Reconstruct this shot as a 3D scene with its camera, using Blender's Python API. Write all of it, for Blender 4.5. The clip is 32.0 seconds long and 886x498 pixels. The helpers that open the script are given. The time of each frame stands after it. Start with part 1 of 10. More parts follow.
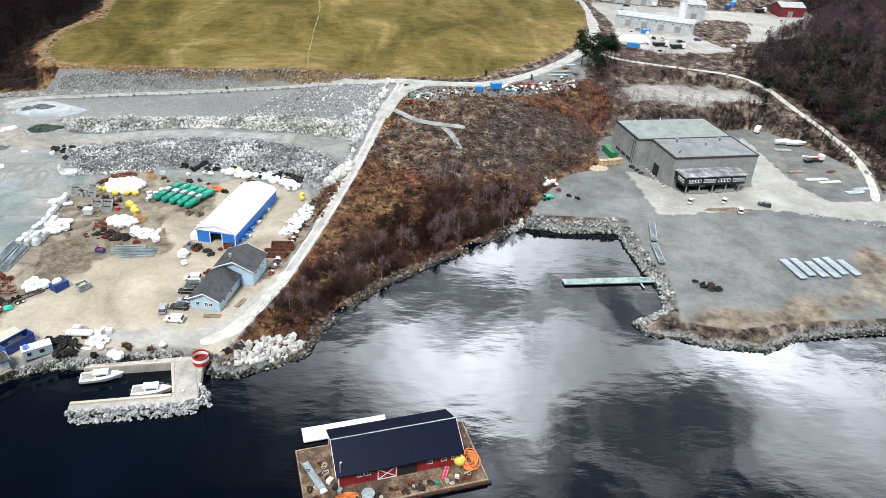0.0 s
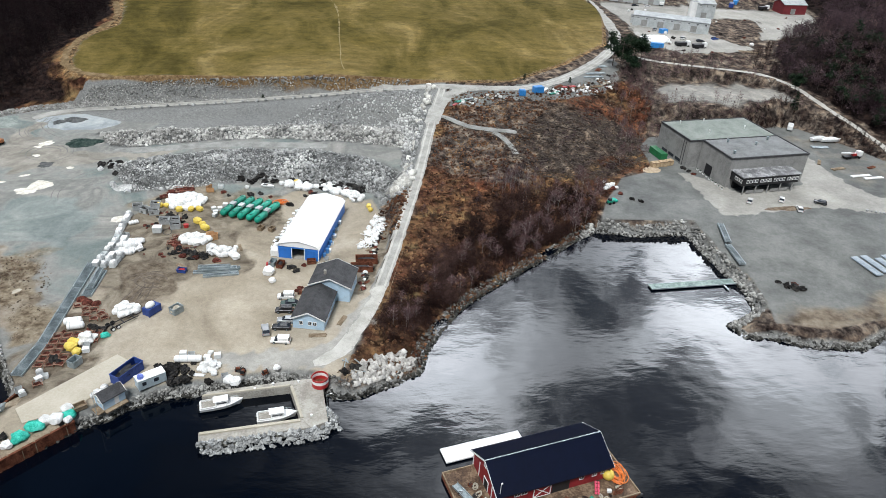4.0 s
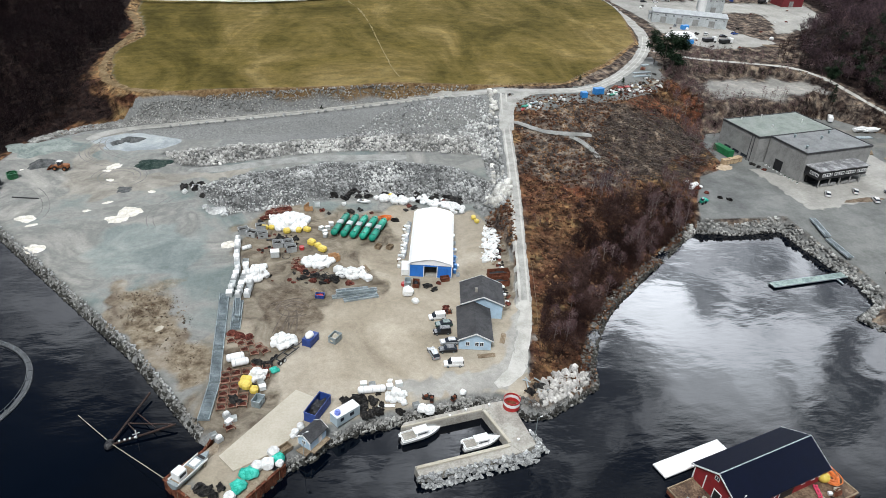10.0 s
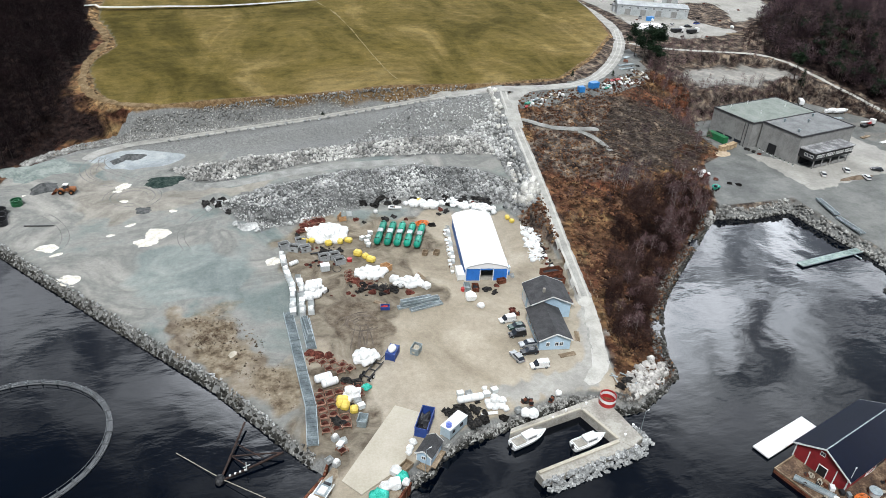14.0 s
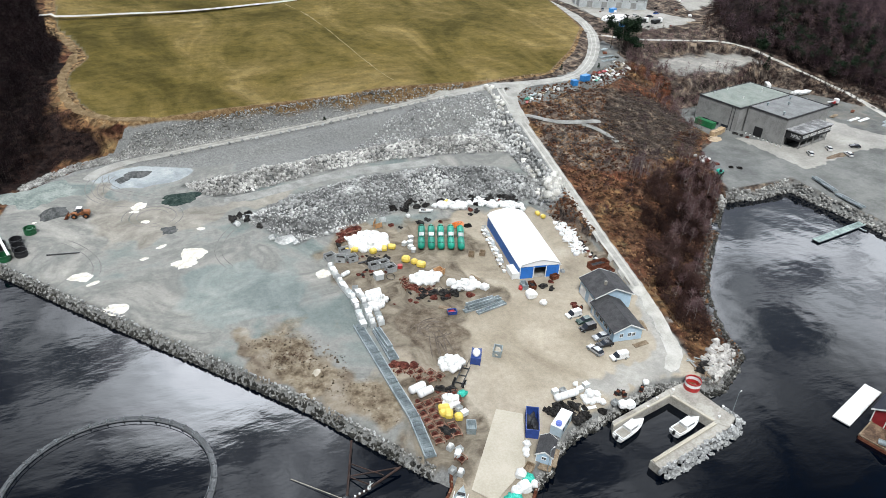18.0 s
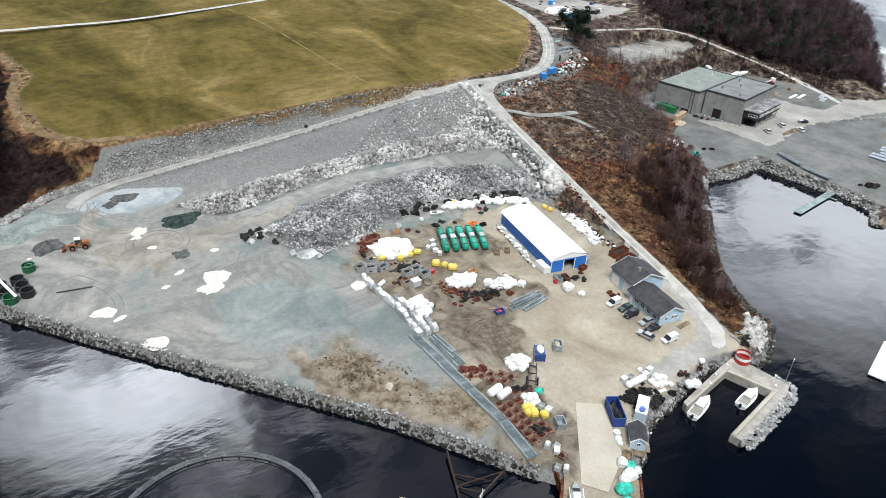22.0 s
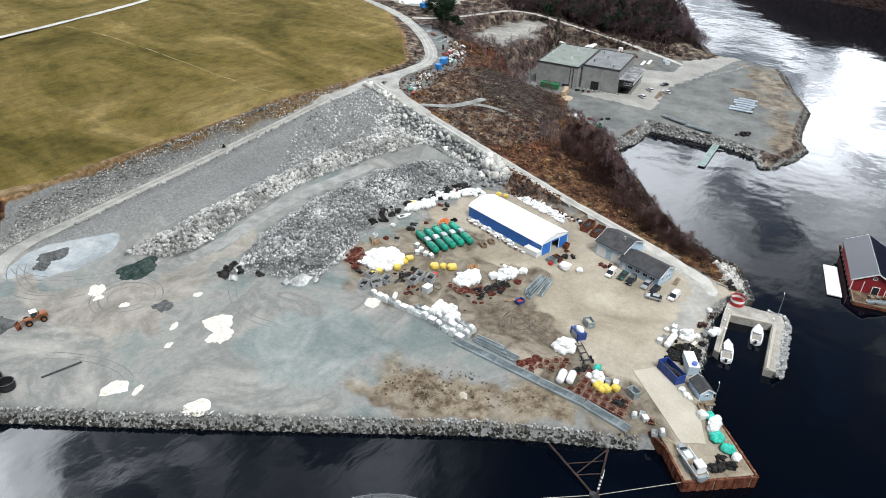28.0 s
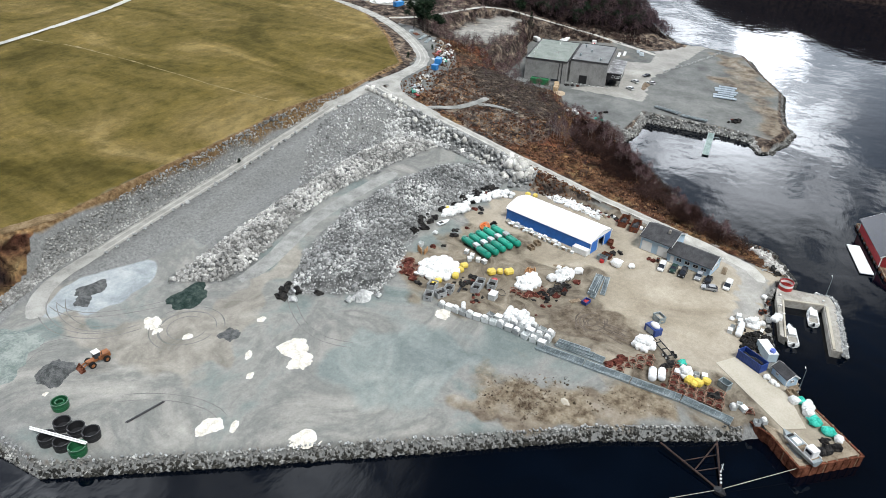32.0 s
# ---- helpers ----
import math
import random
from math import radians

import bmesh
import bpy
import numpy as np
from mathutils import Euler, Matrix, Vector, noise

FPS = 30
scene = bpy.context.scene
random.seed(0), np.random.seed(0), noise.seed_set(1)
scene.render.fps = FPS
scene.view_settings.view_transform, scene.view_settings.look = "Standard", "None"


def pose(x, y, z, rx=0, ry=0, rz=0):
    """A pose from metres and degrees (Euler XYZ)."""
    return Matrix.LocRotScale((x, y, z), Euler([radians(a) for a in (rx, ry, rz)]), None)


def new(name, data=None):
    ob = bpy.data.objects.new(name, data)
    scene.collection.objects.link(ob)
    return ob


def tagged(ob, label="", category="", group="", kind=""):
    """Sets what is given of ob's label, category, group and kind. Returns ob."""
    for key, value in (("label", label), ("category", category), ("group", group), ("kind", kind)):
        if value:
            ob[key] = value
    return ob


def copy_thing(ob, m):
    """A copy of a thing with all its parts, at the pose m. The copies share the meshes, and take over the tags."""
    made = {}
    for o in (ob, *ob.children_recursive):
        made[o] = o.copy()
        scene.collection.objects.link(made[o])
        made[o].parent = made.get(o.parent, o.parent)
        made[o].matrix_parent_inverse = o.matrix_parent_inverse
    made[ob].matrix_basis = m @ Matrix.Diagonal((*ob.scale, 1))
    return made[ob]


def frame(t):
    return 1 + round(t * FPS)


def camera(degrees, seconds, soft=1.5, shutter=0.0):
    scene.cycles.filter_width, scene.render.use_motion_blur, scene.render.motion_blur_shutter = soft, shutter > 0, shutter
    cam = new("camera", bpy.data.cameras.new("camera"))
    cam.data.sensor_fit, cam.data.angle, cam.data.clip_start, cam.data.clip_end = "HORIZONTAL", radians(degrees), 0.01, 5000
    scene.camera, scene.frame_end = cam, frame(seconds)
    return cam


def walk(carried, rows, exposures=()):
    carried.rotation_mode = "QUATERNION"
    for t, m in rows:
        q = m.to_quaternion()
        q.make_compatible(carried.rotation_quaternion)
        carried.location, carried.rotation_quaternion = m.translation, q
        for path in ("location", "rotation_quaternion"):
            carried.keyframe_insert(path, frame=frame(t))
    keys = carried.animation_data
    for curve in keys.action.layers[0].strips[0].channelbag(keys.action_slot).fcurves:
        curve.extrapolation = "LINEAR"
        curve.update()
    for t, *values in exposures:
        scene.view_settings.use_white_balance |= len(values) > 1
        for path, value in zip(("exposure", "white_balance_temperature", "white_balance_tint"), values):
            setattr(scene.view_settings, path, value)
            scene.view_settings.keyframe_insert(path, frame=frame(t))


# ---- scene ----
cam = camera(64.4, 32.0, 0.55)
METRES, EYE, TILT, LEAN, TURN = 273.0, 103.2, 2.98, -1.43, 0.0
SUN_UP, SUN_AZ, SUN, SKY, WAVE = 58.0, 205.0, 4.6, 0.42, 0.42
CLOUDS = (0.8, 0.3, 0.2)
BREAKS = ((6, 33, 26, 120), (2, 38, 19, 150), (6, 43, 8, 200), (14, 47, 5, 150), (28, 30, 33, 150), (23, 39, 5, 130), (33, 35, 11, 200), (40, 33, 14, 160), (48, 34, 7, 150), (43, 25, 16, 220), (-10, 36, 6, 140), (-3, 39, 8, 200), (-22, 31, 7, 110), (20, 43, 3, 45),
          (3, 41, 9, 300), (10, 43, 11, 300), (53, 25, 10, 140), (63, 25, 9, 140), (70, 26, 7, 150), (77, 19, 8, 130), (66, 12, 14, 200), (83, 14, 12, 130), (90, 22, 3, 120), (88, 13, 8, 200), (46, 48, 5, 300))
EXPOSURES = [(0, 0.26), (2, -0.02), (3.5, -0.17), (6, -0.3), (9, -0.26), (13, -0.15), (19, -0.07), (25, -0.07), (32, -0.11)]
ROWS = [
    (0.0, 0.0, 0.0, 0.0, 1.25, -33.4, -1.89),
    (0.5, -0.0152, 0.0014, 0.0003, 0.87, -33.42, -1.91),
    (1.0, -0.0308, 0.0029, 0.0005, 0.46, -33.43, -1.95),
    (1.5, -0.0459, 0.0044, 0.0007, 0.16, -33.43, -1.97),
    (2.0, -0.0613, 0.006, 0.0008, -0.28, -33.42, -2.01),
    (2.5, -0.0765, 0.0078, 0.0011, -0.75, -33.43, -2.02),
    (3.0, -0.0919, 0.0096, 0.0013, -1.23, -33.44, -2.05),
    (3.5, -0.1073, 0.0115, 0.0016, -1.68, -33.45, -2.07),
    (5.5, -0.1696, 0.0209, 0.0024, -3.7, -33.49, -2.17),
    (6.0, -0.1846, 0.0233, 0.0031, -3.84, -33.54, -2.16),
    (6.5, -0.1998, 0.0257, 0.0035, -4.38, -33.55, -2.18),
    (7.0, -0.2151, 0.0283, 0.0039, -4.95, -33.57, -2.19),
    (7.5, -0.2294, 0.0309, 0.0045, -5.5, -33.6, -2.23),
    (8.0, -0.2459, 0.0337, 0.0049, -5.93, -33.62, -2.22),
    (8.5, -0.2599, 0.0362, 0.0053, -5.77, -33.67, -2.17),
    (9.0, -0.2759, 0.0395, 0.0059, -6.37, -33.7, -2.21),
    (9.5, -0.2898, 0.0423, 0.0063, -6.99, -33.71, -2.2),
    (10.0, -0.306, 0.0457, 0.0068, -7.77, -33.72, -2.25),
    (10.5, -0.32, 0.0488, 0.0071, -8.57, -33.75, -2.26),
    (11.0, -0.3364, 0.0525, 0.0074, -9.5, -33.77, -2.31),
    (11.5, -0.3507, 0.0558, 0.0078, -10.32, -33.78, -2.35),
    (12.0, -0.3667, 0.0598, 0.0081, -11.32, -33.81, -2.36),
    (12.5, -0.381, 0.0633, 0.0082, -12.19, -33.81, -2.4),
    (13.0, -0.3971, 0.0676, 0.0084, -13.15, -33.83, -2.44),
    (13.5, -0.4112, 0.0715, 0.0085, -14.0, -33.84, -2.48),
    (14.0, -0.4271, 0.0762, 0.0087, -14.95, -33.86, -2.5),
    (14.5, -0.4411, 0.0806, 0.0089, -15.8, -33.88, -2.52),
    (16.5, -0.5001, 0.1018, 0.0086, -19.4, -33.93, -2.62),
    (17.0, -0.5157, 0.1078, 0.0088, -20.41, -33.95, -2.67),
    (17.5, -0.5292, 0.1133, 0.0089, -21.28, -33.95, -2.72),
    (18.0, -0.5444, 0.1199, 0.009, -22.33, -33.96, -2.76),
    (18.5, -0.5575, 0.1261, 0.0091, -23.3, -33.98, -2.8),
    (19.0, -0.5723, 0.1331, 0.0091, -24.46, -33.99, -2.83),
    (19.5, -0.5853, 0.1397, 0.0091, -25.52, -33.98, -2.88),
    (20.0, -0.5998, 0.1476, 0.0091, -26.74, -33.97, -2.92),
    (20.5, -0.6125, 0.1547, 0.0092, -27.81, -33.97, -2.97),
    (21.0, -0.6268, 0.1632, 0.0091, -29.06, -33.97, -3.02),
    (21.5, -0.6391, 0.1708, 0.009, -30.15, -33.95, -3.07),
    (22.0, -0.6529, 0.1798, 0.0087, -31.5, -33.93, -3.12),
    (22.5, -0.6648, 0.1881, 0.0085, -32.79, -33.92, -3.17),
    (23.0, -0.6783, 0.1979, 0.0081, -34.3, -33.9, -3.23),
    (23.5, -0.6899, 0.2069, 0.008, -35.68, -33.9, -3.27),
    (24.0, -0.7028, 0.2175, 0.0079, -37.35, -33.89, -3.37),
    (24.5, -0.7138, 0.2271, 0.0076, -38.92, -33.85, -3.43),
    (25.0, -0.7262, 0.2385, 0.0075, -40.8, -33.82, -3.5),
    (25.5, -0.7367, 0.2488, 0.0073, -42.38, -33.8, -3.56),
    (26.0, -0.7484, 0.2609, 0.0071, -44.17, -33.77, -3.61),
    (26.5, -0.7583, 0.2719, 0.0068, -45.66, -33.75, -3.66),
    (28.5, -0.7984, 0.3229, 0.0061, -51.27, -33.73, -3.96),
    (29.0, -0.8072, 0.3361, 0.006, -52.13, -33.75, -3.97),
    (29.5, -0.8156, 0.3495, 0.0058, -53.0, -33.78, -4.0),
    (30.0, -0.8236, 0.3631, 0.0057, -53.9, -33.78, -4.02),
    (30.5, -0.8313, 0.377, 0.0053, -54.77, -33.77, -4.04),
    (31.0, -0.8387, 0.3909, 0.005, -55.66, -33.76, -4.06),
    (31.5, -0.8459, 0.405, 0.0047, -56.45, -33.76, -4.1),
    (32.0, -0.8528, 0.4193, 0.0044, -57.16, -33.77, -4.13),
]
walk(cam, [(t, pose(0, 0, EYE, TILT, LEAN, TURN) @ pose(METRES * x, METRES * y, METRES * z, 90 + pitch, roll, yaw)) for t, x, y, z, yaw, pitch, roll in ROWS], EXPOSURES)

# ---- light ----
world = bpy.data.worlds.new("sky")
scene.world = world
world.use_nodes = True


def sky_nodes():
    nt = world.node_tree
    nt.nodes.clear()
    N, K = nt.nodes.new, nt.links.new

    def math_(op, a, c=None, d=None):
        n = N("ShaderNodeMath")
        n.operation = op
        for i, v in enumerate((a, c, d)):
            if v is None:
                continue
            if isinstance(v, (int, float)):
                n.inputs[i].default_value = v
            else:
                K(v, n.inputs[i])
        return n.outputs[0]

    out, bg, sky = N("ShaderNodeOutputWorld"), N("ShaderNodeBackground"), N("ShaderNodeTexSky")
    sky.sky_type, sky.sun_disc = "NISHITA", False
    sky.sun_elevation, sky.sun_rotation = radians(SUN_UP), radians(SUN_AZ)
    co, mp = N("ShaderNodeTexCoord"), N("ShaderNodeMapping")
    mp.inputs["Scale"].default_value = (1.0, 1.0, 2.2)
    mp.inputs["Location"].default_value = CLOUDS
    K(co.outputs["Generated"], mp.inputs["Vector"])
    n1 = N("ShaderNodeTexNoise")
    n1.inputs["Scale"].default_value, n1.inputs["Detail"].default_value, n1.inputs["Roughness"].default_value = 6.0, 8, 0.58
    n1.inputs["Distortion"].default_value = 0.8
    K(mp.outputs["Vector"], n1.inputs["Vector"])
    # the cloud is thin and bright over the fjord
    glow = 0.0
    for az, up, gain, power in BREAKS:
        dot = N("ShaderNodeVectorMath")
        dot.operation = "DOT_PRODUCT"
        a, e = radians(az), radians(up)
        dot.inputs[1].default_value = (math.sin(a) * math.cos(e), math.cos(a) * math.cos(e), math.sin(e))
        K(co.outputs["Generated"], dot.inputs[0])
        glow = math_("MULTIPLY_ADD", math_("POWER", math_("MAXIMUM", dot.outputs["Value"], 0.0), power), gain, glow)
    thin = N("ShaderNodeMapRange")
    thin.interpolation_type = "SMOOTHSTEP"
    thin.inputs["From Min"].default_value, thin.inputs["From Max"].default_value = 0.41, 0.56
    K(n1.outputs["Fac"], thin.inputs["Value"])
    lum = math_("MULTIPLY_ADD", thin.outputs["Result"], 0.16, 0.018)
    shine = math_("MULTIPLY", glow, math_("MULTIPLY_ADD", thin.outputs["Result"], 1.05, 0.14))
    cover = N("ShaderNodeMapRange")
    cover.inputs["From Min"].default_value, cover.inputs["From Max"].default_value = 0.40, 0.52
    K(n1.outputs["Fac"], cover.inputs["Value"])
    cloud, dim, mix, gleam, total = N("ShaderNodeVectorMath"), N("ShaderNodeVectorMath"), N("ShaderNodeMix"), N("ShaderNodeVectorMath"), N("ShaderNodeVectorMath")
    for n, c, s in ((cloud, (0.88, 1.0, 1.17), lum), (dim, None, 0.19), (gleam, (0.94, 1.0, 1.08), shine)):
        n.operation = "SCALE"
        if c:
            n.inputs[0].default_value = c
        else:
            K(sky.outputs["Color"], n.inputs[0])
        if isinstance(s, float):
            n.inputs["Scale"].default_value = s
        else:
            K(s, n.inputs["Scale"])
    mix.data_type = "RGBA"
    K(cover.outputs["Result"], mix.inputs["Factor"])
    K(dim.outputs["Vector"], mix.inputs["A"])
    K(cloud.outputs["Vector"], mix.inputs["B"])
    K(mix.outputs["Result"], total.inputs[0])
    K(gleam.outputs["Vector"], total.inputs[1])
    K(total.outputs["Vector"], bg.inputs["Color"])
    bg.inputs["Strength"].default_value = SKY
    K(bg.outputs["Background"], out.inputs["Surface"])


sky_nodes()
sun = new("sun", bpy.data.lights.new("sun", "SUN"))
sun.data.energy, sun.data.angle, sun.data.color = SUN, radians(20), (0.955, 0.985, 1.0)
sun.matrix_basis = pose(0, 0, 300) @ Matrix.Rotation(radians(-SUN_AZ), 4, "Z") @ Matrix.Rotation(-radians(90 - SUN_UP), 4, "X")


# ---- materials ----
def material(name, colors, rough=0.8, scale=1.0, metal=0.0, bump=0.3, grain=8.0, spread=0.06, spec=0.4, attr=None, jitter=0.0, island=False):
    """A surface whose colour runs between two or three tones by coarse stains and fine grain, with a fine relief."""
    m = bpy.data.materials.new(name)
    m.use_nodes = True
    nt = m.node_tree
    N, K = nt.nodes.new, nt.links.new
    b = nt.nodes["Principled BSDF"]
    co = N("ShaderNodeTexCoord")
    n1, n2 = N("ShaderNodeTexNoise"), N("ShaderNodeTexNoise")
    for n, s, d in ((n1, scale, 6), (n2, scale * grain, 4)):
        n.inputs["Scale"].default_value, n.inputs["Detail"].default_value, n.inputs["Roughness"].default_value = s, d, 0.62
        K(co.outputs["Object"], n.inputs["Vector"])
    ad = N("ShaderNodeMath")
    ad.operation = "MULTIPLY_ADD"
    K(n2.outputs["Fac"], ad.inputs[0])
    ad.inputs[1].default_value = 0.55
    K(n1.outputs["Fac"], ad.inputs[2])
    rp = N("ShaderNodeValToRGB")
    el = rp.color_ramp.elements
    lo, hi = 0.775 - 2.6 * spread, 0.775 + 2.6 * spread
    el[0].position, el[0].color = lo, (*colors[0], 1)
    el[1].position, el[1].color = hi, (*colors[-1], 1)
    for i, c in enumerate(colors[1:-1]):
        e = el.new(lo + (hi - lo) * (i + 1) / (len(colors) - 1))
        e.color = (*c, 1)
    K(ad.outputs[0], rp.inputs["Fac"])
    col = rp.outputs["Color"]
    if jitter:
        hs = N("ShaderNodeHueSaturation")
        rnd, mr = (N("ShaderNodeNewGeometry") if island else N("ShaderNodeObjectInfo")), N("ShaderNodeMapRange")
        K(rnd.outputs["Random Per Island" if island else "Random"], mr.inputs["Value"])
        mr.inputs["To Min"].default_value, mr.inputs["To Max"].default_value = 1 - jitter, 1 + jitter
        K(mr.outputs["Result"], hs.inputs["Value"])
        K(col, hs.inputs["Color"])
        col = hs.outputs["Color"]
    K(col, b.inputs["Base Color"])
    b.inputs["Roughness"].default_value, b.inputs["Metallic"].default_value = rough, metal
    b.inputs["Specular IOR Level"].default_value = spec if rough < 0.88 else min(spec, 0.08)
    if bump:
        bp = N("ShaderNodeBump")
        bp.inputs["Strength"].default_value, bp.inputs["Distance"].default_value = bump, 0.25 / (scale * grain) ** 0.5
        K(n2.outputs["Fac"], bp.inputs["Height"])
        K(bp.outputs["Normal"], b.inputs["Normal"])
    return m


def tone(c, f):
    return tuple(min(0.95, v * f) for v in c)


def paint(name, c, rough=0.45, metal=0.0, wear=0.25, scale=0.6, jitter=0.0, spec=0.4):
    return material(name, (tone(c, 1 - wear), c, tone(c, 1 + wear * 0.5)), rough, scale, metal, 0.08, 9.0, 0.07, spec, jitter=jitter)


M_CONCRETE = material("concrete", ((0.27, 0.25, 0.22), (0.36, 0.34, 0.30), (0.43, 0.41, 0.37)), 0.9, 0.35, bump=0.25)
M_SLAB = material("pale concrete", ((0.40, 0.362, 0.29), (0.45, 0.41, 0.335), (0.49, 0.45, 0.375)), 0.9, 0.12, bump=0.1, grain=20)
M_ROAD = material("gravel road", ((0.19, 0.19, 0.18), (0.265, 0.265, 0.25), (0.34, 0.34, 0.32)), 0.95, 0.25, bump=0.3, grain=14)
M_ROAD_PALE = material("pale dusty gravel", ((0.38, 0.365, 0.33), (0.48, 0.465, 0.425), (0.55, 0.535, 0.50)), 0.95, 0.25, bump=0.4, grain=14)
M_ROCK = material("blasted rock", ((0.15, 0.155, 0.16), (0.36, 0.365, 0.36), (0.60, 0.60, 0.58)), 0.9, 0.5, bump=0.8, grain=6, spread=0.08, jitter=0.35)
M_RUBBLE = material("blasted rubble", ((0.15, 0.152, 0.149), (0.335, 0.336, 0.328), (0.56, 0.558, 0.54)), 0.9, 0.07, bump=0.4, grain=24, spread=0.07, jitter=0.5, island=True)
M_RUBBLE_WARM = material("cream blasted boulders", ((0.17, 0.167, 0.157), (0.36, 0.353, 0.334), (0.57, 0.56, 0.53)), 0.9, 0.1, bump=0.4, grain=20, spread=0.07, jitter=0.5, island=True)
M_WALLROCK = material("weathered wall stone", ((0.13, 0.127, 0.12), (0.27, 0.265, 0.25), (0.48, 0.475, 0.45)), 0.9, 0.3, bump=0.4, grain=9, spread=0.085, jitter=0.45, island=True)
M_SEAROCK = material("pale sea wall stone", ((0.075, 0.073, 0.067), (0.22, 0.216, 0.203), (0.44, 0.435, 0.41)), 0.9, 0.3, bump=0.3, grain=9, spread=0.085, jitter=0.55, island=True)
M_SHORE = material("shore boulder", ((0.035, 0.035, 0.033), (0.12, 0.117, 0.108), (0.32, 0.31, 0.29)), 0.85, 0.5, bump=0.6, grain=6, spread=0.08, jitter=0.4, island=True)
M_WHITE = paint("white plastic", (0.80, 0.80, 0.79), 0.5, wear=0.1)
M_WHITE_ROOF = paint("white roof cloth", (0.86, 0.86, 0.86), 0.55, wear=0.04)
M_BLUE = paint("blue cladding", (0.03, 0.17, 0.56), 0.45, wear=0.2)
M_DKBLUE = paint("dark blue steel", (0.025, 0.06, 0.24), 0.45, wear=0.3)
M_LTBLUE = paint("pale blue boarding", (0.42, 0.56, 0.68), 0.6, wear=0.15)
M_ROOF = material("dark roof felt", ((0.032, 0.032, 0.034), (0.05, 0.05, 0.053), (0.07, 0.068, 0.07)), 0.85, 0.5, bump=0.2)
M_GREYWALL = material("grey concrete panel", ((0.21, 0.207, 0.20), (0.275, 0.272, 0.263), (0.32, 0.316, 0.305)), 0.85, 0.3, bump=0.1)
M_GREYROOF = material("grey roofing", ((0.13, 0.135, 0.135), (0.185, 0.19, 0.19), (0.23, 0.235, 0.235)), 0.85, 0.2, bump=0.1, spread=0.08)
M_GREENROOF = material("weathered greenish roofing", ((0.15, 0.175, 0.155), (0.21, 0.235, 0.21), (0.26, 0.28, 0.255)), 0.85, 0.2, bump=0.1, spread=0.08)
M_GLASS = paint("dark window glass", (0.03, 0.035, 0.045), 0.08, wear=0.1, spec=0.6)
M_RED = paint("falun red boarding", (0.26, 0.02, 0.025), 0.6, wear=0.3)
M_BLACK = paint("black plastic", (0.018, 0.018, 0.02), 0.55, wear=0.3)
M_NAVYROOF = paint("glossy black roof tile", (0.003, 0.005, 0.016), 0.28, wear=0.3)
M_RUST = material("rusty steel", ((0.05, 0.02, 0.012), (0.14, 0.05, 0.03), (0.24, 0.10, 0.06)), 0.9, 0.8, bump=0.4, spread=0.08)
M_BOOM = material("dark wet rusty steel", ((0.012, 0.007, 0.006), (0.03, 0.017, 0.014), (0.07, 0.035, 0.026)), 0.8, 0.8, bump=0.3, spread=0.08)
M_GRATE = material("steel grating", ((0.045, 0.06, 0.065), (0.095, 0.118, 0.125), (0.21, 0.245, 0.255)), 0.6, 0.5, metal=0.2, bump=0.1, spread=0.09)
M_GALV = material("galvanised steel", ((0.20, 0.24, 0.25), (0.30, 0.35, 0.365), (0.42, 0.46, 0.48)), 0.5, 0.6, metal=0.3, bump=0.1, spread=0.08)
M_WOOD = material("grey weathered timber", ((0.14, 0.10, 0.065), (0.25, 0.19, 0.13), (0.36, 0.29, 0.21)), 0.9, 0.6, bump=0.3, spread=0.08)
M_GREEN = paint("green plastic", (0.01, 0.28, 0.19), 0.45, wear=0.3, jitter=0.25)
M_TEAL = material("turquoise netting", ((0.02, 0.30, 0.22), (0.05, 0.48, 0.37), (0.12, 0.60, 0.50)), 0.9, 1.5, bump=0.8)
M_YELLOW = paint("yellow plastic", (0.72, 0.54, 0.10), 0.5, wear=0.2)
M_ORANGE = paint("orange plastic", (0.75, 0.20, 0.04), 0.5, wear=0.2)
M_CARRED = paint("red paint", (0.42, 0.03, 0.03), 0.4, wear=0.25)
M_TYRE = paint("tyre rubber", (0.02, 0.02, 0.02), 0.9, wear=0.3)
M_BARK = material("brown bark", ((0.05, 0.04, 0.035), (0.10, 0.082, 0.07), (0.18, 0.155, 0.14)), 0.9, 2.0, bump=0.3, jitter=0.25, island=True)
# the dimness inside woods and thickets is put into these two near-black colours
M_BARK_DARK = material("shade-dark bark", ((0.010, 0.008, 0.008), (0.025, 0.019, 0.018), (0.06, 0.047, 0.044)), 0.9, 2.0, bump=0.0, jitter=0.3, island=True)
M_TWIG_DARK = material("shade-dark wood twigs", ((0.004, 0.002, 0.003), (0.009, 0.005, 0.006), (0.02, 0.011, 0.012)), 0.95, 0.08, bump=0.0, grain=12, jitter=0.5, island=True)
M_TWIG = material("bare twigs", ((0.012, 0.006, 0.005), (0.046, 0.023, 0.019), (0.11, 0.066, 0.058)), 0.95, 0.08, bump=0.0, grain=12, jitter=0.4, island=True)
M_TWIG_BROWN = material("rusty heath twigs", ((0.022, 0.011, 0.008), (0.078, 0.036, 0.022), (0.175, 0.100, 0.055)), 0.95, 0.08, bump=0.0, grain=12, jitter=0.4, island=True)
M_BRUSH = material("brown cut brush twigs", ((0.024, 0.015, 0.011), (0.085, 0.058, 0.042), (0.19, 0.145, 0.11)), 0.95, 0.1, bump=0.0, grain=12, jitter=0.5, island=True)
M_BIRCH = material("pale birch bark", ((0.14, 0.12, 0.105), (0.28, 0.25, 0.225), (0.42, 0.39, 0.36)), 0.9, 1.2, bump=0.1, jitter=0.25, island=True)
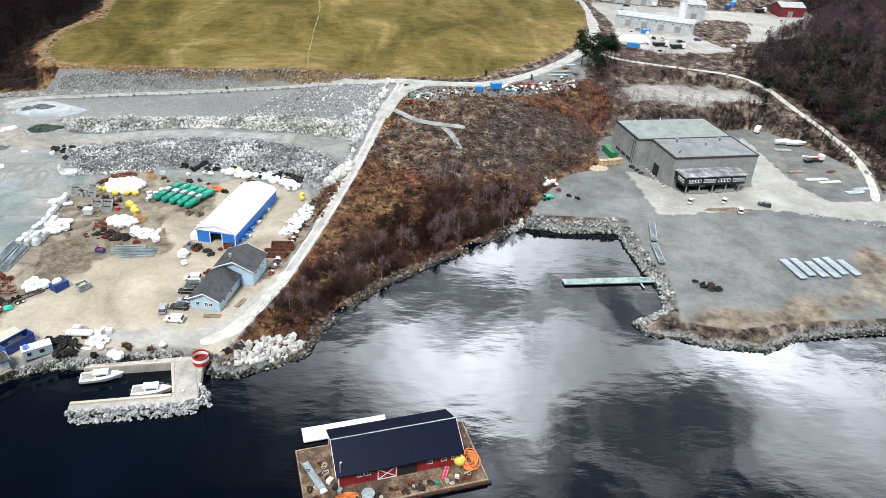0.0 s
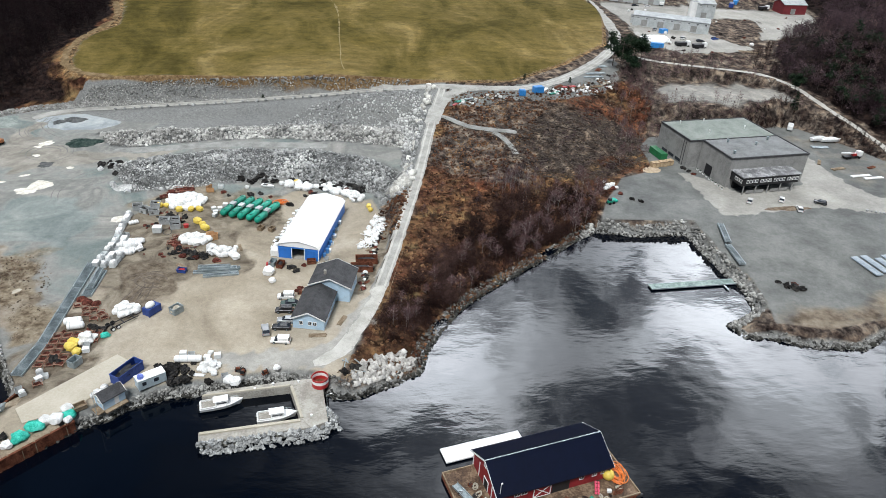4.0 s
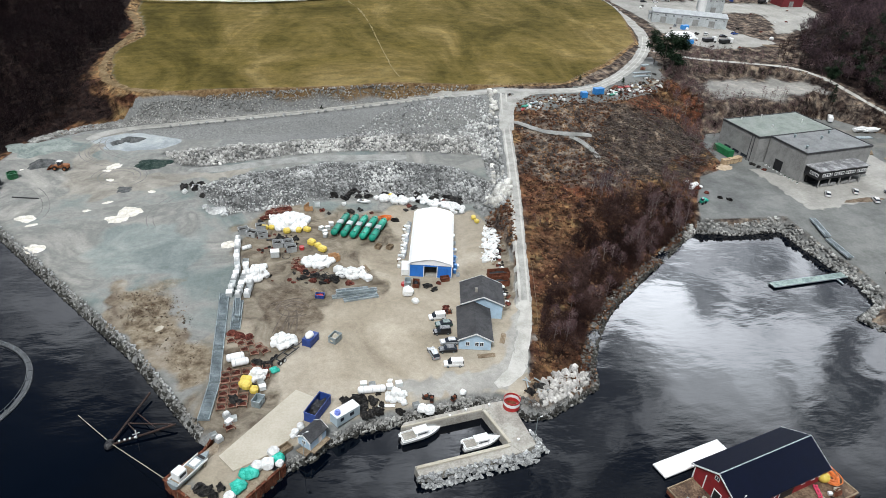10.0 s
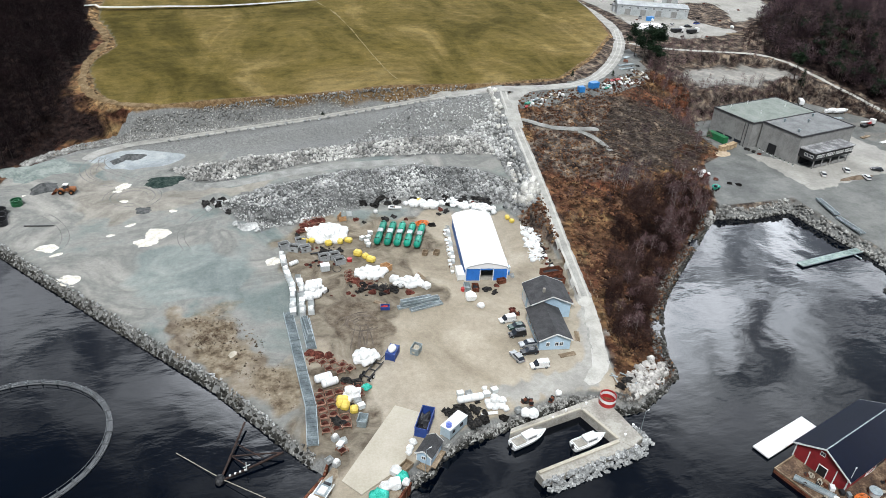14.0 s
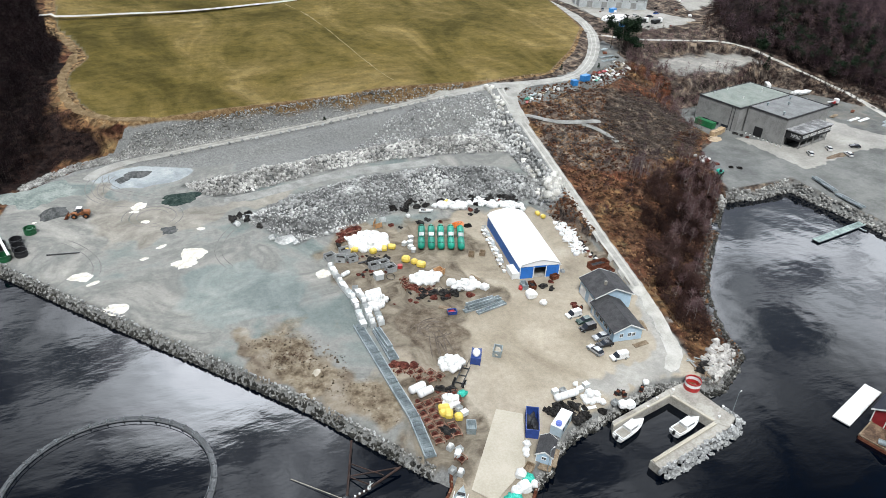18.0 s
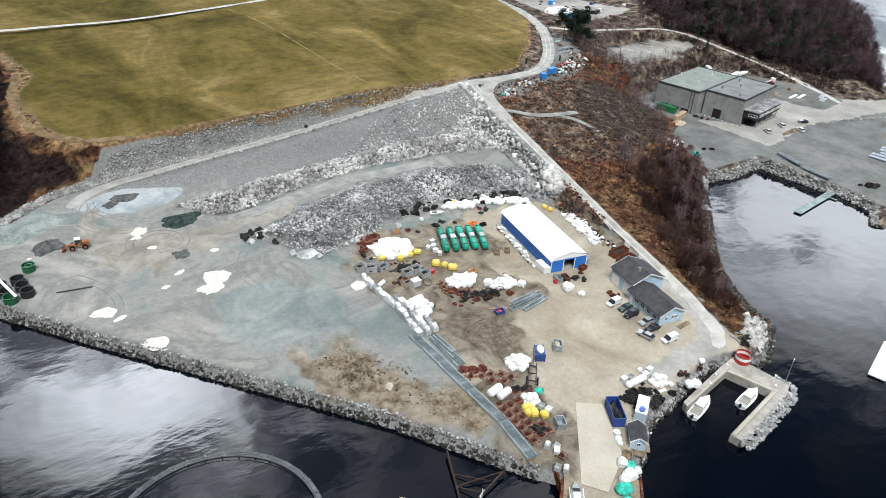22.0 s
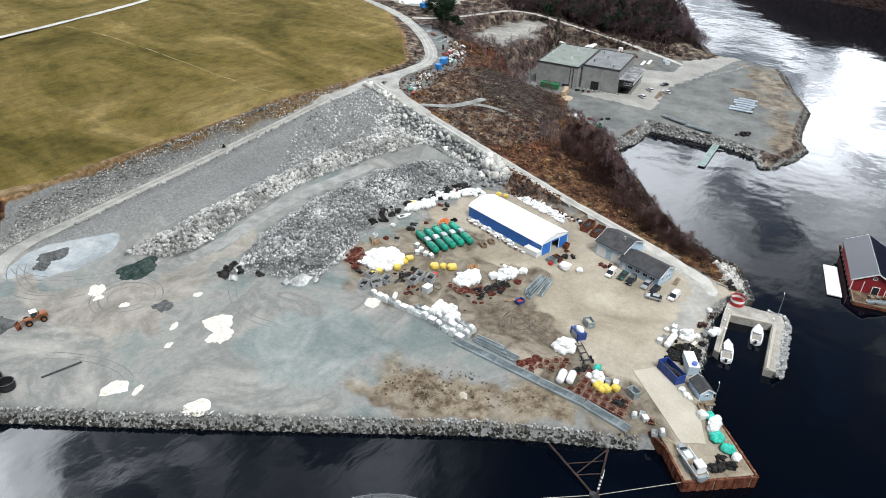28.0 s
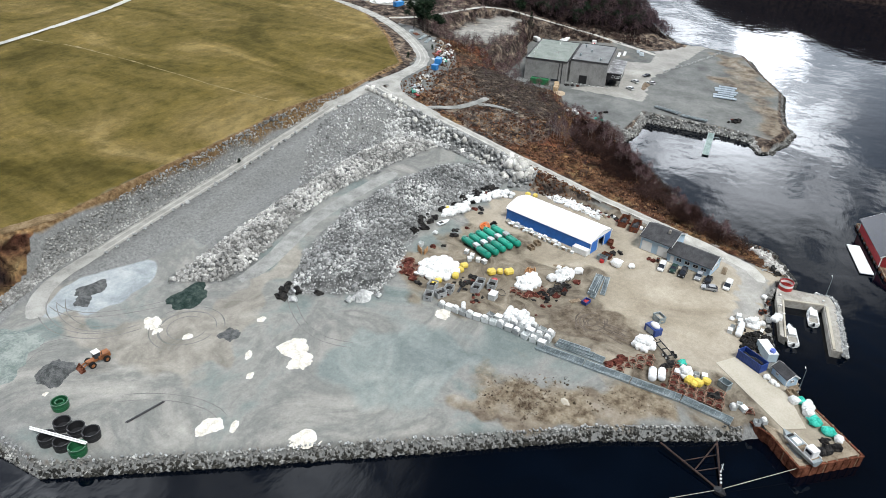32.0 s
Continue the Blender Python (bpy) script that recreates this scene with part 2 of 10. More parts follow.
M_BIRCHTWIG = material("purplish birch twigs", ((0.06, 0.034, 0.037), (0.15, 0.09, 0.092), (0.27, 0.19, 0.19)), 0.95, 0.1, bump=0.0, grain=12, jitter=0.4, island=True)
M_PURPLE = material("purplish wood twigs", ((0.024, 0.014, 0.018), (0.072, 0.046, 0.055), (0.15, 0.102, 0.115)), 0.95, 0.08, bump=0.0, grain=12, jitter=0.45, island=True)
M_NEEDLE = material("pine needles", ((0.007, 0.014, 0.009), (0.016, 0.030, 0.017), (0.035, 0.058, 0.030)), 0.9, 0.4, bump=0.0, jitter=0.35, island=True)


def water_material():
    m = bpy.data.materials.new("sea water")
    m.use_nodes = True
    nt = m.node_tree
    N, K = nt.nodes.new, nt.links.new
    b = nt.nodes["Principled BSDF"]
    b.inputs["Base Color"].default_value = (0.0005, 0.0016, 0.0042, 1)
    b.inputs["Roughness"].default_value = 0.04
    b.inputs["IOR"].default_value = 1.335
    co = N("ShaderNodeTexCoord")
    h = None
    for s, d, str_, sx in ((0.035, 3, 0.6, 1.0), (0.2, 4, 0.06, 2.2), (1.0, 3, 0.008, 2.0)):
        mp, n = N("ShaderNodeMapping"), N("ShaderNodeTexNoise")
        mp.inputs["Scale"].default_value = (1.0, sx, 1.0)
        mp.inputs["Rotation"].default_value = (0, 0, radians(-20))
        n.inputs["Scale"].default_value, n.inputs["Detail"].default_value = s, d
        K(co.outputs["Object"], mp.inputs["Vector"])
        K(mp.outputs["Vector"], n.inputs["Vector"])
        ma = N("ShaderNodeMath")
        ma.operation = "MULTIPLY_ADD"
        ma.inputs[1].default_value = str_
        K(n.outputs["Fac"], ma.inputs[0])
        if h:
            K(h, ma.inputs[2])
        else:
            ma.inputs[2].default_value = 0
        h = ma.outputs[0]
    bp = N("ShaderNodeBump")
    bp.inputs["Strength"].default_value, bp.inputs["Distance"].default_value = 1.0, WAVE
    K(h, bp.inputs["Height"])
    K(bp.outputs["Normal"], b.inputs["Normal"])
    return m


M_WATER = water_material()

# ---- plan of the land ----
COAST = [(-196, 220), (-175, 194.5), (-147, 161.5), (-129, 140.5), (-116.5, 122.5), (-111, 115), (-108.5, 112.5), (-109, 110.2), (-114.8, 104), (-104.4, 94.4), (-98.4, 101), (-94, 105.7),
         (-89, 108.6), (-86, 111.8), (-79.3, 114.8), (-74, 115.6), (-72.5, 116.4), (-56, 120.5), (-50, 119), (-45.5, 115.4), (-40.7, 116), (-34.3, 119.5), (-27, 124.5), (-26, 131), (-22.3, 139.5), (-16.4, 149.5)]
COAST += [(-9.7, 157), (-1, 165.5), (11.8, 177.4), (22.4, 188), (28, 192), (40, 190), (56.5, 192), (57.5, 183), (59.5, 170.5), (62, 162), (61, 151), (51, 145), (53.5, 139.8), (61.3, 139), (67.4, 136.6), (82, 135.8),
          (91, 141), (105, 144.5), (133, 149), (162, 165), (188, 176), (193.5, 200), (200, 222), (215, 232), (239, 247), (275, 272), (293, 292), (340, 350), (420, 450), (520, 620)]
COAST += [(520, 1600), (-1500, 1600), (-1500, 900), (-500, 700), (-330, 520), (-265, 420), (-240, 330), (-218, 290), (-207, 262), (-198, 240)]
YARD = [(-194.4, 220.8), (-174.4, 196.4), (-146.4, 163.5), (-128.4, 142.3), (-115.8, 124.3), (-109.5, 116), (-106.8, 110.5), (-113, 104.2), (-104.2, 96.3), (-99.5, 102), (-95, 107.6), (-88, 113.6), (-79, 117.2), (-72.5, 118), (-56, 122.5),
        (-49, 121), (-45, 119), (-43.5, 124), (-42, 133), (-40, 147), (-37, 165), (-35.5, 177), (-37, 190), (-40, 203), (-36, 212), (-31, 222), (-30, 240), (-31, 255), (-45, 261), (-75, 262), (-100, 263), (-140, 263), (-158, 270),
        (-170, 270), (-182, 262), (-192, 250), (-194.5, 236)]
FIELD = [(-155, 282.5), (-118, 283.5), (-62, 286), (-24, 285.5), (11, 288), (39, 316), (65, 349), (75, 396), (79, 433), (60, 480), (40, 700), (-200, 700), (-183, 399), (-172, 366), (-170, 354), (-176, 338), (-177, 326), (-171.5, 303), (-165, 289)]
GB_PLATEAU = [(29.5, 194.5), (34, 206), (44, 225), (58, 233), (59, 255), (66, 266), (104, 273), (126, 284), (136, 283), (150, 262), (160, 240), (156, 226), (165, 214), (184, 200), (184, 182), (158, 168), (130, 152), (105, 148),
              (90, 145), (75, 140.5), (62, 143), (64, 152), (65, 163), (62, 172), (60.5, 184), (59, 195), (40, 194)]
LOT = [(72, 302), (88, 312), (134, 312), (141, 292), (103, 281), (76, 280)]
NORTH_YARD = [(86, 352), (90, 420), (85, 450), (150, 462), (222, 452), (205, 400), (150, 368), (138, 348), (104, 338)]
UPPER_ROAD = [(-172, 266, 2.7), (-160, 273, 2.75), (-145, 275, 3.4), (-125, 277, 5.0), (-97, 279, 7.2), (-60, 282, 10.8), (-40, 282.3, 13.6), (-17, 281, 16.3)]
EAST_ROAD = [(-47, 124, 2.75), (-43, 134, 2.8), (-38.4, 148, 3.0), (-33.2, 177, 4.6), (-27.3, 211, 8.0), (-22.4, 248, 12.6), (-17, 281, 16.3)]
PINE_ROAD = [(-17, 280, 16.3), (3, 279, 16.8), (22, 282, 17.2), (44, 305, 17.8), (63.5, 334, 18.6), (75.5, 364, 19.3), (79, 396, 20), (80, 433, 20.5), (78, 480, 21)]
SHORE_ROAD = [(66, 341, 18.6), (82, 326, 18.6), (106, 320.5, 18.4), (130, 316.5, 18.0), (142, 306, 16), (147, 290, 13), (158, 269, 8), (160, 250, 5.5), (156, 232, 4.3), (148, 215, 4.0)]
FIELD_ROAD = [(-190, 414, 21.0), (-130, 409, 21.8), (-95, 413, 22.6), (-62, 421, 23), (-15, 437, 23.5), (40, 468, 24), (60, 520, 25)]


HEATH_PATHS = ([(-19, 255), (-10, 247), (0, 243.5), (9, 243.5)], [(0, 243.5), (4, 237), (7, 228)])


def inside(px, py, poly):
    r = np.zeros(px.shape, bool)
    for (x0, y0, *_), (x1, y1, *_) in zip(poly, poly[1:] + poly[:1]):
        if y0 != y1:
            r ^= ((y0 > py) != (y1 > py)) & (px < (x1 - x0) * (py - y0) / (y1 - y0) + x0)
    return r


def line_dist(px, py, line, closed=False):
    """The distance to a line of points, and the height of its nearest place."""
    best, bz = np.full(px.shape, 1e9), np.zeros(px.shape)
    for a, b in zip(line, line[1:] + (line[:1] if closed else [])):
        dx, dy = b[0] - a[0], b[1] - a[1]
        u = np.clip(((px - a[0]) * dx + (py - a[1]) * dy) / (dx * dx + dy * dy), 0, 1)
        d = np.hypot(px - a[0] - u * dx, py - a[1] - u * dy)
        near = d < best
        best = np.where(near, d, best)
        if len(a) > 2:
            bz = np.where(near, a[2] + u * (b[2] - a[2]), bz)
    return best, bz


def signed(px, py, poly):
    d = line_dist(px, py, poly, True)[0]
    return np.where(inside(px, py, poly), -d, d)


def step(v, a, b):
    u = np.clip((v - a) / (b - a), 0, 1)
    return u * u * (3 - 2 * u)


def waves(px, py, size, seed=0.0):
    """A cheap smooth noise, from -1 to 1."""
    r = np.zeros(px.shape)
    rng = np.random.RandomState(int(seed * 10) + 5)
    for k in range(7):
        a, f, p = rng.rand() * 6.28, (0.6 + 0.9 * rng.rand()) * 6.28 / size, rng.rand() * 6.28
        r += np.sin(px * math.cos(a) * f + py * math.sin(a) * f + p + 1.3 * np.sin(px * 0.7 * f - py * 0.5 * f + p * 2))
    return r / 4.2


def yard_floor(px, py):
    return 2.7 + 3.0 * np.clip((px + 125) / 70, 0, 1) * step(py, 212, 240)


def field_floor(px, py):
    return 17 + 0.036 * np.minimum(px + 60, 0) + 0.047 * (py - 286) * np.where(py < 420, 1, 0.9) + 0.35 * waves(px, py, 60, 1)


FAR_RIDGE = [(500, -300, 95), (520, 0, 85), (525, 150, 72), (560, 270, 58), (640, 360, 48), (800, 480, 60)]
ROADS = ((UPPER_ROAD, 2.6), (EAST_ROAD, 2.6), (PINE_ROAD, 3.2), (SHORE_ROAD, 2.3), (FIELD_ROAD, 2.2))
RUBBLE_N = [(-143, 250), (-124, 254), (-95, 258), (-58, 259), (-33, 257), (-30, 240), (-52, 244), (-76, 247), (-101, 246), (-121, 240), (-134, 238)]
RUBBLE_S = [(-130, 222), (-112, 232), (-88, 237), (-62, 236), (-45, 232), (-32, 222), (-37, 210), (-48, 208), (-71, 217), (-92, 211), (-104, 206), (-116, 204), (-122, 212)]


def height(px, py):
    """The height of the ground at the given places."""
    px, py = np.asarray(px, float), np.asarray(py, float)
    dc = signed(px, py, COAST)
    num, den = np.zeros(px.shape), np.zeros(px.shape)

    def add(d, z, p=2.0, gain=1.0):
        nonlocal num, den
        w = gain / (np.maximum(d, 0) + 0.02) ** p
        num, den = num + w * z, den + w

    add(np.abs(dc), 0.15, gain=0.8)
    add(signed(px, py, YARD), yard_floor(px, py))
    add(signed(px, py, FIELD), field_floor(px, py))
    add(signed(px, py, GB_PLATEAU), 2.7 + 1.3 * step(py, 150, 200))
    add(signed(px, py, LOT), 13.5)
    add(signed(px, py, NORTH_YARD), 20.0)
    for line, half in ROADS:
        d, z = line_dist(px, py, line)
        add(d - half, z)
    for x, y, z, r in ((230, 290, 26, 14), (190, 330, 34, 14), (300, 420, 40, 40), (-215, 340, 16, 8), (-240, 480, 30, 30), (150, 600, 40, 60), (-300, 900, 60, 80), (100, 1200, 60, 200)):
        add(np.hypot(px - x, py - y) - r, z, gain=1.5)
    h = num / den
    wild = step(signed(px, py, YARD), 1, 5) * step(signed(px, py, FIELD), 0, 4) * step(signed(px, py, GB_PLATEAU), 1, 5)
    for line, half in ROADS:
        wild = wild * step(line_dist(px, py, line)[0] - half, 0.5, 5)
    for line in HEATH_PATHS:
        wild = wild * step(line_dist(px, py, line)[0], 2.2, 5)
    h = h + wild * (0.5 * waves(px, py, 14, 2) + 0.25 * waves(px, py, 5, 3))
    for poly, top in ((RUBBLE_N, 2.4), (RUBBLE_S, 2.8)):
        s = step(-signed(px, py, poly), 0, 5)
        h = h + s * (top * (0.75 + 0.3 * waves(px, py, 18, 4)) + 0.45 * waves(px, py, 4, 5))
    flat = 1 - wild
    h = h + flat * 0.05 * waves(px, py, 9, 6)
    d, top = line_dist(px, py, FAR_RIDGE)
    hill = top * (1 - d / 95.0) + 3 * waves(px, py, 120, 7)
    h = np.maximum(h, np.where(px > 300, hill, -9))
    return np.where(dc > 0, np.maximum(-np.minimum(6, 0.15 + 0.7 * dc), np.where(px > 300, hill, -9)), np.where(dc > -60, np.minimum(h, 0.2 - dc * np.where((px < -109) & (py < 240), 2.4, np.where((px > 30) & (py < 230), 1.7, 1.15))), h))


def ground_at(x, y):
    return float(height(np.array([x]), np.array([y]))[0])


def heights(pts):
    a = np.array(pts, float)
    return height(a[:, 0], a[:, 1])


# ---- ground ----
def mesh_object(name, verts, faces, mat, parent=None, smooth=False):
    me = bpy.data.meshes.new(name)
    me.from_pydata(verts, [], faces)
    me.materials.append(mat)
    if smooth:
        me.polygons.foreach_set("use_smooth", [True] * len(me.polygons))
    ob = new(name, me)
    if parent:
        ob.parent = parent
    return ob


def ticks(lo, hi, fine, far_lo, far_hi):
    a = list(np.arange(lo, hi + 0.01, fine))
    s, v = fine, hi
    while v < far_hi:
        s *= 1.16
        v += s
        a.append(v)
    s, v = fine, lo
    while v > far_lo:
        s *= 1.16
        v -= s
        a.insert(0, v)
    return np.array(a)


TAN = [(-113, 100), (-103, 94), (-95, 104), (-86, 112), (-72, 115), (-50, 117), (-42, 120), (-40, 140), (-37, 165), (-36, 185), (-42, 203), (-66, 207), (-88, 200), (-103, 196), (-108, 180), (-106, 160), (-110, 140), (-109, 118)]
BROWN_PATCH = [(-141, 167), (-131, 165), (-124, 161), (-119, 147), (-115, 136), (-122, 134), (-136, 149)]
TEAL = [(-130, 199), (-121, 191), (-118, 179), (-119, 168), (-125, 167), (-136, 170), (-142, 174), (-151, 182), (-142, 201)]
BEIGE = [(-166, 270), (-160, 268), (-166, 247), (-155, 240), (-141, 232), (-105, 241), (-112, 228), (-133, 227), (-146, 219), (-163, 213), (-169, 234), (-171, 250)]
SCRUB = [(-44, 124), (-30, 122), (-24, 131), (-20, 141), (-8, 158), (12, 178), (29, 194), (34, 206), (44, 225), (62, 238), (64, 262), (70, 280), (70, 302), (55, 300), (30, 283), (-10, 274), (-19, 262), (-24, 235), (-30, 190), (-36, 160)]
PEN_BROWN = [(62, 141), (82, 138), (106, 147), (130, 151), (158, 167), (180, 180), (178, 196), (140, 182), (124, 190), (118, 168), (98, 160), (84, 150), (70, 155)]
BEND = [(-75, 121), (-60, 121), (-49, 121.5), (-43.5, 127), (-39.5, 139), (-37, 150), (-40.5, 150), (-45, 140), (-48, 132), (-55, 128.5), (-72, 127)]
DIRT = [(-111, 118), (-104, 112), (-97, 120), (-97, 128), (-90, 140), (-88, 155), (-75, 162), (-70, 172), (-82, 182), (-66, 186), (-68, 205), (-100, 208), (-112, 195), (-107, 165), (-106, 148)]
GB_PALE = [(67, 232), (70, 199), (81, 201), (108, 207), (132, 204), (150, 203), (172, 202), (189, 200), (192, 208), (170, 214), (157, 222), (150, 219), (133, 216), (127, 228), (125, 253), (123, 274), (114, 262), (117, 247), (109, 224), (81, 218), (73, 229)]
NOTCH = [(138, 415), (177, 427), (161, 386), (149, 357), (138, 358), (131, 378)]
STORE = [(123, 274), (125, 253), (127, 228), (134, 217), (152, 220), (157, 233), (155, 253), (149, 273), (137, 280)]


JUNCTION = [(-15, 263), (-4, 263), (8, 268), (30, 271), (50, 286), (61, 303), (66, 330), (52, 316), (30, 292), (5, 280), (-14, 278)]


def zone(px, py, poly, soft, wob=0.0, seed=1.0):
    return 1 - step(signed(px, py, poly) + wob * waves(px, py, max(6, wob * 4), seed), -soft, soft)


def ground_masks(px, py, pz):
    yard = zone(px, py, YARD, 1.5)
    grass = zone(px, py, FIELD, 1.0, 0.8, 2)
    side = (px < -150) & (py > 284)
    rim = np.clip(1 - np.abs(signed(px, py, FIELD) - np.where(side, 1.6, 0.3) - 0.3 * waves(px, py, 30, 3)) / (np.where(side, 3.4, 1.7) + 0.5 * waves(px, py, 50, 4)), 0, 1) * 1.2
    tan = zone(px, py, TAN, 5, 3, 5)
    brown = np.maximum(zone(px, py, BROWN_PATCH, 4, 3, 6), 0.62 * zone(px, py, PEN_BROWN, 6, 5, 7))
    gb = zone(px, py, GB_PLATEAU, 1.5)
    pale = np.maximum(zone(px, py, GB_PALE, 1.5, 1.2, 8), np.maximum(np.maximum(0.95 * zone(px, py, NORTH_YARD, 3, 2, 9), 0.9 * zone(px, py, BEND, 2.5, 1.5, 13)), 0.6 * zone(px, py, LOT, 7, 6, 10)))
    notch = zone(px, py, NOTCH, 2, 2, 21)
    pale = pale * (1 - notch)
    brown = np.maximum(brown, 0.42 * zone(px, py, STORE, 5, 6, 22))
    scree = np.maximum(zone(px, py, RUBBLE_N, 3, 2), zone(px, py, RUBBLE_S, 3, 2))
    dy, _ = line_dist(px, py, UPPER_ROAD)
    de, _ = line_dist(px, py, EAST_ROAD)
    between = (1 - yard) * (1 - grass)
    quarry = (inside(px, py, [(-200, 225), (-184, 262), (-168, 276), (-155, 283), (-118, 286), (-62, 288), (-24, 287.5), (-14, 284), (-19, 262), (-24, 230), (-30, 200), (-40, 200), (-60, 230)])) * between
    coast = np.clip(1 - np.abs(signed(px, py, COAST)) / np.where(px < -109, 2.0, 3.6), 0, 1) * (1 - zone(px, py, SCRUB, 1))
    quarry = np.maximum(quarry, zone(px, py, [(-128, 253), (-95, 257.5), (-58, 258.5), (-30, 256), (-28, 264), (-75, 265), (-122, 267)], 1.5, 1.5))
    stone = np.clip(np.maximum(np.maximum(scree, quarry), coast), 0, 1)
    wild = (1 - zone(px, py, JUNCTION, 1.5, 1.5, 16)) * np.clip(between * (1 - gb) * (1 - stone) * (1 - pale), 0, 1)
    wild = np.maximum(wild, notch)
    west = yard * (1 - tan) * (1 - scree)
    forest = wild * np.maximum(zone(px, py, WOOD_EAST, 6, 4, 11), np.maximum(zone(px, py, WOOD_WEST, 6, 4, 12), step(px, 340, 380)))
    dirt = zone(px, py, DIRT, 5, 4, 14)
    dry = zone(px, py, [(-30, 214), (0, 212), (28, 222), (56, 244), (60, 264), (20, 268), (-14, 262)], 10, 6, 15)
    teal, beige = zone(px, py, TEAL, 7, 5, 18), zone(px, py, BEIGE, 4, 3, 19)
    dust = 1 - step(np.hypot((px + 153.5) / 15.5, (py - 260.5) / 8.5) + 0.2 * waves(px, py, 14, 20), 0.8, 1.1)
    dry = np.maximum(dry, 1 - zone(px, py, SCRUB, 4, 3, 23))
    dry = dry * step(px, -160, -130)
    dirt = np.maximum(dirt, zone(px, py, [(-41.5, 150), (-37, 165), (-36, 186), (-38.5, 187), (-40.5, 166), (-45, 152)], 1.5, 1.5, 24))
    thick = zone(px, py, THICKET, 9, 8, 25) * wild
    weeds = zone(px, py, [(-139, 165), (-128, 166), (-120, 160), (-115, 146), (-112, 128), (-117, 127), (-121, 138), (-134, 152)], 7, 6, 26) * yard
    mud = zone(px, py, [(-104, 158), (-99, 141), (-92, 141), (-89, 152), (-90, 162), (-98, 164)], 2.5, 2.5, 28) * yard
    mud = np.maximum(mud, 0.9 * zone(px, py, [(-110, 140), (-101, 138.5), (-98, 124), (-104, 118), (-108, 120)], 2.5, 2.0, 29) * yard)
    return grass, rim * (1 - yard), tan * yard, brown, stone, wild, pale, west, forest, dirt, dry, scree, teal, beige * (1 - scree), dust, thick, weeds, mud


THICKET = [(-42, 128), (-32, 127), (-24, 137), (-12, 156), (4, 170), (20, 186), (30, 196), (36, 208), (28, 216), (10, 210), (-8, 196), (-20, 178), (-32, 156)]
WOOD_EAST = [(136, 318), (148, 300), (166, 262), (176, 236), (200, 224), (240, 250), (295, 298), (420, 455), (420, 700), (225, 700), (225, 450), (212, 405), (168, 372), (150, 345)]
WOOD_WEST = [(-198, 247), (-188, 262), (-174, 275.5), (-168, 280), (-172, 289), (-181, 304), (-182, 325), (-180, 345), (-177, 365), (-187, 400), (-198, 470), (-205, 700), (-420, 700), (-265, 425), (-240, 330), (-212, 272)]


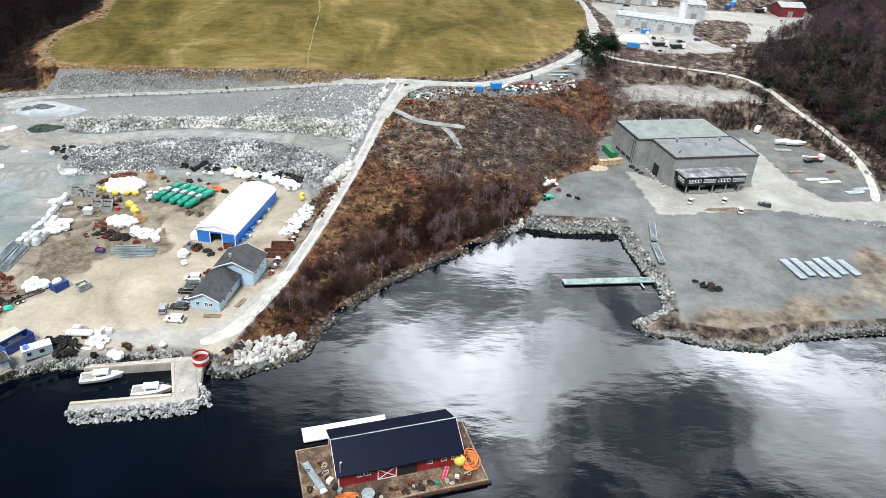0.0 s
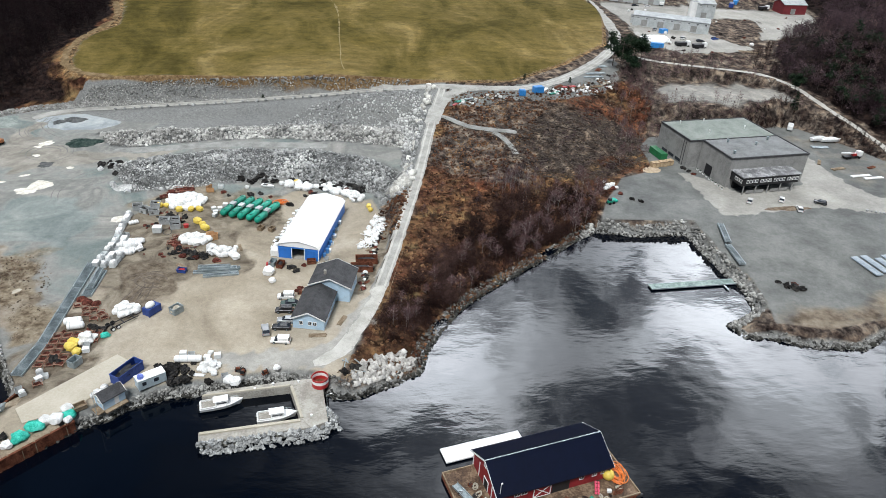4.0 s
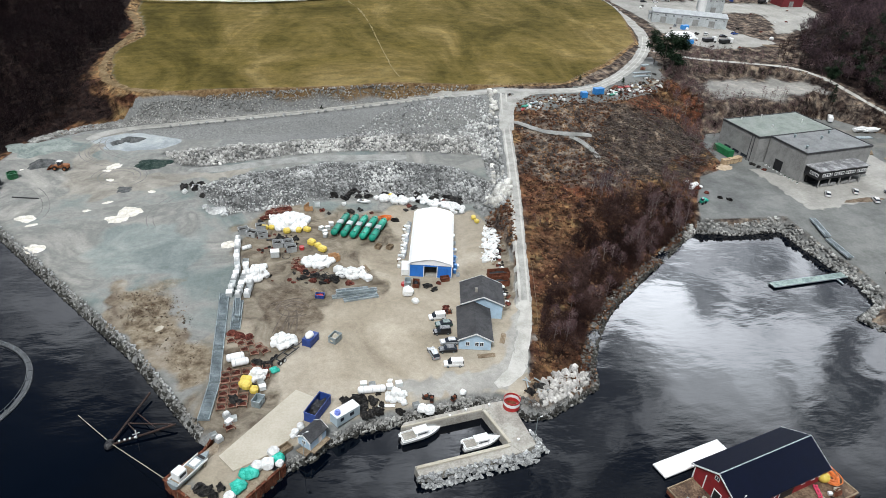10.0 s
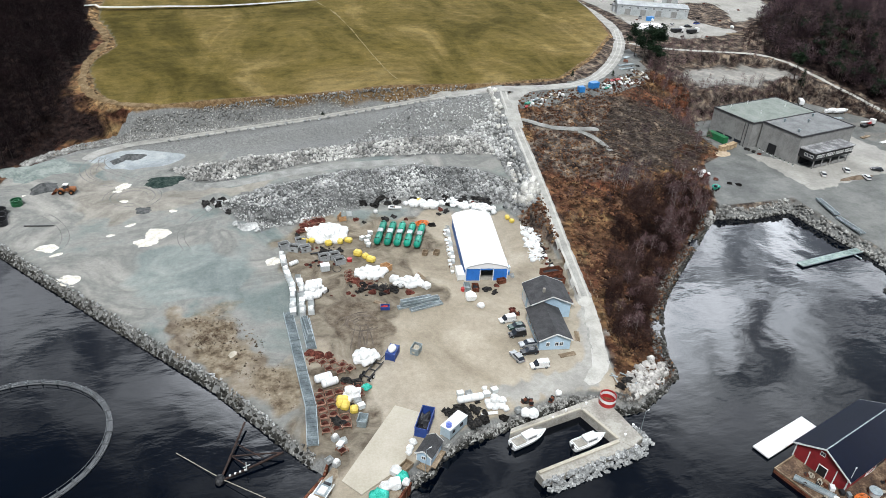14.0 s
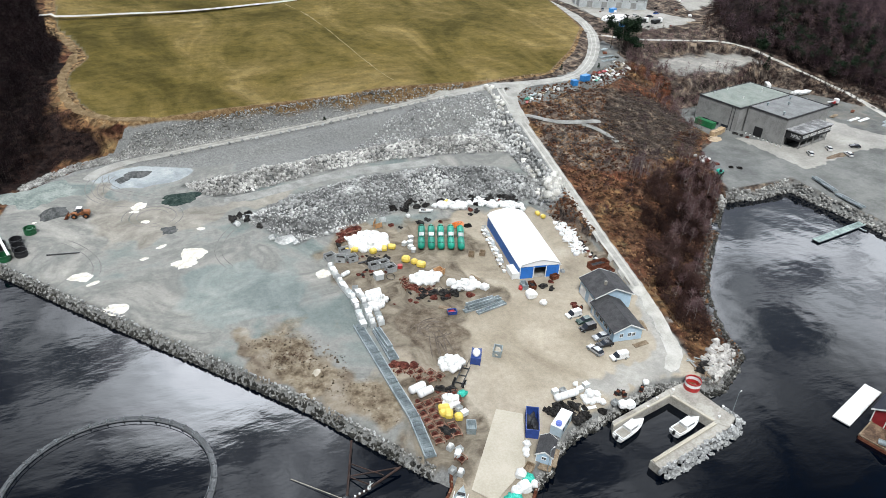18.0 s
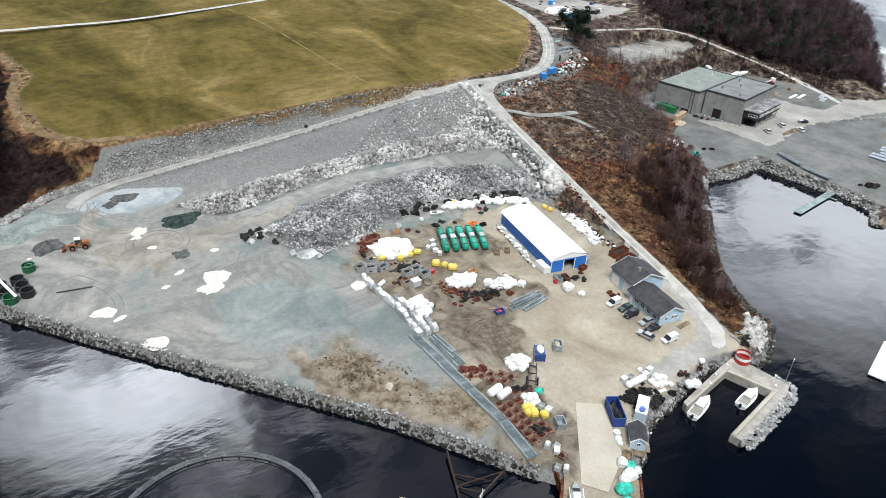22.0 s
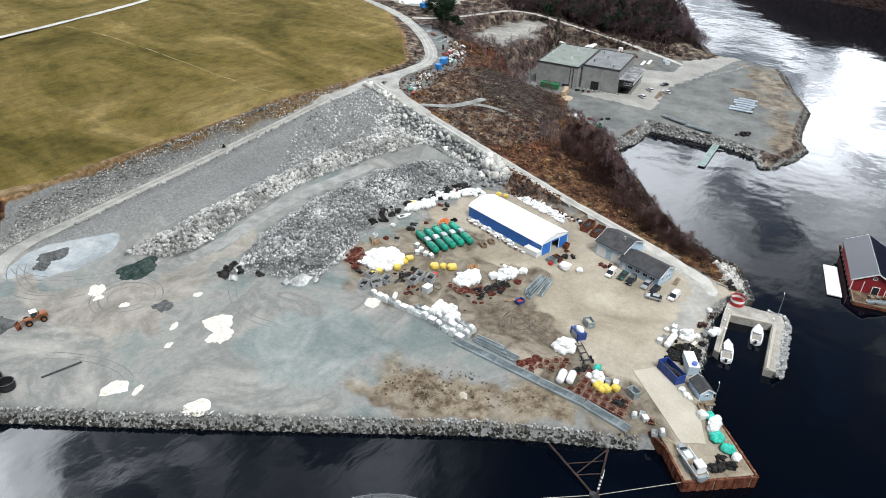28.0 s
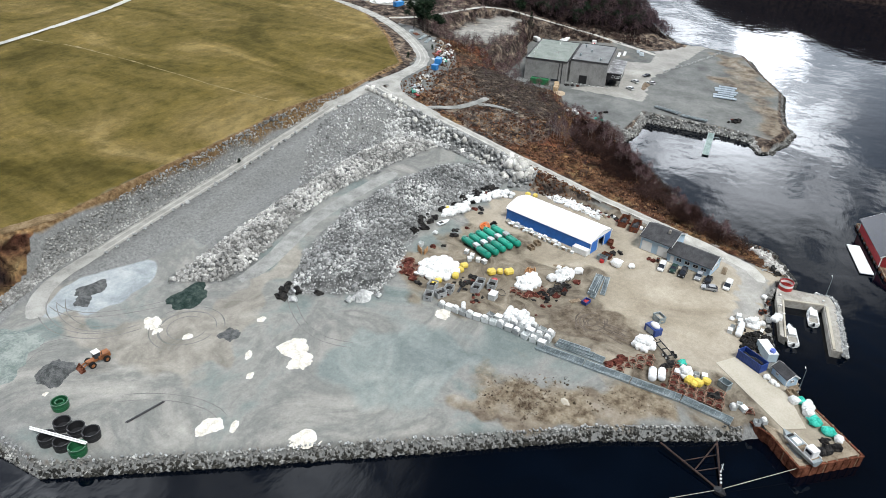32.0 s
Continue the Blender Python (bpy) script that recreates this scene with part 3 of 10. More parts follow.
def ground_material():
    m = bpy.data.materials.new("ground")
    m.use_nodes = True
    nt = m.node_tree
    N, K = nt.nodes.new, nt.links.new
    b = nt.nodes["Principled BSDF"]
    co = N("ShaderNodeTexCoord")

    def noise_(s, d=6, stretch=None, rough=0.62, twist=0.0):
        n = N("ShaderNodeTexNoise")
        n.inputs["Scale"].default_value, n.inputs["Detail"].default_value, n.inputs["Roughness"].default_value = s, d, rough
        n.inputs["Distortion"].default_value = twist
        src = co.outputs["Object"]
        if stretch:
            mp = N("ShaderNodeMapping")
            mp.inputs["Scale"].default_value, mp.inputs["Rotation"].default_value = stretch[0], (0, 0, radians(stretch[1]))
            K(src, mp.inputs["Vector"])
            src = mp.outputs["Vector"]
        K(src, n.inputs["Vector"])
        return n.outputs["Fac"]

    def ramp(f, *stops):
        r = N("ShaderNodeValToRGB")
        e = r.color_ramp.elements
        e[0].position, e[0].color = stops[0][0], (*stops[0][1], 1)
        e[1].position, e[1].color = stops[-1][0], (*stops[-1][1], 1)
        for p, c in stops[1:-1]:
            e.new(p).color = (*c, 1)
        K(f, r.inputs["Fac"])
        return r.outputs["Color"]

    def mixed(f, a, c, mode="MIX"):
        x = N("ShaderNodeMix")
        x.data_type, x.blend_type = "RGBA", mode
        if isinstance(f, float):
            x.inputs["Factor"].default_value = f
        else:
            K(f, x.inputs["Factor"])
        K(a, x.inputs["A"])
        K(c, x.inputs["B"])
        return x.outputs["Result"]

    big, mid, fine, tiny = noise_(0.018, 6), noise_(0.09, 7), noise_(0.7, 6), noise_(3.0, 4)
    masks = []
    for nm in ("zones_a", "zones_b", "zones_c", "zones_d", "zones_e", "zones_f"):
        a, s = N("ShaderNodeAttribute"), N("ShaderNodeSeparateColor")
        a.attribute_name = nm
        K(a.outputs["Color"], s.inputs["Color"])
        masks += [s.outputs[i] for i in range(3)]
    grass, rim, tan, brown, stone, wild, pale, west, forest, dirt, dry, scree, teal, beige, dust, thick, weeds, mud = masks

    def sharp(f, by=0.5):
        """The mask with its edge broken up by the fine noise."""
        a = N("ShaderNodeMath")
        a.operation = "MULTIPLY_ADD"
        K(mid, a.inputs[0])
        a.inputs[1].default_value = by
        K(f, a.inputs[2])
        r = N("ShaderNodeMapRange")
        r.inputs["From Min"].default_value, r.inputs["From Max"].default_value = 0.35 + by * 0.5, 0.65 + by * 0.5
        K(a.outputs[0], r.inputs["Value"])
        return r.outputs["Result"]

    gravel = ramp(mid, (0.30, (0.105, 0.108, 0.104)), (0.46, (0.152, 0.156, 0.150)), (0.60, (0.195, 0.199, 0.190)), (0.75, (0.25, 0.25, 0.236)))
    bluish = ramp(noise_(0.034, 8, None, 0.62, 0.9), (0.33, (0.135, 0.165, 0.16)), (0.42, (0.205, 0.228, 0.215)), (0.49, (0.265, 0.262, 0.243)), (0.545, (0.195, 0.198, 0.186)), (0.60, (0.285, 0.278, 0.255)), (0.70, (0.385, 0.37, 0.335)))
    gravel = mixed(west, gravel, bluish)
    teal_c = ramp(noise_(0.07, 8, None, 0.64, 0.7), (0.34, (0.15, 0.175, 0.17)), (0.48, (0.21, 0.238, 0.228)), (0.60, (0.265, 0.285, 0.268)), (0.72, (0.35, 0.36, 0.335)))
    beige_c = ramp(noise_(0.12, 7, None, 0.6, 1.0), (0.34, (0.195, 0.182, 0.158)), (0.52, (0.28, 0.262, 0.228)), (0.70, (0.36, 0.335, 0.29)))
    gravel = mixed(sharp(teal, 0.9), gravel, teal_c)
    gravel = mixed(sharp(beige, 0.9), gravel, beige_c)
    dust_c = ramp(noise_(0.14, 7, None, 0.6, 0.7), (0.34, (0.235, 0.262, 0.275)), (0.50, (0.33, 0.36, 0.37)), (0.68, (0.43, 0.45, 0.45)))
    gravel = mixed(sharp(dust, 0.5), gravel, dust_c)
    tan_c = ramp(noise_(0.05, 7, None, 0.6, 0.8), (0.28, (0.215, 0.184, 0.142)), (0.42, (0.30, 0.26, 0.20)), (0.54, (0.365, 0.32, 0.253)), (0.72, (0.44, 0.392, 0.32)))
    grass_c = ramp(noise_(0.03, 7, ((1.0, 0.6, 1.0), 25), 0.62, 0.8), (0.30, (0.050, 0.041, 0.010)), (0.42, (0.086, 0.068, 0.018)), (0.50, (0.121, 0.094, 0.028)), (0.58, (0.160, 0.120, 0.042)), (0.70, (0.25, 0.188, 0.080)))
    streak = ramp(noise_(0.045, 5, ((0.12, 1.6, 1.0), 8)), (0.45, (0.80, 0.80, 0.80)), (0.62, (1.15, 1.12, 1.05)))
    grass_c = mixed(0.4, grass_c, streak, "MULTIPLY")
    tuft = ramp(noise_(0.22, 6, ((0.8, 1.25, 1.0), -12), 0.72), (0.36, (0.62, 0.66, 0.6)), (0.50, (1.0, 1.0, 1.0)), (0.62, (1.22, 1.18, 1.12)), (0.72, (1.75, 1.6, 1.5)))
    grass_c = mixed(0.75, grass_c, tuft, "MULTIPLY")
    rim_c = ramp(fine, (0.35, (0.085, 0.05, 0.025)), (0.50, (0.17, 0.11, 0.056)), (0.66, (0.26, 0.185, 0.105)))
    brown_c = ramp(noise_(0.16, 7), (0.34, (0.075, 0.058, 0.042)), (0.46, (0.17, 0.138, 0.104)), (0.58, (0.25, 0.215, 0.168)), (0.72, (0.33, 0.305, 0.26)))
    stone_c = ramp(noise_(1.6, 6, None, 0.8), (0.34, (0.13, 0.132, 0.128)), (0.5, (0.205, 0.207, 0.20)), (0.62, (0.265, 0.267, 0.258)), (0.75, (0.37, 0.37, 0.357)))
    wild_c = ramp(noise_(0.13, 8, None, 0.7), (0.33, (0.016, 0.009, 0.007)), (0.43, (0.065, 0.033, 0.022)), (0.53, (0.125, 0.070, 0.042)), (0.62, (0.165, 0.102, 0.058)), (0.74, (0.23, 0.172, 0.108)))
    pale_c = ramp(mid, (0.32, (0.27, 0.262, 0.24)), (0.55, (0.36, 0.348, 0.32)), (0.75, (0.44, 0.425, 0.395)))
    # near-black floor: the shade under the bare trees is put into its colour
    wood_shade_c = ramp(fine, (0.35, (0.008, 0.006, 0.006)), (0.7, (0.03, 0.02, 0.018)))
    dirt_c = ramp(noise_(0.16, 8, None, 0.62, 1.4), (0.34, (0.09, 0.073, 0.055)), (0.46, (0.16, 0.135, 0.103)), (0.56, (0.22, 0.19, 0.147)), (0.70, (0.30, 0.262, 0.207)))
    dry_c = ramp(noise_(0.2, 8, None, 0.7), (0.36, (0.020, 0.014, 0.013)), (0.46, (0.065, 0.050, 0.042)), (0.55, (0.13, 0.104, 0.085)), (0.68, (0.26, 0.22, 0.175)))
    # ground between loose stones, with the shade of the gaps in its colour
    gap_shade_c = ramp(noise_(0.5, 8, None, 0.75), (0.38, (0.04, 0.041, 0.04)), (0.52, (0.12, 0.122, 0.12)), (0.68, (0.29, 0.29, 0.283)))
    tract = ramp(noise_(0.028, 5, None, 0.6, 1.0), (0.36, (1.10, 0.80, 0.72)), (0.46, (0.85, 0.76, 0.76)), (0.54, (1.05, 1.12, 0.95)), (0.66, (1.55, 1.65, 1.35)))
    wild_c = mixed(0.85, wild_c, tract, "MULTIPLY")
    wild_c = mixed(sharp(dry, 0.9), wild_c, dry_c)
    stone_c = mixed(scree, stone_c, gap_shade_c)
    c = mixed(sharp(tan, 0.7), gravel, tan_c)
    c = mixed(sharp(dirt, 1.3), c, dirt_c)
    c = mixed(sharp(brown, 0.8), c, brown_c)
    c = mixed(sharp(pale, 0.5), c, pale_c)
    c = mixed(sharp(wild, 0.2), c, wild_c)
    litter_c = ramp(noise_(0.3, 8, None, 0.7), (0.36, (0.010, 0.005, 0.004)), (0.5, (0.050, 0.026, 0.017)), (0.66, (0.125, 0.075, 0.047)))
    weed_c = ramp(noise_(0.35, 8, None, 0.72), (0.36, (0.085, 0.064, 0.042)), (0.47, (0.175, 0.140, 0.098)), (0.56, (0.245, 0.205, 0.150)), (0.68, (0.33, 0.295, 0.235)))
    mud_c = ramp(noise_(0.4, 8, None, 0.7), (0.36, (0.07, 0.055, 0.04)), (0.5, (0.145, 0.118, 0.088)), (0.66, (0.22, 0.187, 0.145)))
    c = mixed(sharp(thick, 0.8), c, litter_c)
    c = mixed(sharp(weeds, 1.3), c, weed_c)
    c = mixed(sharp(mud, 0.5), c, mud_c)
    c = mixed(sharp(stone, 0.35), c, stone_c)
    c = mixed(sharp(forest, 0.3), c, wood_shade_c)
    c = mixed(grass, c, grass_c)
    c = mixed(sharp(rim, 0.6), c, rim_c)
    c = mixed(0.8, c, ramp(tiny, (0.32, (0.88, 0.88, 0.88)), (0.68, (1.10, 1.10, 1.10))), "MULTIPLY")
    c = mixed(0.8, c, ramp(noise_(0.9, 5, None, 0.7), (0.34, (0.86, 0.86, 0.86)), (0.66, (1.13, 1.13, 1.13))), "MULTIPLY")
    c = mixed(sharp(wild, 0.2), c, mixed(1.0, c, ramp(noise_(0.34, 4, None, 0.55, 0.6), (0.38, (0.30, 0.30, 0.32)), (0.50, (1.0, 1.0, 1.0)), (0.64, (1.75, 1.65, 1.5))), "MULTIPLY"))
    c = mixed(0.7, c, ramp(big, (0.35, (0.88, 0.88, 0.89)), (0.65, (1.12, 1.11, 1.09))), "MULTIPLY")
    K(c, b.inputs["Base Color"])
    b.inputs["Roughness"].default_value = 0.95
    b.inputs["Specular IOR Level"].default_value = 0.05
    bp = N("ShaderNodeBump")
    bp.inputs["Strength"].default_value, bp.inputs["Distance"].default_value = 0.6, 0.25
    K(fine, bp.inputs["Height"])
    K(bp.outputs["Normal"], b.inputs["Normal"])
    return m


def build_ground():
    xs, ys = ticks(-206, 205, 1.2, -2600, 2600), ticks(88, 345, 1.2, -1500, 3000)
    px, py = np.meshgrid(xs, ys)
    pz = height(px, py)
    nx, ny = len(xs), len(ys)
    me = bpy.data.meshes.new("ground")
    idx = np.arange(nx * ny).reshape(ny, nx)
    quads = np.stack([idx[:-1, :-1], idx[:-1, 1:], idx[1:, 1:], idx[1:, :-1]], -1).reshape(-1, 4)
    keep = (pz.ravel()[quads] > -5.9).any(1)
    quads = quads[keep]
    me.vertices.add(nx * ny)
    me.vertices.foreach_set("co", np.stack([px, py, pz], -1).ravel())
    me.loops.add(quads.size)
    me.loops.foreach_set("vertex_index", quads.ravel())
    me.polygons.add(len(quads))
    me.polygons.foreach_set("loop_start", np.arange(0, quads.size, 4))
    me.polygons.foreach_set("use_smooth", np.ones(len(quads), bool))
    me.update()
    me.validate()
    ms = ground_masks(px, py, pz)
    for k, nm in enumerate(("zones_a", "zones_b", "zones_c", "zones_d", "zones_e", "zones_f")):
        at = me.color_attributes.new(nm, "FLOAT_COLOR", "POINT")
        at.data.foreach_set("color", np.stack([np.clip(m, 0, 1) for m in ms[3 * k:3 * k + 3]] + [np.ones(px.shape)], -1).ravel())
    me.materials.append(ground_material())
    return tagged(new("ground", me), "gravel yards, brown heath, blasted rock and dull green field", "ground", kind="structure")


build_ground()
WATER = mesh_object("water", [(-3000, -2000, 0), (3000, -2000, 0), (3000, 3000, 0), (-3000, 3000, 0)], [(0, 1, 2, 3)], M_WATER)
tagged(WATER, "dark rippled fjord water with cloud reflections", "water", kind="structure")


def resample(line, gap):
    out = []
    for a, b in zip(line, line[1:]):
        n = max(1, int(math.hypot(b[0] - a[0], b[1] - a[1]) / gap))
        out += [tuple(a[k] + (b[k] - a[k]) * i / n for k in range(len(a))) for i in range(n)]
    return out + [line[-1]]


def smooth_line(line, rounds=2):
    for _ in range(rounds):
        out = [line[0]]
        for a, b in zip(line, line[1:]):
            out += [tuple(a[k] * 0.75 + b[k] * 0.25 for k in range(len(a))), tuple(a[k] * 0.25 + b[k] * 0.75 for k in range(len(a)))]
        line = out + [line[-1]]
    return line


def road_strip(name, line, half, mat, label, lift=0.07, cols=5, ragged=0.3):
    """A gravel band that lies on the ground, with a worn uneven edge."""
    pts = resample(smooth_line([p[:2] for p in line]), 1.5)
    xy = []
    for i, p in enumerate(pts):
        a, b = pts[max(0, i - 1)], pts[min(len(pts) - 1, i + 1)]
        d = math.hypot(b[0] - a[0], b[1] - a[1]) or 1
        nx, ny = -(b[1] - a[1]) / d, (b[0] - a[0]) / d
        wl = half + ragged * noise.noise((p[0] * 0.3, p[1] * 0.3, 1))
        wr = half + ragged * noise.noise((p[0] * 0.3, p[1] * 0.3, 7))
        for c in range(cols):
            o = -wl + (wl + wr) * c / (cols - 1)
            xy.append((p[0] + nx * o, p[1] + ny * o))
    hz = heights(xy)
    last = len(pts) - 1
    rise = [lift - (lift + 0.12) * max(0.0, 1 - min(i // cols, last - i // cols) / 4) for i in range(len(xy))]
    v = [(x, y, h + (r if 0 < i % cols < cols - 1 else r - 0.1)) for i, ((x, y), h, r) in enumerate(zip(xy, hz, rise))]
    f = [(r * cols + c, r * cols + c + 1, (r + 1) * cols + c + 1, (r + 1) * cols + c) for r in range(len(pts) - 1) for c in range(cols - 1)]
    return tagged(mesh_object(name, v, f, mat, smooth=True), label, "road", kind="structure")


M_ROAD_RAMP = material("pale ramp gravel", ((0.27, 0.265, 0.245), (0.36, 0.352, 0.325), (0.43, 0.42, 0.39)), 0.95, 0.25, bump=0.3, grain=14)
road_strip("road", [(-171, 261), (-168, 267)] + UPPER_ROAD[1:], 2.1, M_ROAD_RAMP, "grey gravel ramp road below the field", 0.22)
road_strip("road", EAST_ROAD, 2.1, M_ROAD_RAMP, "pale gravel road climbing from the yard")
road_strip("road", [(-52, 123.5), (-46.5, 126), (-42, 136), (-38.8, 147), (-36.6, 159)], 1.8, M_ROAD_PALE, "pale dusty foot of the climbing road", 0.11, 5, 0.7)
road_strip("road", PINE_ROAD, 3.3, M_ROAD_RAMP, "wide gravel road along the field edge")
road_strip("road", [(-46, 282.3), (-30, 281.8), (-12, 280), (6, 279)], 3.0, M_ROAD_RAMP, "wide gravel junction of three roads", 0.27)
road_strip("road", [(-23.2, 243), (-18.6, 268), (-10, 278), (4, 280), (16, 281)], 2.8, M_ROAD_RAMP, "wide gravel junction of three roads", 0.12)
road_strip("road", SHORE_ROAD, 1.7, M_ROAD_PALE, "narrow pale gravel road along the wood")
road_strip("road", FIELD_ROAD, 1.5, M_ROAD_PALE, "pale farm road crossing the field", 0.45)
road_strip("path", HEATH_PATHS[0], 1.3, M_ROAD, "pale gravel track into the heath", 0.42)
road_strip("path", HEATH_PATHS[1], 1.1, M_ROAD, "pale gravel track into the heath", 0.44)
road_strip("path", [(-135, 236), (-121, 236), (-101, 241.5), (-76, 241.5), (-55, 239)], 2.4, M_ROAD, "grey haul track between heaps of rubble", 0.1)
M_TRACK = material("trodden pale grass", ((0.13, 0.105, 0.045), (0.22, 0.175, 0.09), (0.32, 0.26, 0.155)), 0.95, 0.3, bump=0.2, spread=0.09)
M_DRYPATH = material("dry tan track", ((0.085, 0.058, 0.028), (0.175, 0.122, 0.066), (0.29, 0.215, 0.13)), 0.95, 0.3, bump=0.3, grain=14, spread=0.09)
road_strip("path", [(-187, 400), (-172.5, 365), (-178.5, 338), (-178, 312), (-170.5, 294.5), (-160, 285.6), (-146, 283.4)], 1.6, M_DRYPATH, "dry tan track round the field corner", 0.2, 7, 1.3)
for line, half in (([(-78, 420), (-70, 397), (-65.5, 366), (-63.5, 339), (-61, 319), (-60, 304), (-56, 288)], 0.75),):
    road_strip("path", line, half, M_TRACK, "faint trodden line across the field grass", 0.03, 3, 0.25)
# wheel ruts in the mud
M_RUT = material("dark wet rut", ((0.05, 0.038, 0.029), (0.095, 0.075, 0.057), (0.16, 0.13, 0.10)), 0.85, 0.6, bump=0.3, spread=0.09)
M_RUT_GREY = material("grey wheel rut", ((0.13, 0.128, 0.12), (0.18, 0.178, 0.167), (0.235, 0.23, 0.217)), 0.9, 0.6, bump=0.3, spread=0.09)


def arc(cx, cy, r, a0, a1, sy=1.0):
    return [(cx + r * math.cos(radians(a)), cy + r * sy * math.sin(radians(a))) for a in np.linspace(a0, a1, 12)]


def ruts(line, mat, gap=1.9, half=0.27, lift=0.06):
    for s in (-1, 1):
        o = []
        for i, p in enumerate(line):
            a, b = line[max(0, i - 1)], line[min(len(line) - 1, i + 1)]
            d = math.hypot(b[0] - a[0], b[1] - a[1]) or 1
            o.append((p[0] - (b[1] - a[1]) / d * gap / 2 * s, p[1] + (b[0] - a[0]) / d * gap / 2 * s))
        road_strip("wheel_rut", o, half, mat, "shallow wheel rut pressed into the ground", lift, 3, 0.12)


for line in ([(-98.6, 142.5), (-97.4, 148), (-95.2, 155)], [(-97.0, 142.5), (-95.6, 149), (-93.6, 156)], [(-95.0, 143), (-94.4, 149), (-95.3, 157)], arc(-95.0, 154.5, 2.6, 20, 330, 0.8), arc(-94.2, 155.0, 3.7, 60, 320, 0.75), arc(-96.0, 153.8, 4.4, 10, 170, 0.7)):
    ruts(line, M_RUT)
for line, lift in ((EAST_ROAD[1:], 0.12), (UPPER_ROAD[2:], 0.27), (PINE_ROAD[1:6], 0.12)):
    ruts(resample(smooth_line([p[:2] for p in line]), 3.0), M_ROAD_PALE, 2.0, 0.42, lift)
for line in (arc(-153, 231, 5.5, 0, 300), arc(-153, 231, 7.6, -60, 200), [(-132, 236), (-142, 239.5), (-156, 246), (-166, 256), (-165, 269)], [(-162, 270.5), (-169.5, 263), (-171, 252), (-166, 243), (-154, 238)], [(-161, 267), (-167, 258), (-167, 248), (-158, 241)], [(-179, 226), (-172, 219), (-167, 208), (-169, 199)], [(-125, 225), (-134, 216), (-139, 204), (-134, 192)], [(-168, 246), (-176, 252), (-184, 248)]):
    ruts(line, M_RUT_GREY, 1.9, 0.2)


# ---- building tools ----
CHANCE = random.Random(21)


def part(name, bm, mat, parent=None, label="", smooth=False):
    me = bpy.data.meshes.new(name)
    bm.to_mesh(me)
    bm.free()
    me.materials.append(mat)
    if smooth:
        me.polygons.foreach_set("use_smooth", [True] * len(me.polygons))
    ob = new(name, me)
    if parent:
        ob.parent = parent
    if label:
        ob["label"] = label
    return ob


def thing(name, x, y, z=0.0, turn=0.0, label="", category="", group="", kind=""):
    ob = new(name)
    ob.matrix_basis = pose(x, y, z, 0, 0, turn)
    return tagged(ob, label, category, group, kind)


def box(bm, x, y, z, sx, sy, sz, bev=0.0, rz=0.0, rx=0.0, ry=0.0):
    """A box with its centre at x, y and its foot at z."""
    r = bmesh.ops.create_cube(bm, size=1, matrix=Matrix.LocRotScale((x, y, z + sz / 2), Euler((radians(rx), radians(ry), radians(rz))), (sx, sy, sz)))
    if bev:
        bmesh.ops.bevel(bm, geom=list({e for v in r["verts"] for e in v.link_edges}), offset=bev, segments=1, affect="EDGES")
    return bm


def boxes(*rows):
    bm = bmesh.new()
    for r in rows:
        box(bm, *r)
    return bm


def tube(bm, a, b, r, n=8, r2=None):
    a, b = Vector(a), Vector(b)
    d = b - a
    m = Matrix.Translation((a + b) / 2) @ d.to_track_quat("Z", "Y").to_matrix().to_4x4()
    bmesh.ops.create_cone(bm, cap_ends=True, segments=n, radius1=r, radius2=r if r2 is None else r2, depth=d.length, matrix=m)
    return bm


def blob(bm, x, y, z, rx, ry, rz, seed, rough=0.25, sub=1):
    r = bmesh.ops.create_icosphere(bm, subdivisions=sub, radius=1)
    for v in r["verts"]:
        k = 1 + rough * noise.noise(v.co * 1.7 + Vector((seed * 3.1, seed * 1.7, seed)))
        v.co = Vector((v.co.x * rx * k + x, v.co.y * ry * k + y, v.co.z * rz * k + z))
    return bm


def prism(bm, profile, x0, x1):
    """Extrudes a y-z outline from x0 to x1."""
    a = [bm.verts.new((x0, y, z)) for y, z in profile]
    b = [bm.verts.new((x1, y, z)) for y, z in profile]
    n = len(profile)
    bm.faces.new(a[::-1])
    bm.faces.new(b)
    for i in range(n):
        bm.faces.new((a[i], a[(i + 1) % n], b[(i + 1) % n], b[i]))
    return bm


def window_part(parent, x, y, z, w, h, face, frame_mat=None, wall="x"):
    """A window with its frame and glass, proud of a wall whose outside looks along face."""
    fm = frame_mat or M_WHITE
    t = 0.09
    bm = bmesh.new()
    for (cx, cz, sx, sz) in ((0, 0, w, t), (0, h - t, w, t), (-(w - t) / 2, t, t, h - 2 * t), ((w - t) / 2, t, t, h - 2 * t), (0, t, t * 0.6, h - 2 * t)):
        if wall == "x":
            box(bm, x + cx, y + face * 0.04, z + cz, sx, 0.1, sz)
        else:
            box(bm, x + face * 0.04, y + cx, z + cz, 0.1, sx, sz)
    win = part("window", bm, fm, parent)
    part("pane", boxes((x, y + face * 0.012, z + t, w - 2 * t, 0.03, h - 2 * t) if wall == "x" else (x + face * 0.012, y, z + t, 0.03, w - 2 * t, h - 2 * t)), M_GLASS, win)
    return win


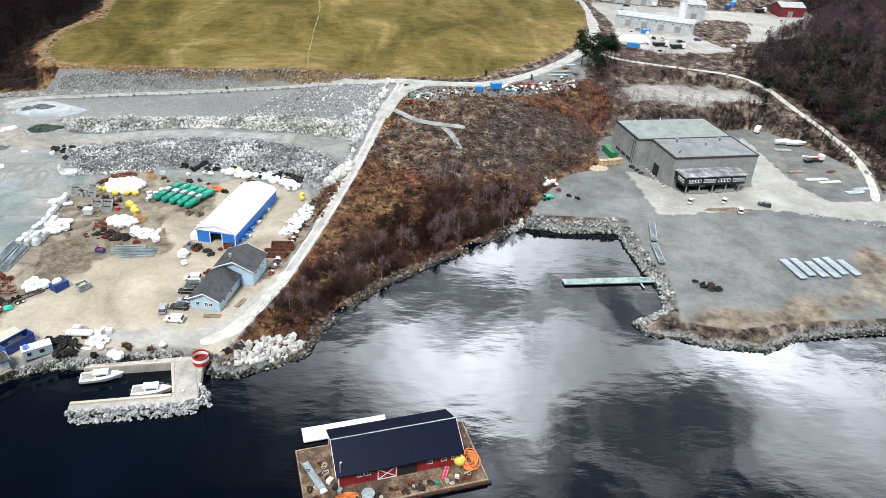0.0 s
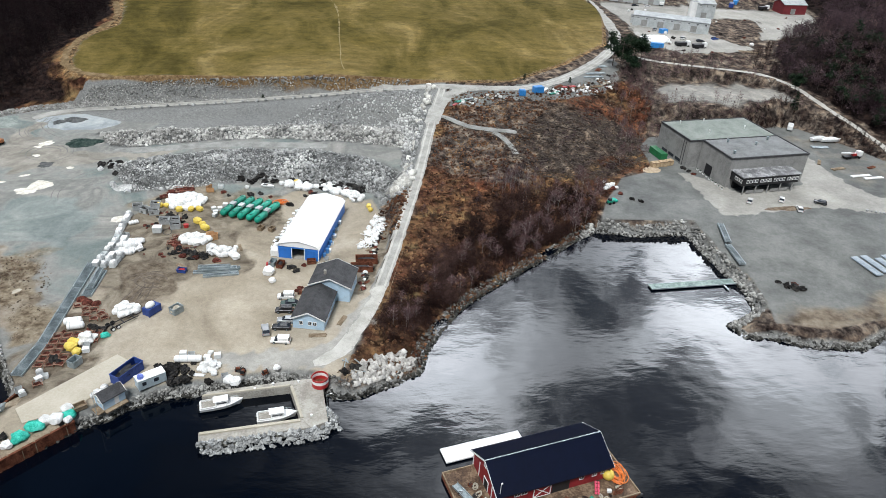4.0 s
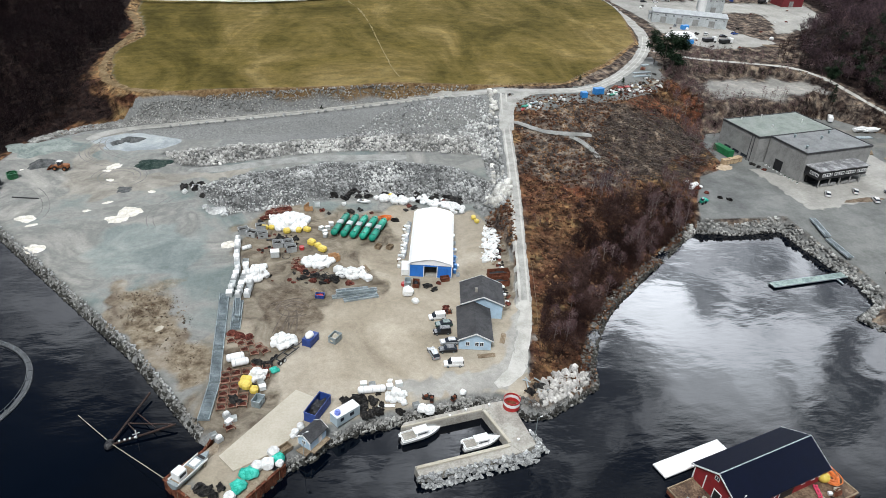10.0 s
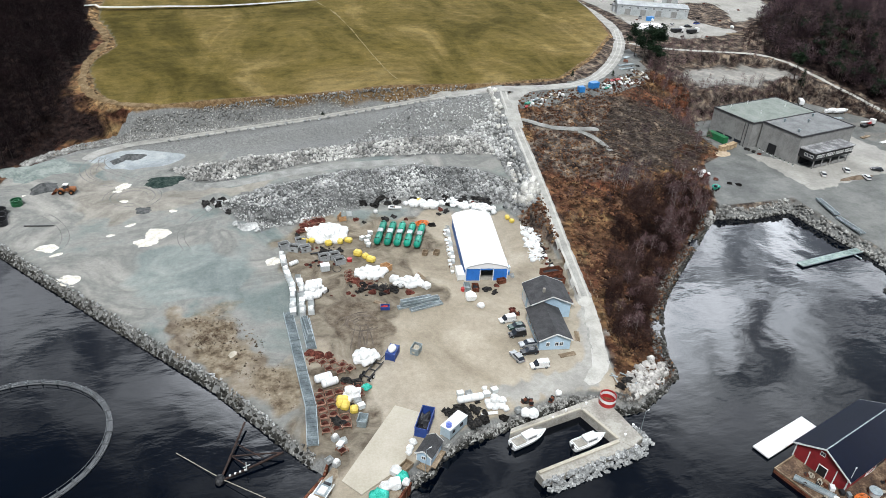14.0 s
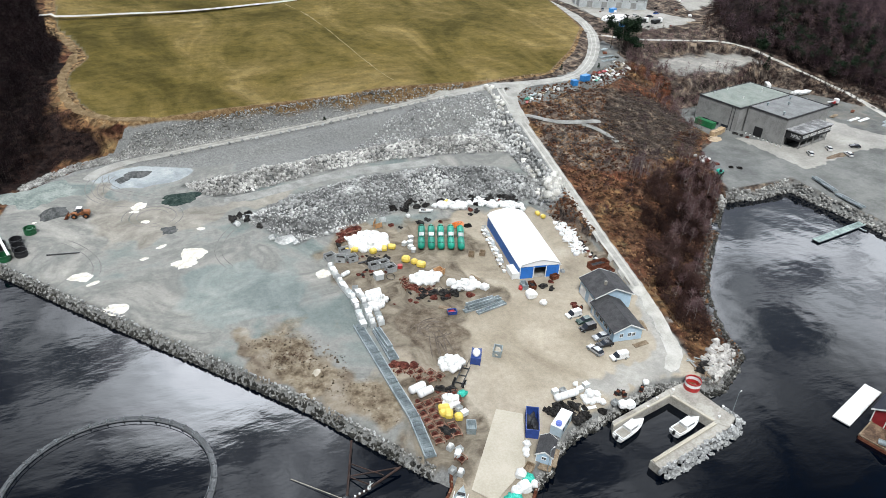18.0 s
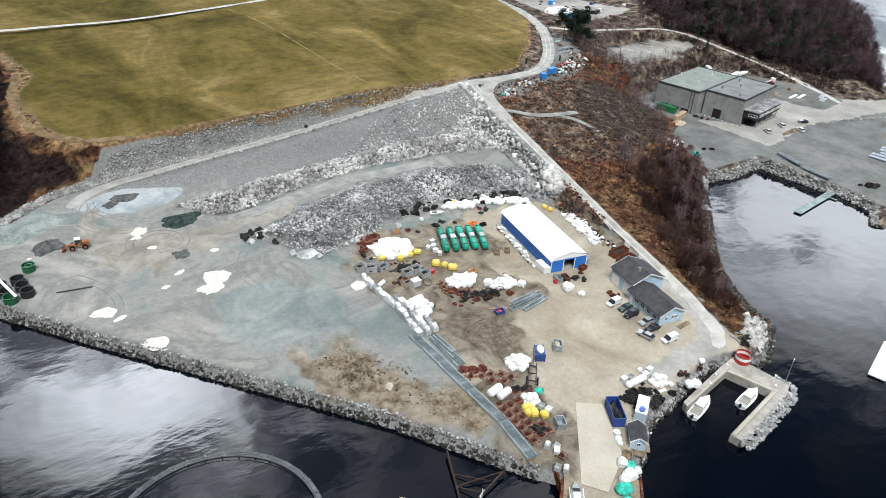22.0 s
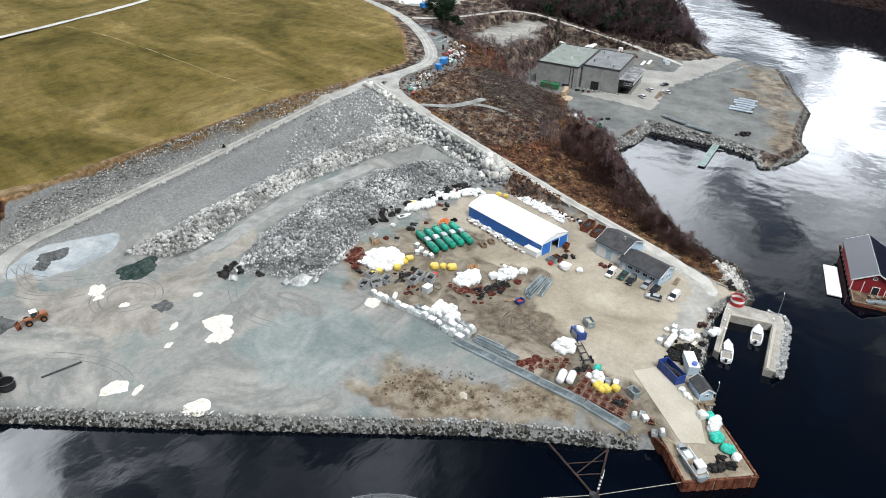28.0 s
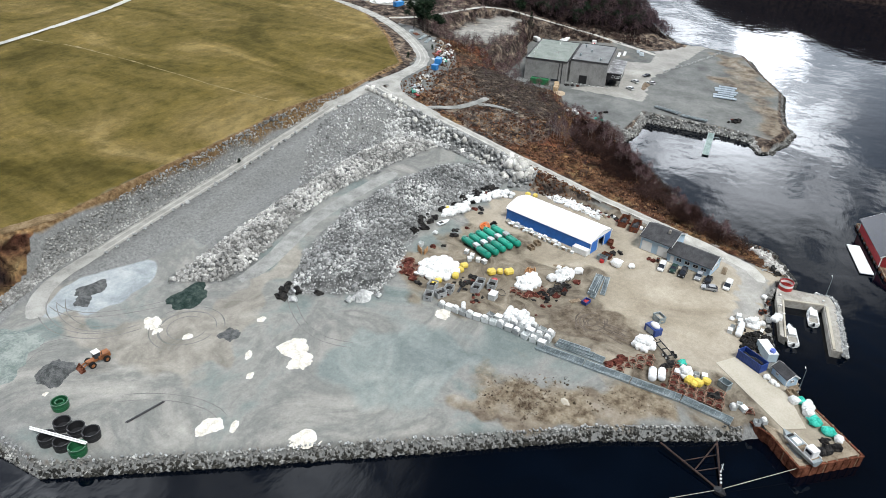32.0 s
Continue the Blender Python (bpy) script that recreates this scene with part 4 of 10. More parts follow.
# ---- storage hall ----
def storage_hall():
    h = thing("storage_hall", -59.85, 166.75, 2.7, -8.9, "long blue metal hall with a rounded white cloth roof", "hall")
    w, ln, e, top = 11.2, 29.5, 3.6, 5.55
    arch = [(w / 2, e), (w / 2 * 0.88, e + 0.75), (w / 2 * 0.5, e + 1.35), (0, top), (-w / 2 * 0.5, e + 1.35), (-w / 2 * 0.88, e + 0.75), (-w / 2, e)]
    bm = bmesh.new()
    for s in (-1, 1):
        box(bm, s * (w / 2 - 0.1), ln / 2, 0, 0.2, ln, e)
    part("side_wall", bm, M_BLUE, h)
    for y, nm in ((0.1, "front_wall"), (ln - 0.1, "back_wall")):
        bm = bmesh.new()
        if nm == "front_wall":
            for s in (-1, 1):
                box(bm, s * (w / 4 + 0.85), y, 0, w / 2 - 1.7, 0.2, e - 0.2)
            box(bm, 0, y, 3.2, 3.4, 0.2, 0.5)
        else:
            box(bm, 0, y, 0, w, 0.2, e)
        part(nm, bm, M_BLUE, h)
        bm = bmesh.new()
        a = [bm.verts.new((px, y - 0.1, pz)) for px, pz in arch]
        b = [bm.verts.new((px, y + 0.1, pz)) for px, pz in arch]
        bm.faces.new(a)
        bm.faces.new(b[::-1])
        for i in range(len(a)):
            bm.faces.new((a[i], b[i], b[(i + 1) % len(a)], a[(i + 1) % len(a)]))
        part("gable", bm, M_WHITE_ROOF, h)
    bm = bmesh.new()
    outer = [(px * 1.035, pz + 0.12) for px, pz in arch]
    n = 25
    for i in range(n + 1):
        y = -0.3 + (ln + 0.6) * i / n
        sag = 0.05 if i % 2 else 0.0
        for px, pz in outer:
            bm.verts.new((px * (1 - sag * 0.15), y, pz - sag))
    bm.verts.ensure_lookup_table()
    k = len(outer)
    for i in range(n):
        for j in range(k - 1):
            bm.faces.new((bm.verts[i * k + j], bm.verts[i * k + j + 1], bm.verts[(i + 1) * k + j + 1], bm.verts[(i + 1) * k + j]))
    part("roof", bm, M_WHITE_ROOF, h, "white roof cloth")
    for s in (-1, 1):
        part("gutter", boxes((s * w / 2 * 1.035, ln / 2, e - 0.12, 0.16, ln + 0.6, 0.22)), M_WHITE, h)
        part("door_post", boxes((s * 1.75, -0.06, 0, 0.22, 0.14, 3.4)), M_WHITE, h)
        part("corner_post", boxes((s * (w / 2 - 0.06), -0.05, 0, 0.2, 0.12, e)), M_WHITE, h)
    part("floor_slab", boxes((0, ln / 2, -0.3, w - 0.4, ln - 0.4, 0.36)), M_CONCRETE, h)
    return h


storage_hall()


# ---- office house ----
def gable_block(h, x, y, w, ln, e, rise, over=0.45, mat=M_LTBLUE, name="wall"):
    """A gabled block with its ridge along y, walls, roof slabs and bargeboards."""
    bm = bmesh.new()
    prism(bm, [(-ln / 2, 0), (ln / 2, 0), (ln / 2, e), (-ln / 2, e)], -w / 2, w / 2)
    for s in (-1, 1):
        vs = [bm.verts.new((-w / 2, s * ln / 2, e)), bm.verts.new((w / 2, s * ln / 2, e)), bm.verts.new((0, s * ln / 2, e + rise))]
        bm.faces.new(vs)
    bmesh.ops.translate(bm, verts=bm.verts, vec=(x, y, 0))
    part(name, bm, mat, h)
    sl = math.atan2(rise, w / 2)
    for s in (-1, 1):
        bm = bmesh.new()
        run = (w / 2 + over)
        c = [(0, rise + e + 0.03), (s * run, e + rise - run * math.tan(sl) + 0.03)]
        v = []
        for yy in (y - ln / 2 - over, y + ln / 2 + over):
            for px, pz in c:
                v += [bm.verts.new((x + px, yy, pz)), bm.verts.new((x + px, yy, pz + 0.18))]
        a, b2, c2, d2, e2, f2, g2, h2 = v
        for f in ((a, c2, d2, b2), (e2, f2, h2, g2), (b2, d2, h2, f2), (a, e2, g2, c2), (c2, g2, h2, d2), (a, b2, f2, e2)):
            bm.faces.new(f)
        bmesh.ops.recalc_face_normals(bm, faces=bm.faces)
        part("roof", bm, M_ROOF, h, "dark felt roof")
        for yy in (y - ln / 2 - over - 0.03, y + ln / 2 + over + 0.03):
            bm = bmesh.new()
            d = Vector((c[1][0] - c[0][0], 0, c[1][1] - c[0][1]))
            m = Matrix.Translation((x + d.x / 2, yy, e + rise + d.z / 2 + 0.1)) @ Matrix.Rotation(-math.atan2(d.z, d.x), 4, "Y") @ Matrix.Diagonal((d.length, 0.06, 0.3, 1))
            bmesh.ops.create_cube(bm, size=1, matrix=m)
            part("bargeboard", bm, M_WHITE, h)


def office_house():
    h = thing("office_house", -52.4, 141.9, 2.7, -7.5, "pale blue boarded office house with dark gabled roofs", "house")
    gable_block(h, -0.2, 0, 7.3, 12.2, 3.0, 1.75)
    gable_block(h, 2.0, 10.6, 9.8, 8.8, 4.3, 2.1)
    for x, z, w in ((-1.9, 1.2, 0.9), (0.2, 1.2, 0.9), (1.3, 1.2, 0.9)):
        window_part(h, x, -6.11, z, w, 1.1, -1)
    for y in (-4.3, -2.0, 0.4, 2.8):
        window_part(h, -3.86, y, 1.2, 1.5, 1.1, -1, wall="y")
    for y in (-3, 0.5):
        window_part(h, 3.46, y, 1.2, 1.2, 1.1, 1, wall="y")
    for y in (8.2, 13.0):
        part("garage_door", boxes((-2.93, y, 0.1, 0.08, 3.0, 3.0)), M_WHITE, h, "white garage door")
    for y in (8.0, 10.4, 12.8):
        window_part(h, 6.91, y, 2.4, 1.1, 1.0, 1, wall="y")
    part("door", boxes((-3.88, 4.8, 0.1, 0.07, 1.0, 2.1)), M_WHITE, h, "white door")
    part("chimney", boxes((0.4, 8.5, 6.2, 0.6, 0.6, 1.1, 0.03)), M_CONCRETE, h)
    part("plinth", boxes((-0.2, 0, -0.3, 7.5, 12.4, 0.45), (2.0, 10.6, -0.3, 10.0, 9.0, 0.45)), M_CONCRETE, h)


office_house()


# ---- grey works building ----
M_BAYROOF = material("lichened bay roof", ((0.11, 0.11, 0.115), (0.22, 0.22, 0.225), (0.55, 0.55, 0.55)), 0.8, 0.35, bump=0.1, spread=0.07)


def works_building():
    z0 = 3.95
    h = thing("works_building", 79.0, 220.2, z0, 13.8, "large grey concrete works building with flat roofs", "building")
    # local x runs along the long front, y away from the quay
    def block(x0, y0, x1, y1, top, roofmat):
        part("wall", boxes(((x0 + x1) / 2, (y0 + y1) / 2, -0.4, x1 - x0, y1 - y0, top + 0.4)), M_GREYWALL, h)
        part("roof", boxes(((x0 + x1) / 2, (y0 + y1) / 2, top + 0.01, x1 - x0 - 0.5, y1 - y0 - 0.5, 0.12)), roofmat, h)
        bm = bmesh.new()
        for cx, cy, sx, sy in (((x0 + x1) / 2, y0, x1 - x0 + 0.3, 0.35), ((x0 + x1) / 2, y1, x1 - x0 + 0.3, 0.35), (x0, (y0 + y1) / 2, 0.35, y1 - y0 - 0.36), (x1, (y0 + y1) / 2, 0.35, y1 - y0 - 0.36)):
            box(bm, cx, cy, top - 0.25, sx, sy, 0.6)
        part("parapet", bm, M_ROOF, h, "dark roof edging")
    block(0, 0, 31.7, 17.0, 10.7, M_GREYROOF)
    block(-4.4, 18.0, 32.6, 37.5, 10.2, M_GREENROOF)
    part("link_wall", boxes((14, 17.5, 0, 26, 0.9, 9.4)), M_GREYWALL, h)
    # office bay on the front
    part("office_bay", boxes((12.6, -3.2, 3.4, 23, 6.4, 3.1)), M_BLACK, h, "dark panelled office storey over the entrance")
    part("bay_roof", boxes((12.6, -3.3, 6.52, 23.8, 7.0, 0.3)), M_BAYROOF, h, "grey flat roof")
    part("entrance_wall", boxes((12.6, -0.35, 0, 20, 0.7, 3.38)), M_BLACK, h)
    for i in range(4):
        for k in range(4):
            window_part(h, 3.3 + i * 5.5 + k * 1.15, -6.42, 4.4, 1.05, 1.2, -1)
    for k in range(3):
        window_part(h, 1.08, -5.6 + k * 1.3, 4.4, 1.1, 1.2, -1, wall="y")
    for i in range(5):
        part("bay_post", boxes((2.6 + i * 5.0, -6.0, 0, 0.3, 0.3, 3.38)), M_GREYWALL, h)
    for x in (5.6, 9.6, 15.6, 19.6):
        part("railing_panel", boxes((x, -5.9, 0.3, 3.2, 0.1, 1.1)), M_GREYWALL, h)
    part("entrance_door", boxes((12.6, -0.74, 0.05, 2.0, 0.08, 2.2)), M_WHITE, h, "white entrance door")
    part("gate", boxes((-0.06, 10.5, 0, 0.14, 3.6, 4.0)), M_BLACK, h, "dark roller gate")
    for y in (23, 27.5, 32):
        part("low_window", boxes((-4.46, y, 0.8, 0.12, 3.4, 1.0)), M_GLASS, h)
    for x, y in ((8, 14), (17, 10), (25, 14), (3.5, 4)):
        part("roof_vent", tube(tube(bmesh.new(), (x, y, 10.85), (x, y, 11.8), 0.35), (x, y, 11.8), (x, y, 12.0), 0.55), M_GALV, h, "metal roof vent", True)
    for x, y in ((2, 35), (13, 36), (25, 27), (8, 25)):
        part("roof_vent", tube(bmesh.new(), (x, y, 10.25), (x, y, 11.5), 0.18), M_WHITE, h)
    for y in (20.0, 21.4):
        part("downpipe", tube(bmesh.new(), (-4.55, y, 0), (-4.55, y, 9.9), 0.12, 6), M_ROOF, h)


works_building()


# ---- stones ----
def bulk(name, verts, faces, mat, label, category, kind="stuff", parent=None, smooth=False):
    """One mesh from arrays of vertices and of triangles or quads."""
    me = bpy.data.meshes.new(name)
    me.vertices.add(len(verts))
    me.vertices.foreach_set("co", np.asarray(verts, np.float32).ravel())
    k = faces.shape[1]
    me.loops.add(faces.size)
    me.loops.foreach_set("vertex_index", faces.astype(np.int32).ravel())
    me.polygons.add(len(faces))
    me.polygons.foreach_set("loop_start", np.arange(0, faces.size, k))
    if smooth:
        me.polygons.foreach_set("use_smooth", np.ones(len(faces), bool))
    me.update()
    me.materials.append(mat)
    ob = new(name, me)
    if parent:
        ob.parent = parent
    return tagged(ob, label, category, kind=kind)


def block_shape(seed):
    """An angular stone: a chipped box, as the hull of its cut corners."""
    rng = np.random.RandomState(seed)
    bm = bmesh.new()
    for x in (-1, 1):
        for y in (-1, 1):
            for z in (-1, 1):
                c = np.array([x, y, z]) * rng.uniform(0.62, 0.86, 3)
                if rng.rand() < 0.6:
                    bm.verts.new(c)
                else:
                    for k in rng.permutation(3)[:2]:
                        q = c.copy()
                        q[k] *= rng.uniform(0.3, 0.75)
                        bm.verts.new(q)
    bmesh.ops.convex_hull(bm, input=bm.verts)
    bmesh.ops.triangulate(bm, faces=bm.faces)
    bmesh.ops.delete(bm, geom=[v for v in bm.verts if not v.link_faces], context="VERTS")
    bm.verts.index_update()
    v, f = np.array([q.co[:] for q in bm.verts]), np.array([[q.index for q in p.verts] for p in bm.faces])
    bm.free()
    return v, f


SHAPES = [block_shape(900 + i) for i in range(7)]


def turns(n, rng):
    """n random rotation matrices."""
    q = rng.normal(size=(n, 4))
    q /= np.linalg.norm(q, axis=1)[:, None]
    w, x, y, z = q.T
    return np.stack([np.stack([1 - 2 * (y * y + z * z), 2 * (x * y - z * w), 2 * (x * z + y * w)], -1), np.stack([2 * (x * y + z * w), 1 - 2 * (x * x + z * z), 2 * (y * z - x * w)], -1),
                     np.stack([2 * (x * z - y * w), 2 * (y * z + x * w), 1 - 2 * (x * x + y * y)], -1)], 1)


def rock_arrays(at, size, rng, rough=0.2):
    """Angular stones at the places at, of the given radii."""
    at, size = np.asarray(at, float), np.asarray(size, float)
    kind = rng.randint(0, len(SHAPES), len(at))
    out_v, out_f, k = [], [], 0
    for i, (sv, sf) in enumerate(SHAPES):
        pick = kind == i
        n = int(pick.sum())
        if not n:
            continue
        v = sv[None] * (1 + rough * 0.4 * rng.normal(size=(n, len(sv), 1))) * np.stack([rng.uniform(0.8, 1.35, n), rng.uniform(0.7, 1.0, n), rng.uniform(0.5, 0.85, n)], -1)[:, None]
        v = np.einsum("nij,nkj->nki", turns(n, rng), v) * size[pick][:, None, None] + at[pick][:, None]
        out_v.append(v.reshape(-1, 3))
        out_f.append((sf[None] + k + (np.arange(n) * len(sv))[:, None, None]).reshape(-1, 3))
        k += n * len(sv)
    return np.concatenate(out_v), np.concatenate(out_f)


def scatter(poly, n, rng, keep=None):
    a = np.array([p[:2] for p in poly])
    out = []
    while sum(map(len, out)) < n:
        p = rng.uniform(a.min(0), a.max(0), (n * 2, 2))
        m = inside(p[:, 0], p[:, 1], list(map(tuple, a)))
        if keep is not None:
            m &= keep(p[:, 0], p[:, 1])
        out.append(p[m])
    return np.concatenate(out)[:n]


def stone_field(name, pts, sizes, rng, mat, label, sink=0.25):
    z = heights(pts)
    at = np.stack([pts[:, 0], pts[:, 1], z + sizes * (0.5 - sink)], -1)
    v, f = rock_arrays(at, sizes, rng)
    return bulk(name, v, f, mat, label, "stones")


def along(line, n, rng, spread, shift=0.0, closed=False):
    """Places strewn along a line, shifted to its left."""
    pts = resample([p[:2] for p in line], 0.5)
    i = rng.randint(0, len(pts) - 1, n)
    a, b = np.array(pts)[i], np.array(pts)[i + 1]
    d = (b - a) / np.maximum(np.linalg.norm(b - a, axis=1), 1e-6)[:, None]
    o = shift + rng.uniform(-spread, spread, n)
    return a + (b - a) * rng.rand(n, 1) + np.stack([-d[:, 1], d[:, 0]], -1) * o[:, None]


def off_track(px, py):
    return (line_dist(px, py, [(-135, 236), (-121, 236), (-101, 241.5), (-76, 241.5), (-55, 239)])[0] > 3.2)


def build_stones():
    rng = np.random.RandomState(3)
    for nm, poly, n in (("rubble_heap", RUBBLE_N, 4600), ("rubble_heap", RUBBLE_S, 8200)):
        p = scatter(poly, n, rng, off_track)
        s = (0.26 + 0.85 * rng.beta(1.2, 3.4, n) if poly is RUBBLE_N else (0.14 + 0.95 * rng.beta(1.0, 5.2, n)) * np.clip(0.9 + 0.7 * waves(p[:, 0], p[:, 1], 22, 9), 0.55, 1.6))
        stone_field(nm, p, s, rng, M_RUBBLE_WARM if poly is RUBBLE_N else M_RUBBLE, "heap of pale grey blasted rock of mixed size", 0.4)
    p = scatter([(-38, 262), (-26, 262), (-21, 240), (-27, 214), (-33, 200), (-39, 203), (-33, 222), (-32, 250)], 1100, rng, lambda x, y: line_dist(x, y, EAST_ROAD)[0] > 3.0)
    stone_field("cliff_rock", p, rng.uniform(0.3, 0.95, 1100) ** 1.4, rng, M_RUBBLE, "broken pale rock face below the road")
    p = scatter([(-84, 260), (-66, 272), (-50, 278), (-28, 278.5), (-23.5, 262), (-32, 250), (-60, 258)], 2000, rng, lambda x, y: line_dist(x, y, EAST_ROAD)[0] > 3.2)
    stone_field("scree", p, 0.16 + 0.6 * rng.beta(1.1, 3.5, 2000), rng, M_RUBBLE, "grey scree on the quarry slope")
    # stone face between the field and the ramp road
    p = along([(-190, 260), (-176, 272), (-155, 279), (-118, 281.5), (-62, 284.6), (-30, 285)], 6200, rng, 1.7, -0.5)
    p = p[(line_dist(p[:, 0], p[:, 1], UPPER_ROAD)[0] > 2.4) & (signed(p[:, 0], p[:, 1], FIELD) > 0.3)]
    stone_field("rock_wall", p, rng.uniform(0.18, 0.42, len(p)), rng, M_WALLROCK, "stacked grey blocks below the field edge")
    # shores
    w = COAST[-4:] + COAST[:6]
    p = along(w[3:], 2700, rng, 0.7, 0.65)
    stone_field("shore_stones", p, 0.15 + 0.24 * rng.beta(1.2, 2.4, len(p)), rng, M_SEAROCK, "grey boulders lining the quarry shore")
    p = along(w[:4], 500, rng, 2.0, 1.0)
    stone_field("shore_stones", p, rng.uniform(0.3, 0.9, len(p)), rng, M_SHORE, "grey boulders lining the quarry shore")
    p = along(COAST[10:19], 1100, rng, 0.6, 0.7)
    stone_field("shore_stones", p, rng.uniform(0.18, 0.42, len(p)), rng, M_WALLROCK, "grey stone bank beside the quay")
    tide = material("weedy tide stones", ((0.010, 0.010, 0.008), (0.022, 0.021, 0.017), (0.045, 0.042, 0.034)), 0.6, 0.6, bump=0.5, jitter=0.4, island=True)
    for a, b, n in ((-4, None, 260), (0, 6, 900), (10, 19, 420), (18, 31, 700), (29, 38, 420), (36, 50, 900)):
        p = along(COAST[a:b] if b else COAST[a:] + COAST[:1], n, rng, 0.5, 0.25)
        stone_field("tide_stones", p, rng.uniform(0.22, 0.5, len(p)), rng, tide, "black weed-covered stones at the waterline")
    p = along(COAST[18:31], 1700, rng, 1.9, 1.4)
    stone_field("shore_stones", p, 0.1 + 0.6 * rng.beta(1, 3.6, len(p)), rng, M_SHORE, "bare grey and pale shore rocks below the heath")
    p = along(COAST[29:38], 900, rng, 1.2, 1.1)
    stone_field("shore_stones", p, 0.2 + 0.65 * rng.beta(1.2, 2.2, len(p)), rng, M_WALLROCK, "dark boulders round the cove")
    p = along(COAST[36:50], 1300, rng, 1.2, 0.8)
    stone_field("shore_stones", p, 0.16 + 0.55 * rng.beta(1.1, 2.6, len(p)), rng, M_SHORE, "dark boulders edging the gravel headland")
    # pale flat rocks at the mouth of the gravel road
    p = scatter([(-43, 118), (-34, 121.5), (-28, 126.5), (-30, 131), (-38, 126), (-42, 123)], 130, rng)
    stone_field("bare_rock", p, rng.uniform(0.4, 1.1, 130), rng, material("pale bare rock", ((0.30, 0.29, 0.27), (0.48, 0.46, 0.43), (0.60, 0.58, 0.55)), 0.9, 0.4, jitter=0.25, island=True), "pale bare shore rock", 0.6)
    blocks = material("cream quarry blocks", ((0.38, 0.365, 0.33), (0.55, 0.535, 0.495), (0.70, 0.685, 0.645)), 0.9, 0.3, bump=0.4, jitter=0.3, island=True)
    p = along([(x, y) for x, y, z in EAST_ROAD[4:]], 40, rng, 1.3, 4.4)
    stone_field("boulders", p, rng.uniform(0.7, 1.5, len(p)), rng, blocks, "large pale boulders beside the climbing road", 0.1)
    p = scatter([(-36, 200), (-30, 206), (-29, 214), (-36, 211)], 40, rng)
    stone_field("boulders", p, rng.uniform(0.8, 1.9, 40), rng, blocks, "large pale boulders at the foot of the slope", 0.2)


build_stones()


def rock_mesh(seed, mat):
    rng = np.random.RandomState(seed)
    v, f = rock_arrays(np.zeros((1, 3)), [1.0], rng)
    me = bpy.data.meshes.new("stone")
    me.from_pydata(v.tolist(), [], f.tolist())
    me.materials.append(mat)
    return me


ROCKS = [rock_mesh(40 + i, M_ROCK) for i in range(8)]


def kerb_stones():
    """Single stones set along the ramp road and on the crest of the sea wall."""
    rng = random.Random(4)
    rows = thing("road_edge_stones", -100, 275, 0, 0, "row of grey boulders edging the ramp road", "stones")
    for p in resample([(x, y - 2.45) for x, y, z in UPPER_ROAD[2:-1]], 3.2):
        o = new("stone", ROCKS[rng.randrange(8)])
        o.parent = rows
        s = rng.uniform(0.45, 0.8)
        x, y = p[0] + rng.uniform(-1, 1) + 100, p[1] + rng.uniform(-0.4, 0.3) - 275
        o.matrix_basis = pose(x, y, ground_at(x - 100, y + 275) + 0.2 + s * 0.4, rng.uniform(0, 90), rng.uniform(0, 90), rng.uniform(0, 360)) @ Matrix.Scale(s, 4)
    wall = thing("sea_wall", -150, 170, 0, 0, "low sea wall of squared grey boulders", "wall", kind="structure")
    crest = [(-195.6, 236), (-194.9, 221.3), (-174.7, 196.4), (-146.7, 163.4), (-128.6, 142.3), (-116.1, 124.4)]
    for p in resample(crest, 0.8)[:290]:
        o = new("stone", ROCKS[rng.randrange(8)])
        o.parent = wall
        s = rng.uniform(0.2, 0.38)
        x, y = p[0] + rng.uniform(-0.35, 0.35) - 0.1, p[1] + rng.uniform(-0.35, 0.35) - 0.1
        o.matrix_basis = pose(x + 150, y - 170, ground_at(x, y) + s * 0.35, rng.uniform(0, 90), rng.uniform(0, 90), rng.uniform(0, 360)) @ Matrix.Scale(s, 4)


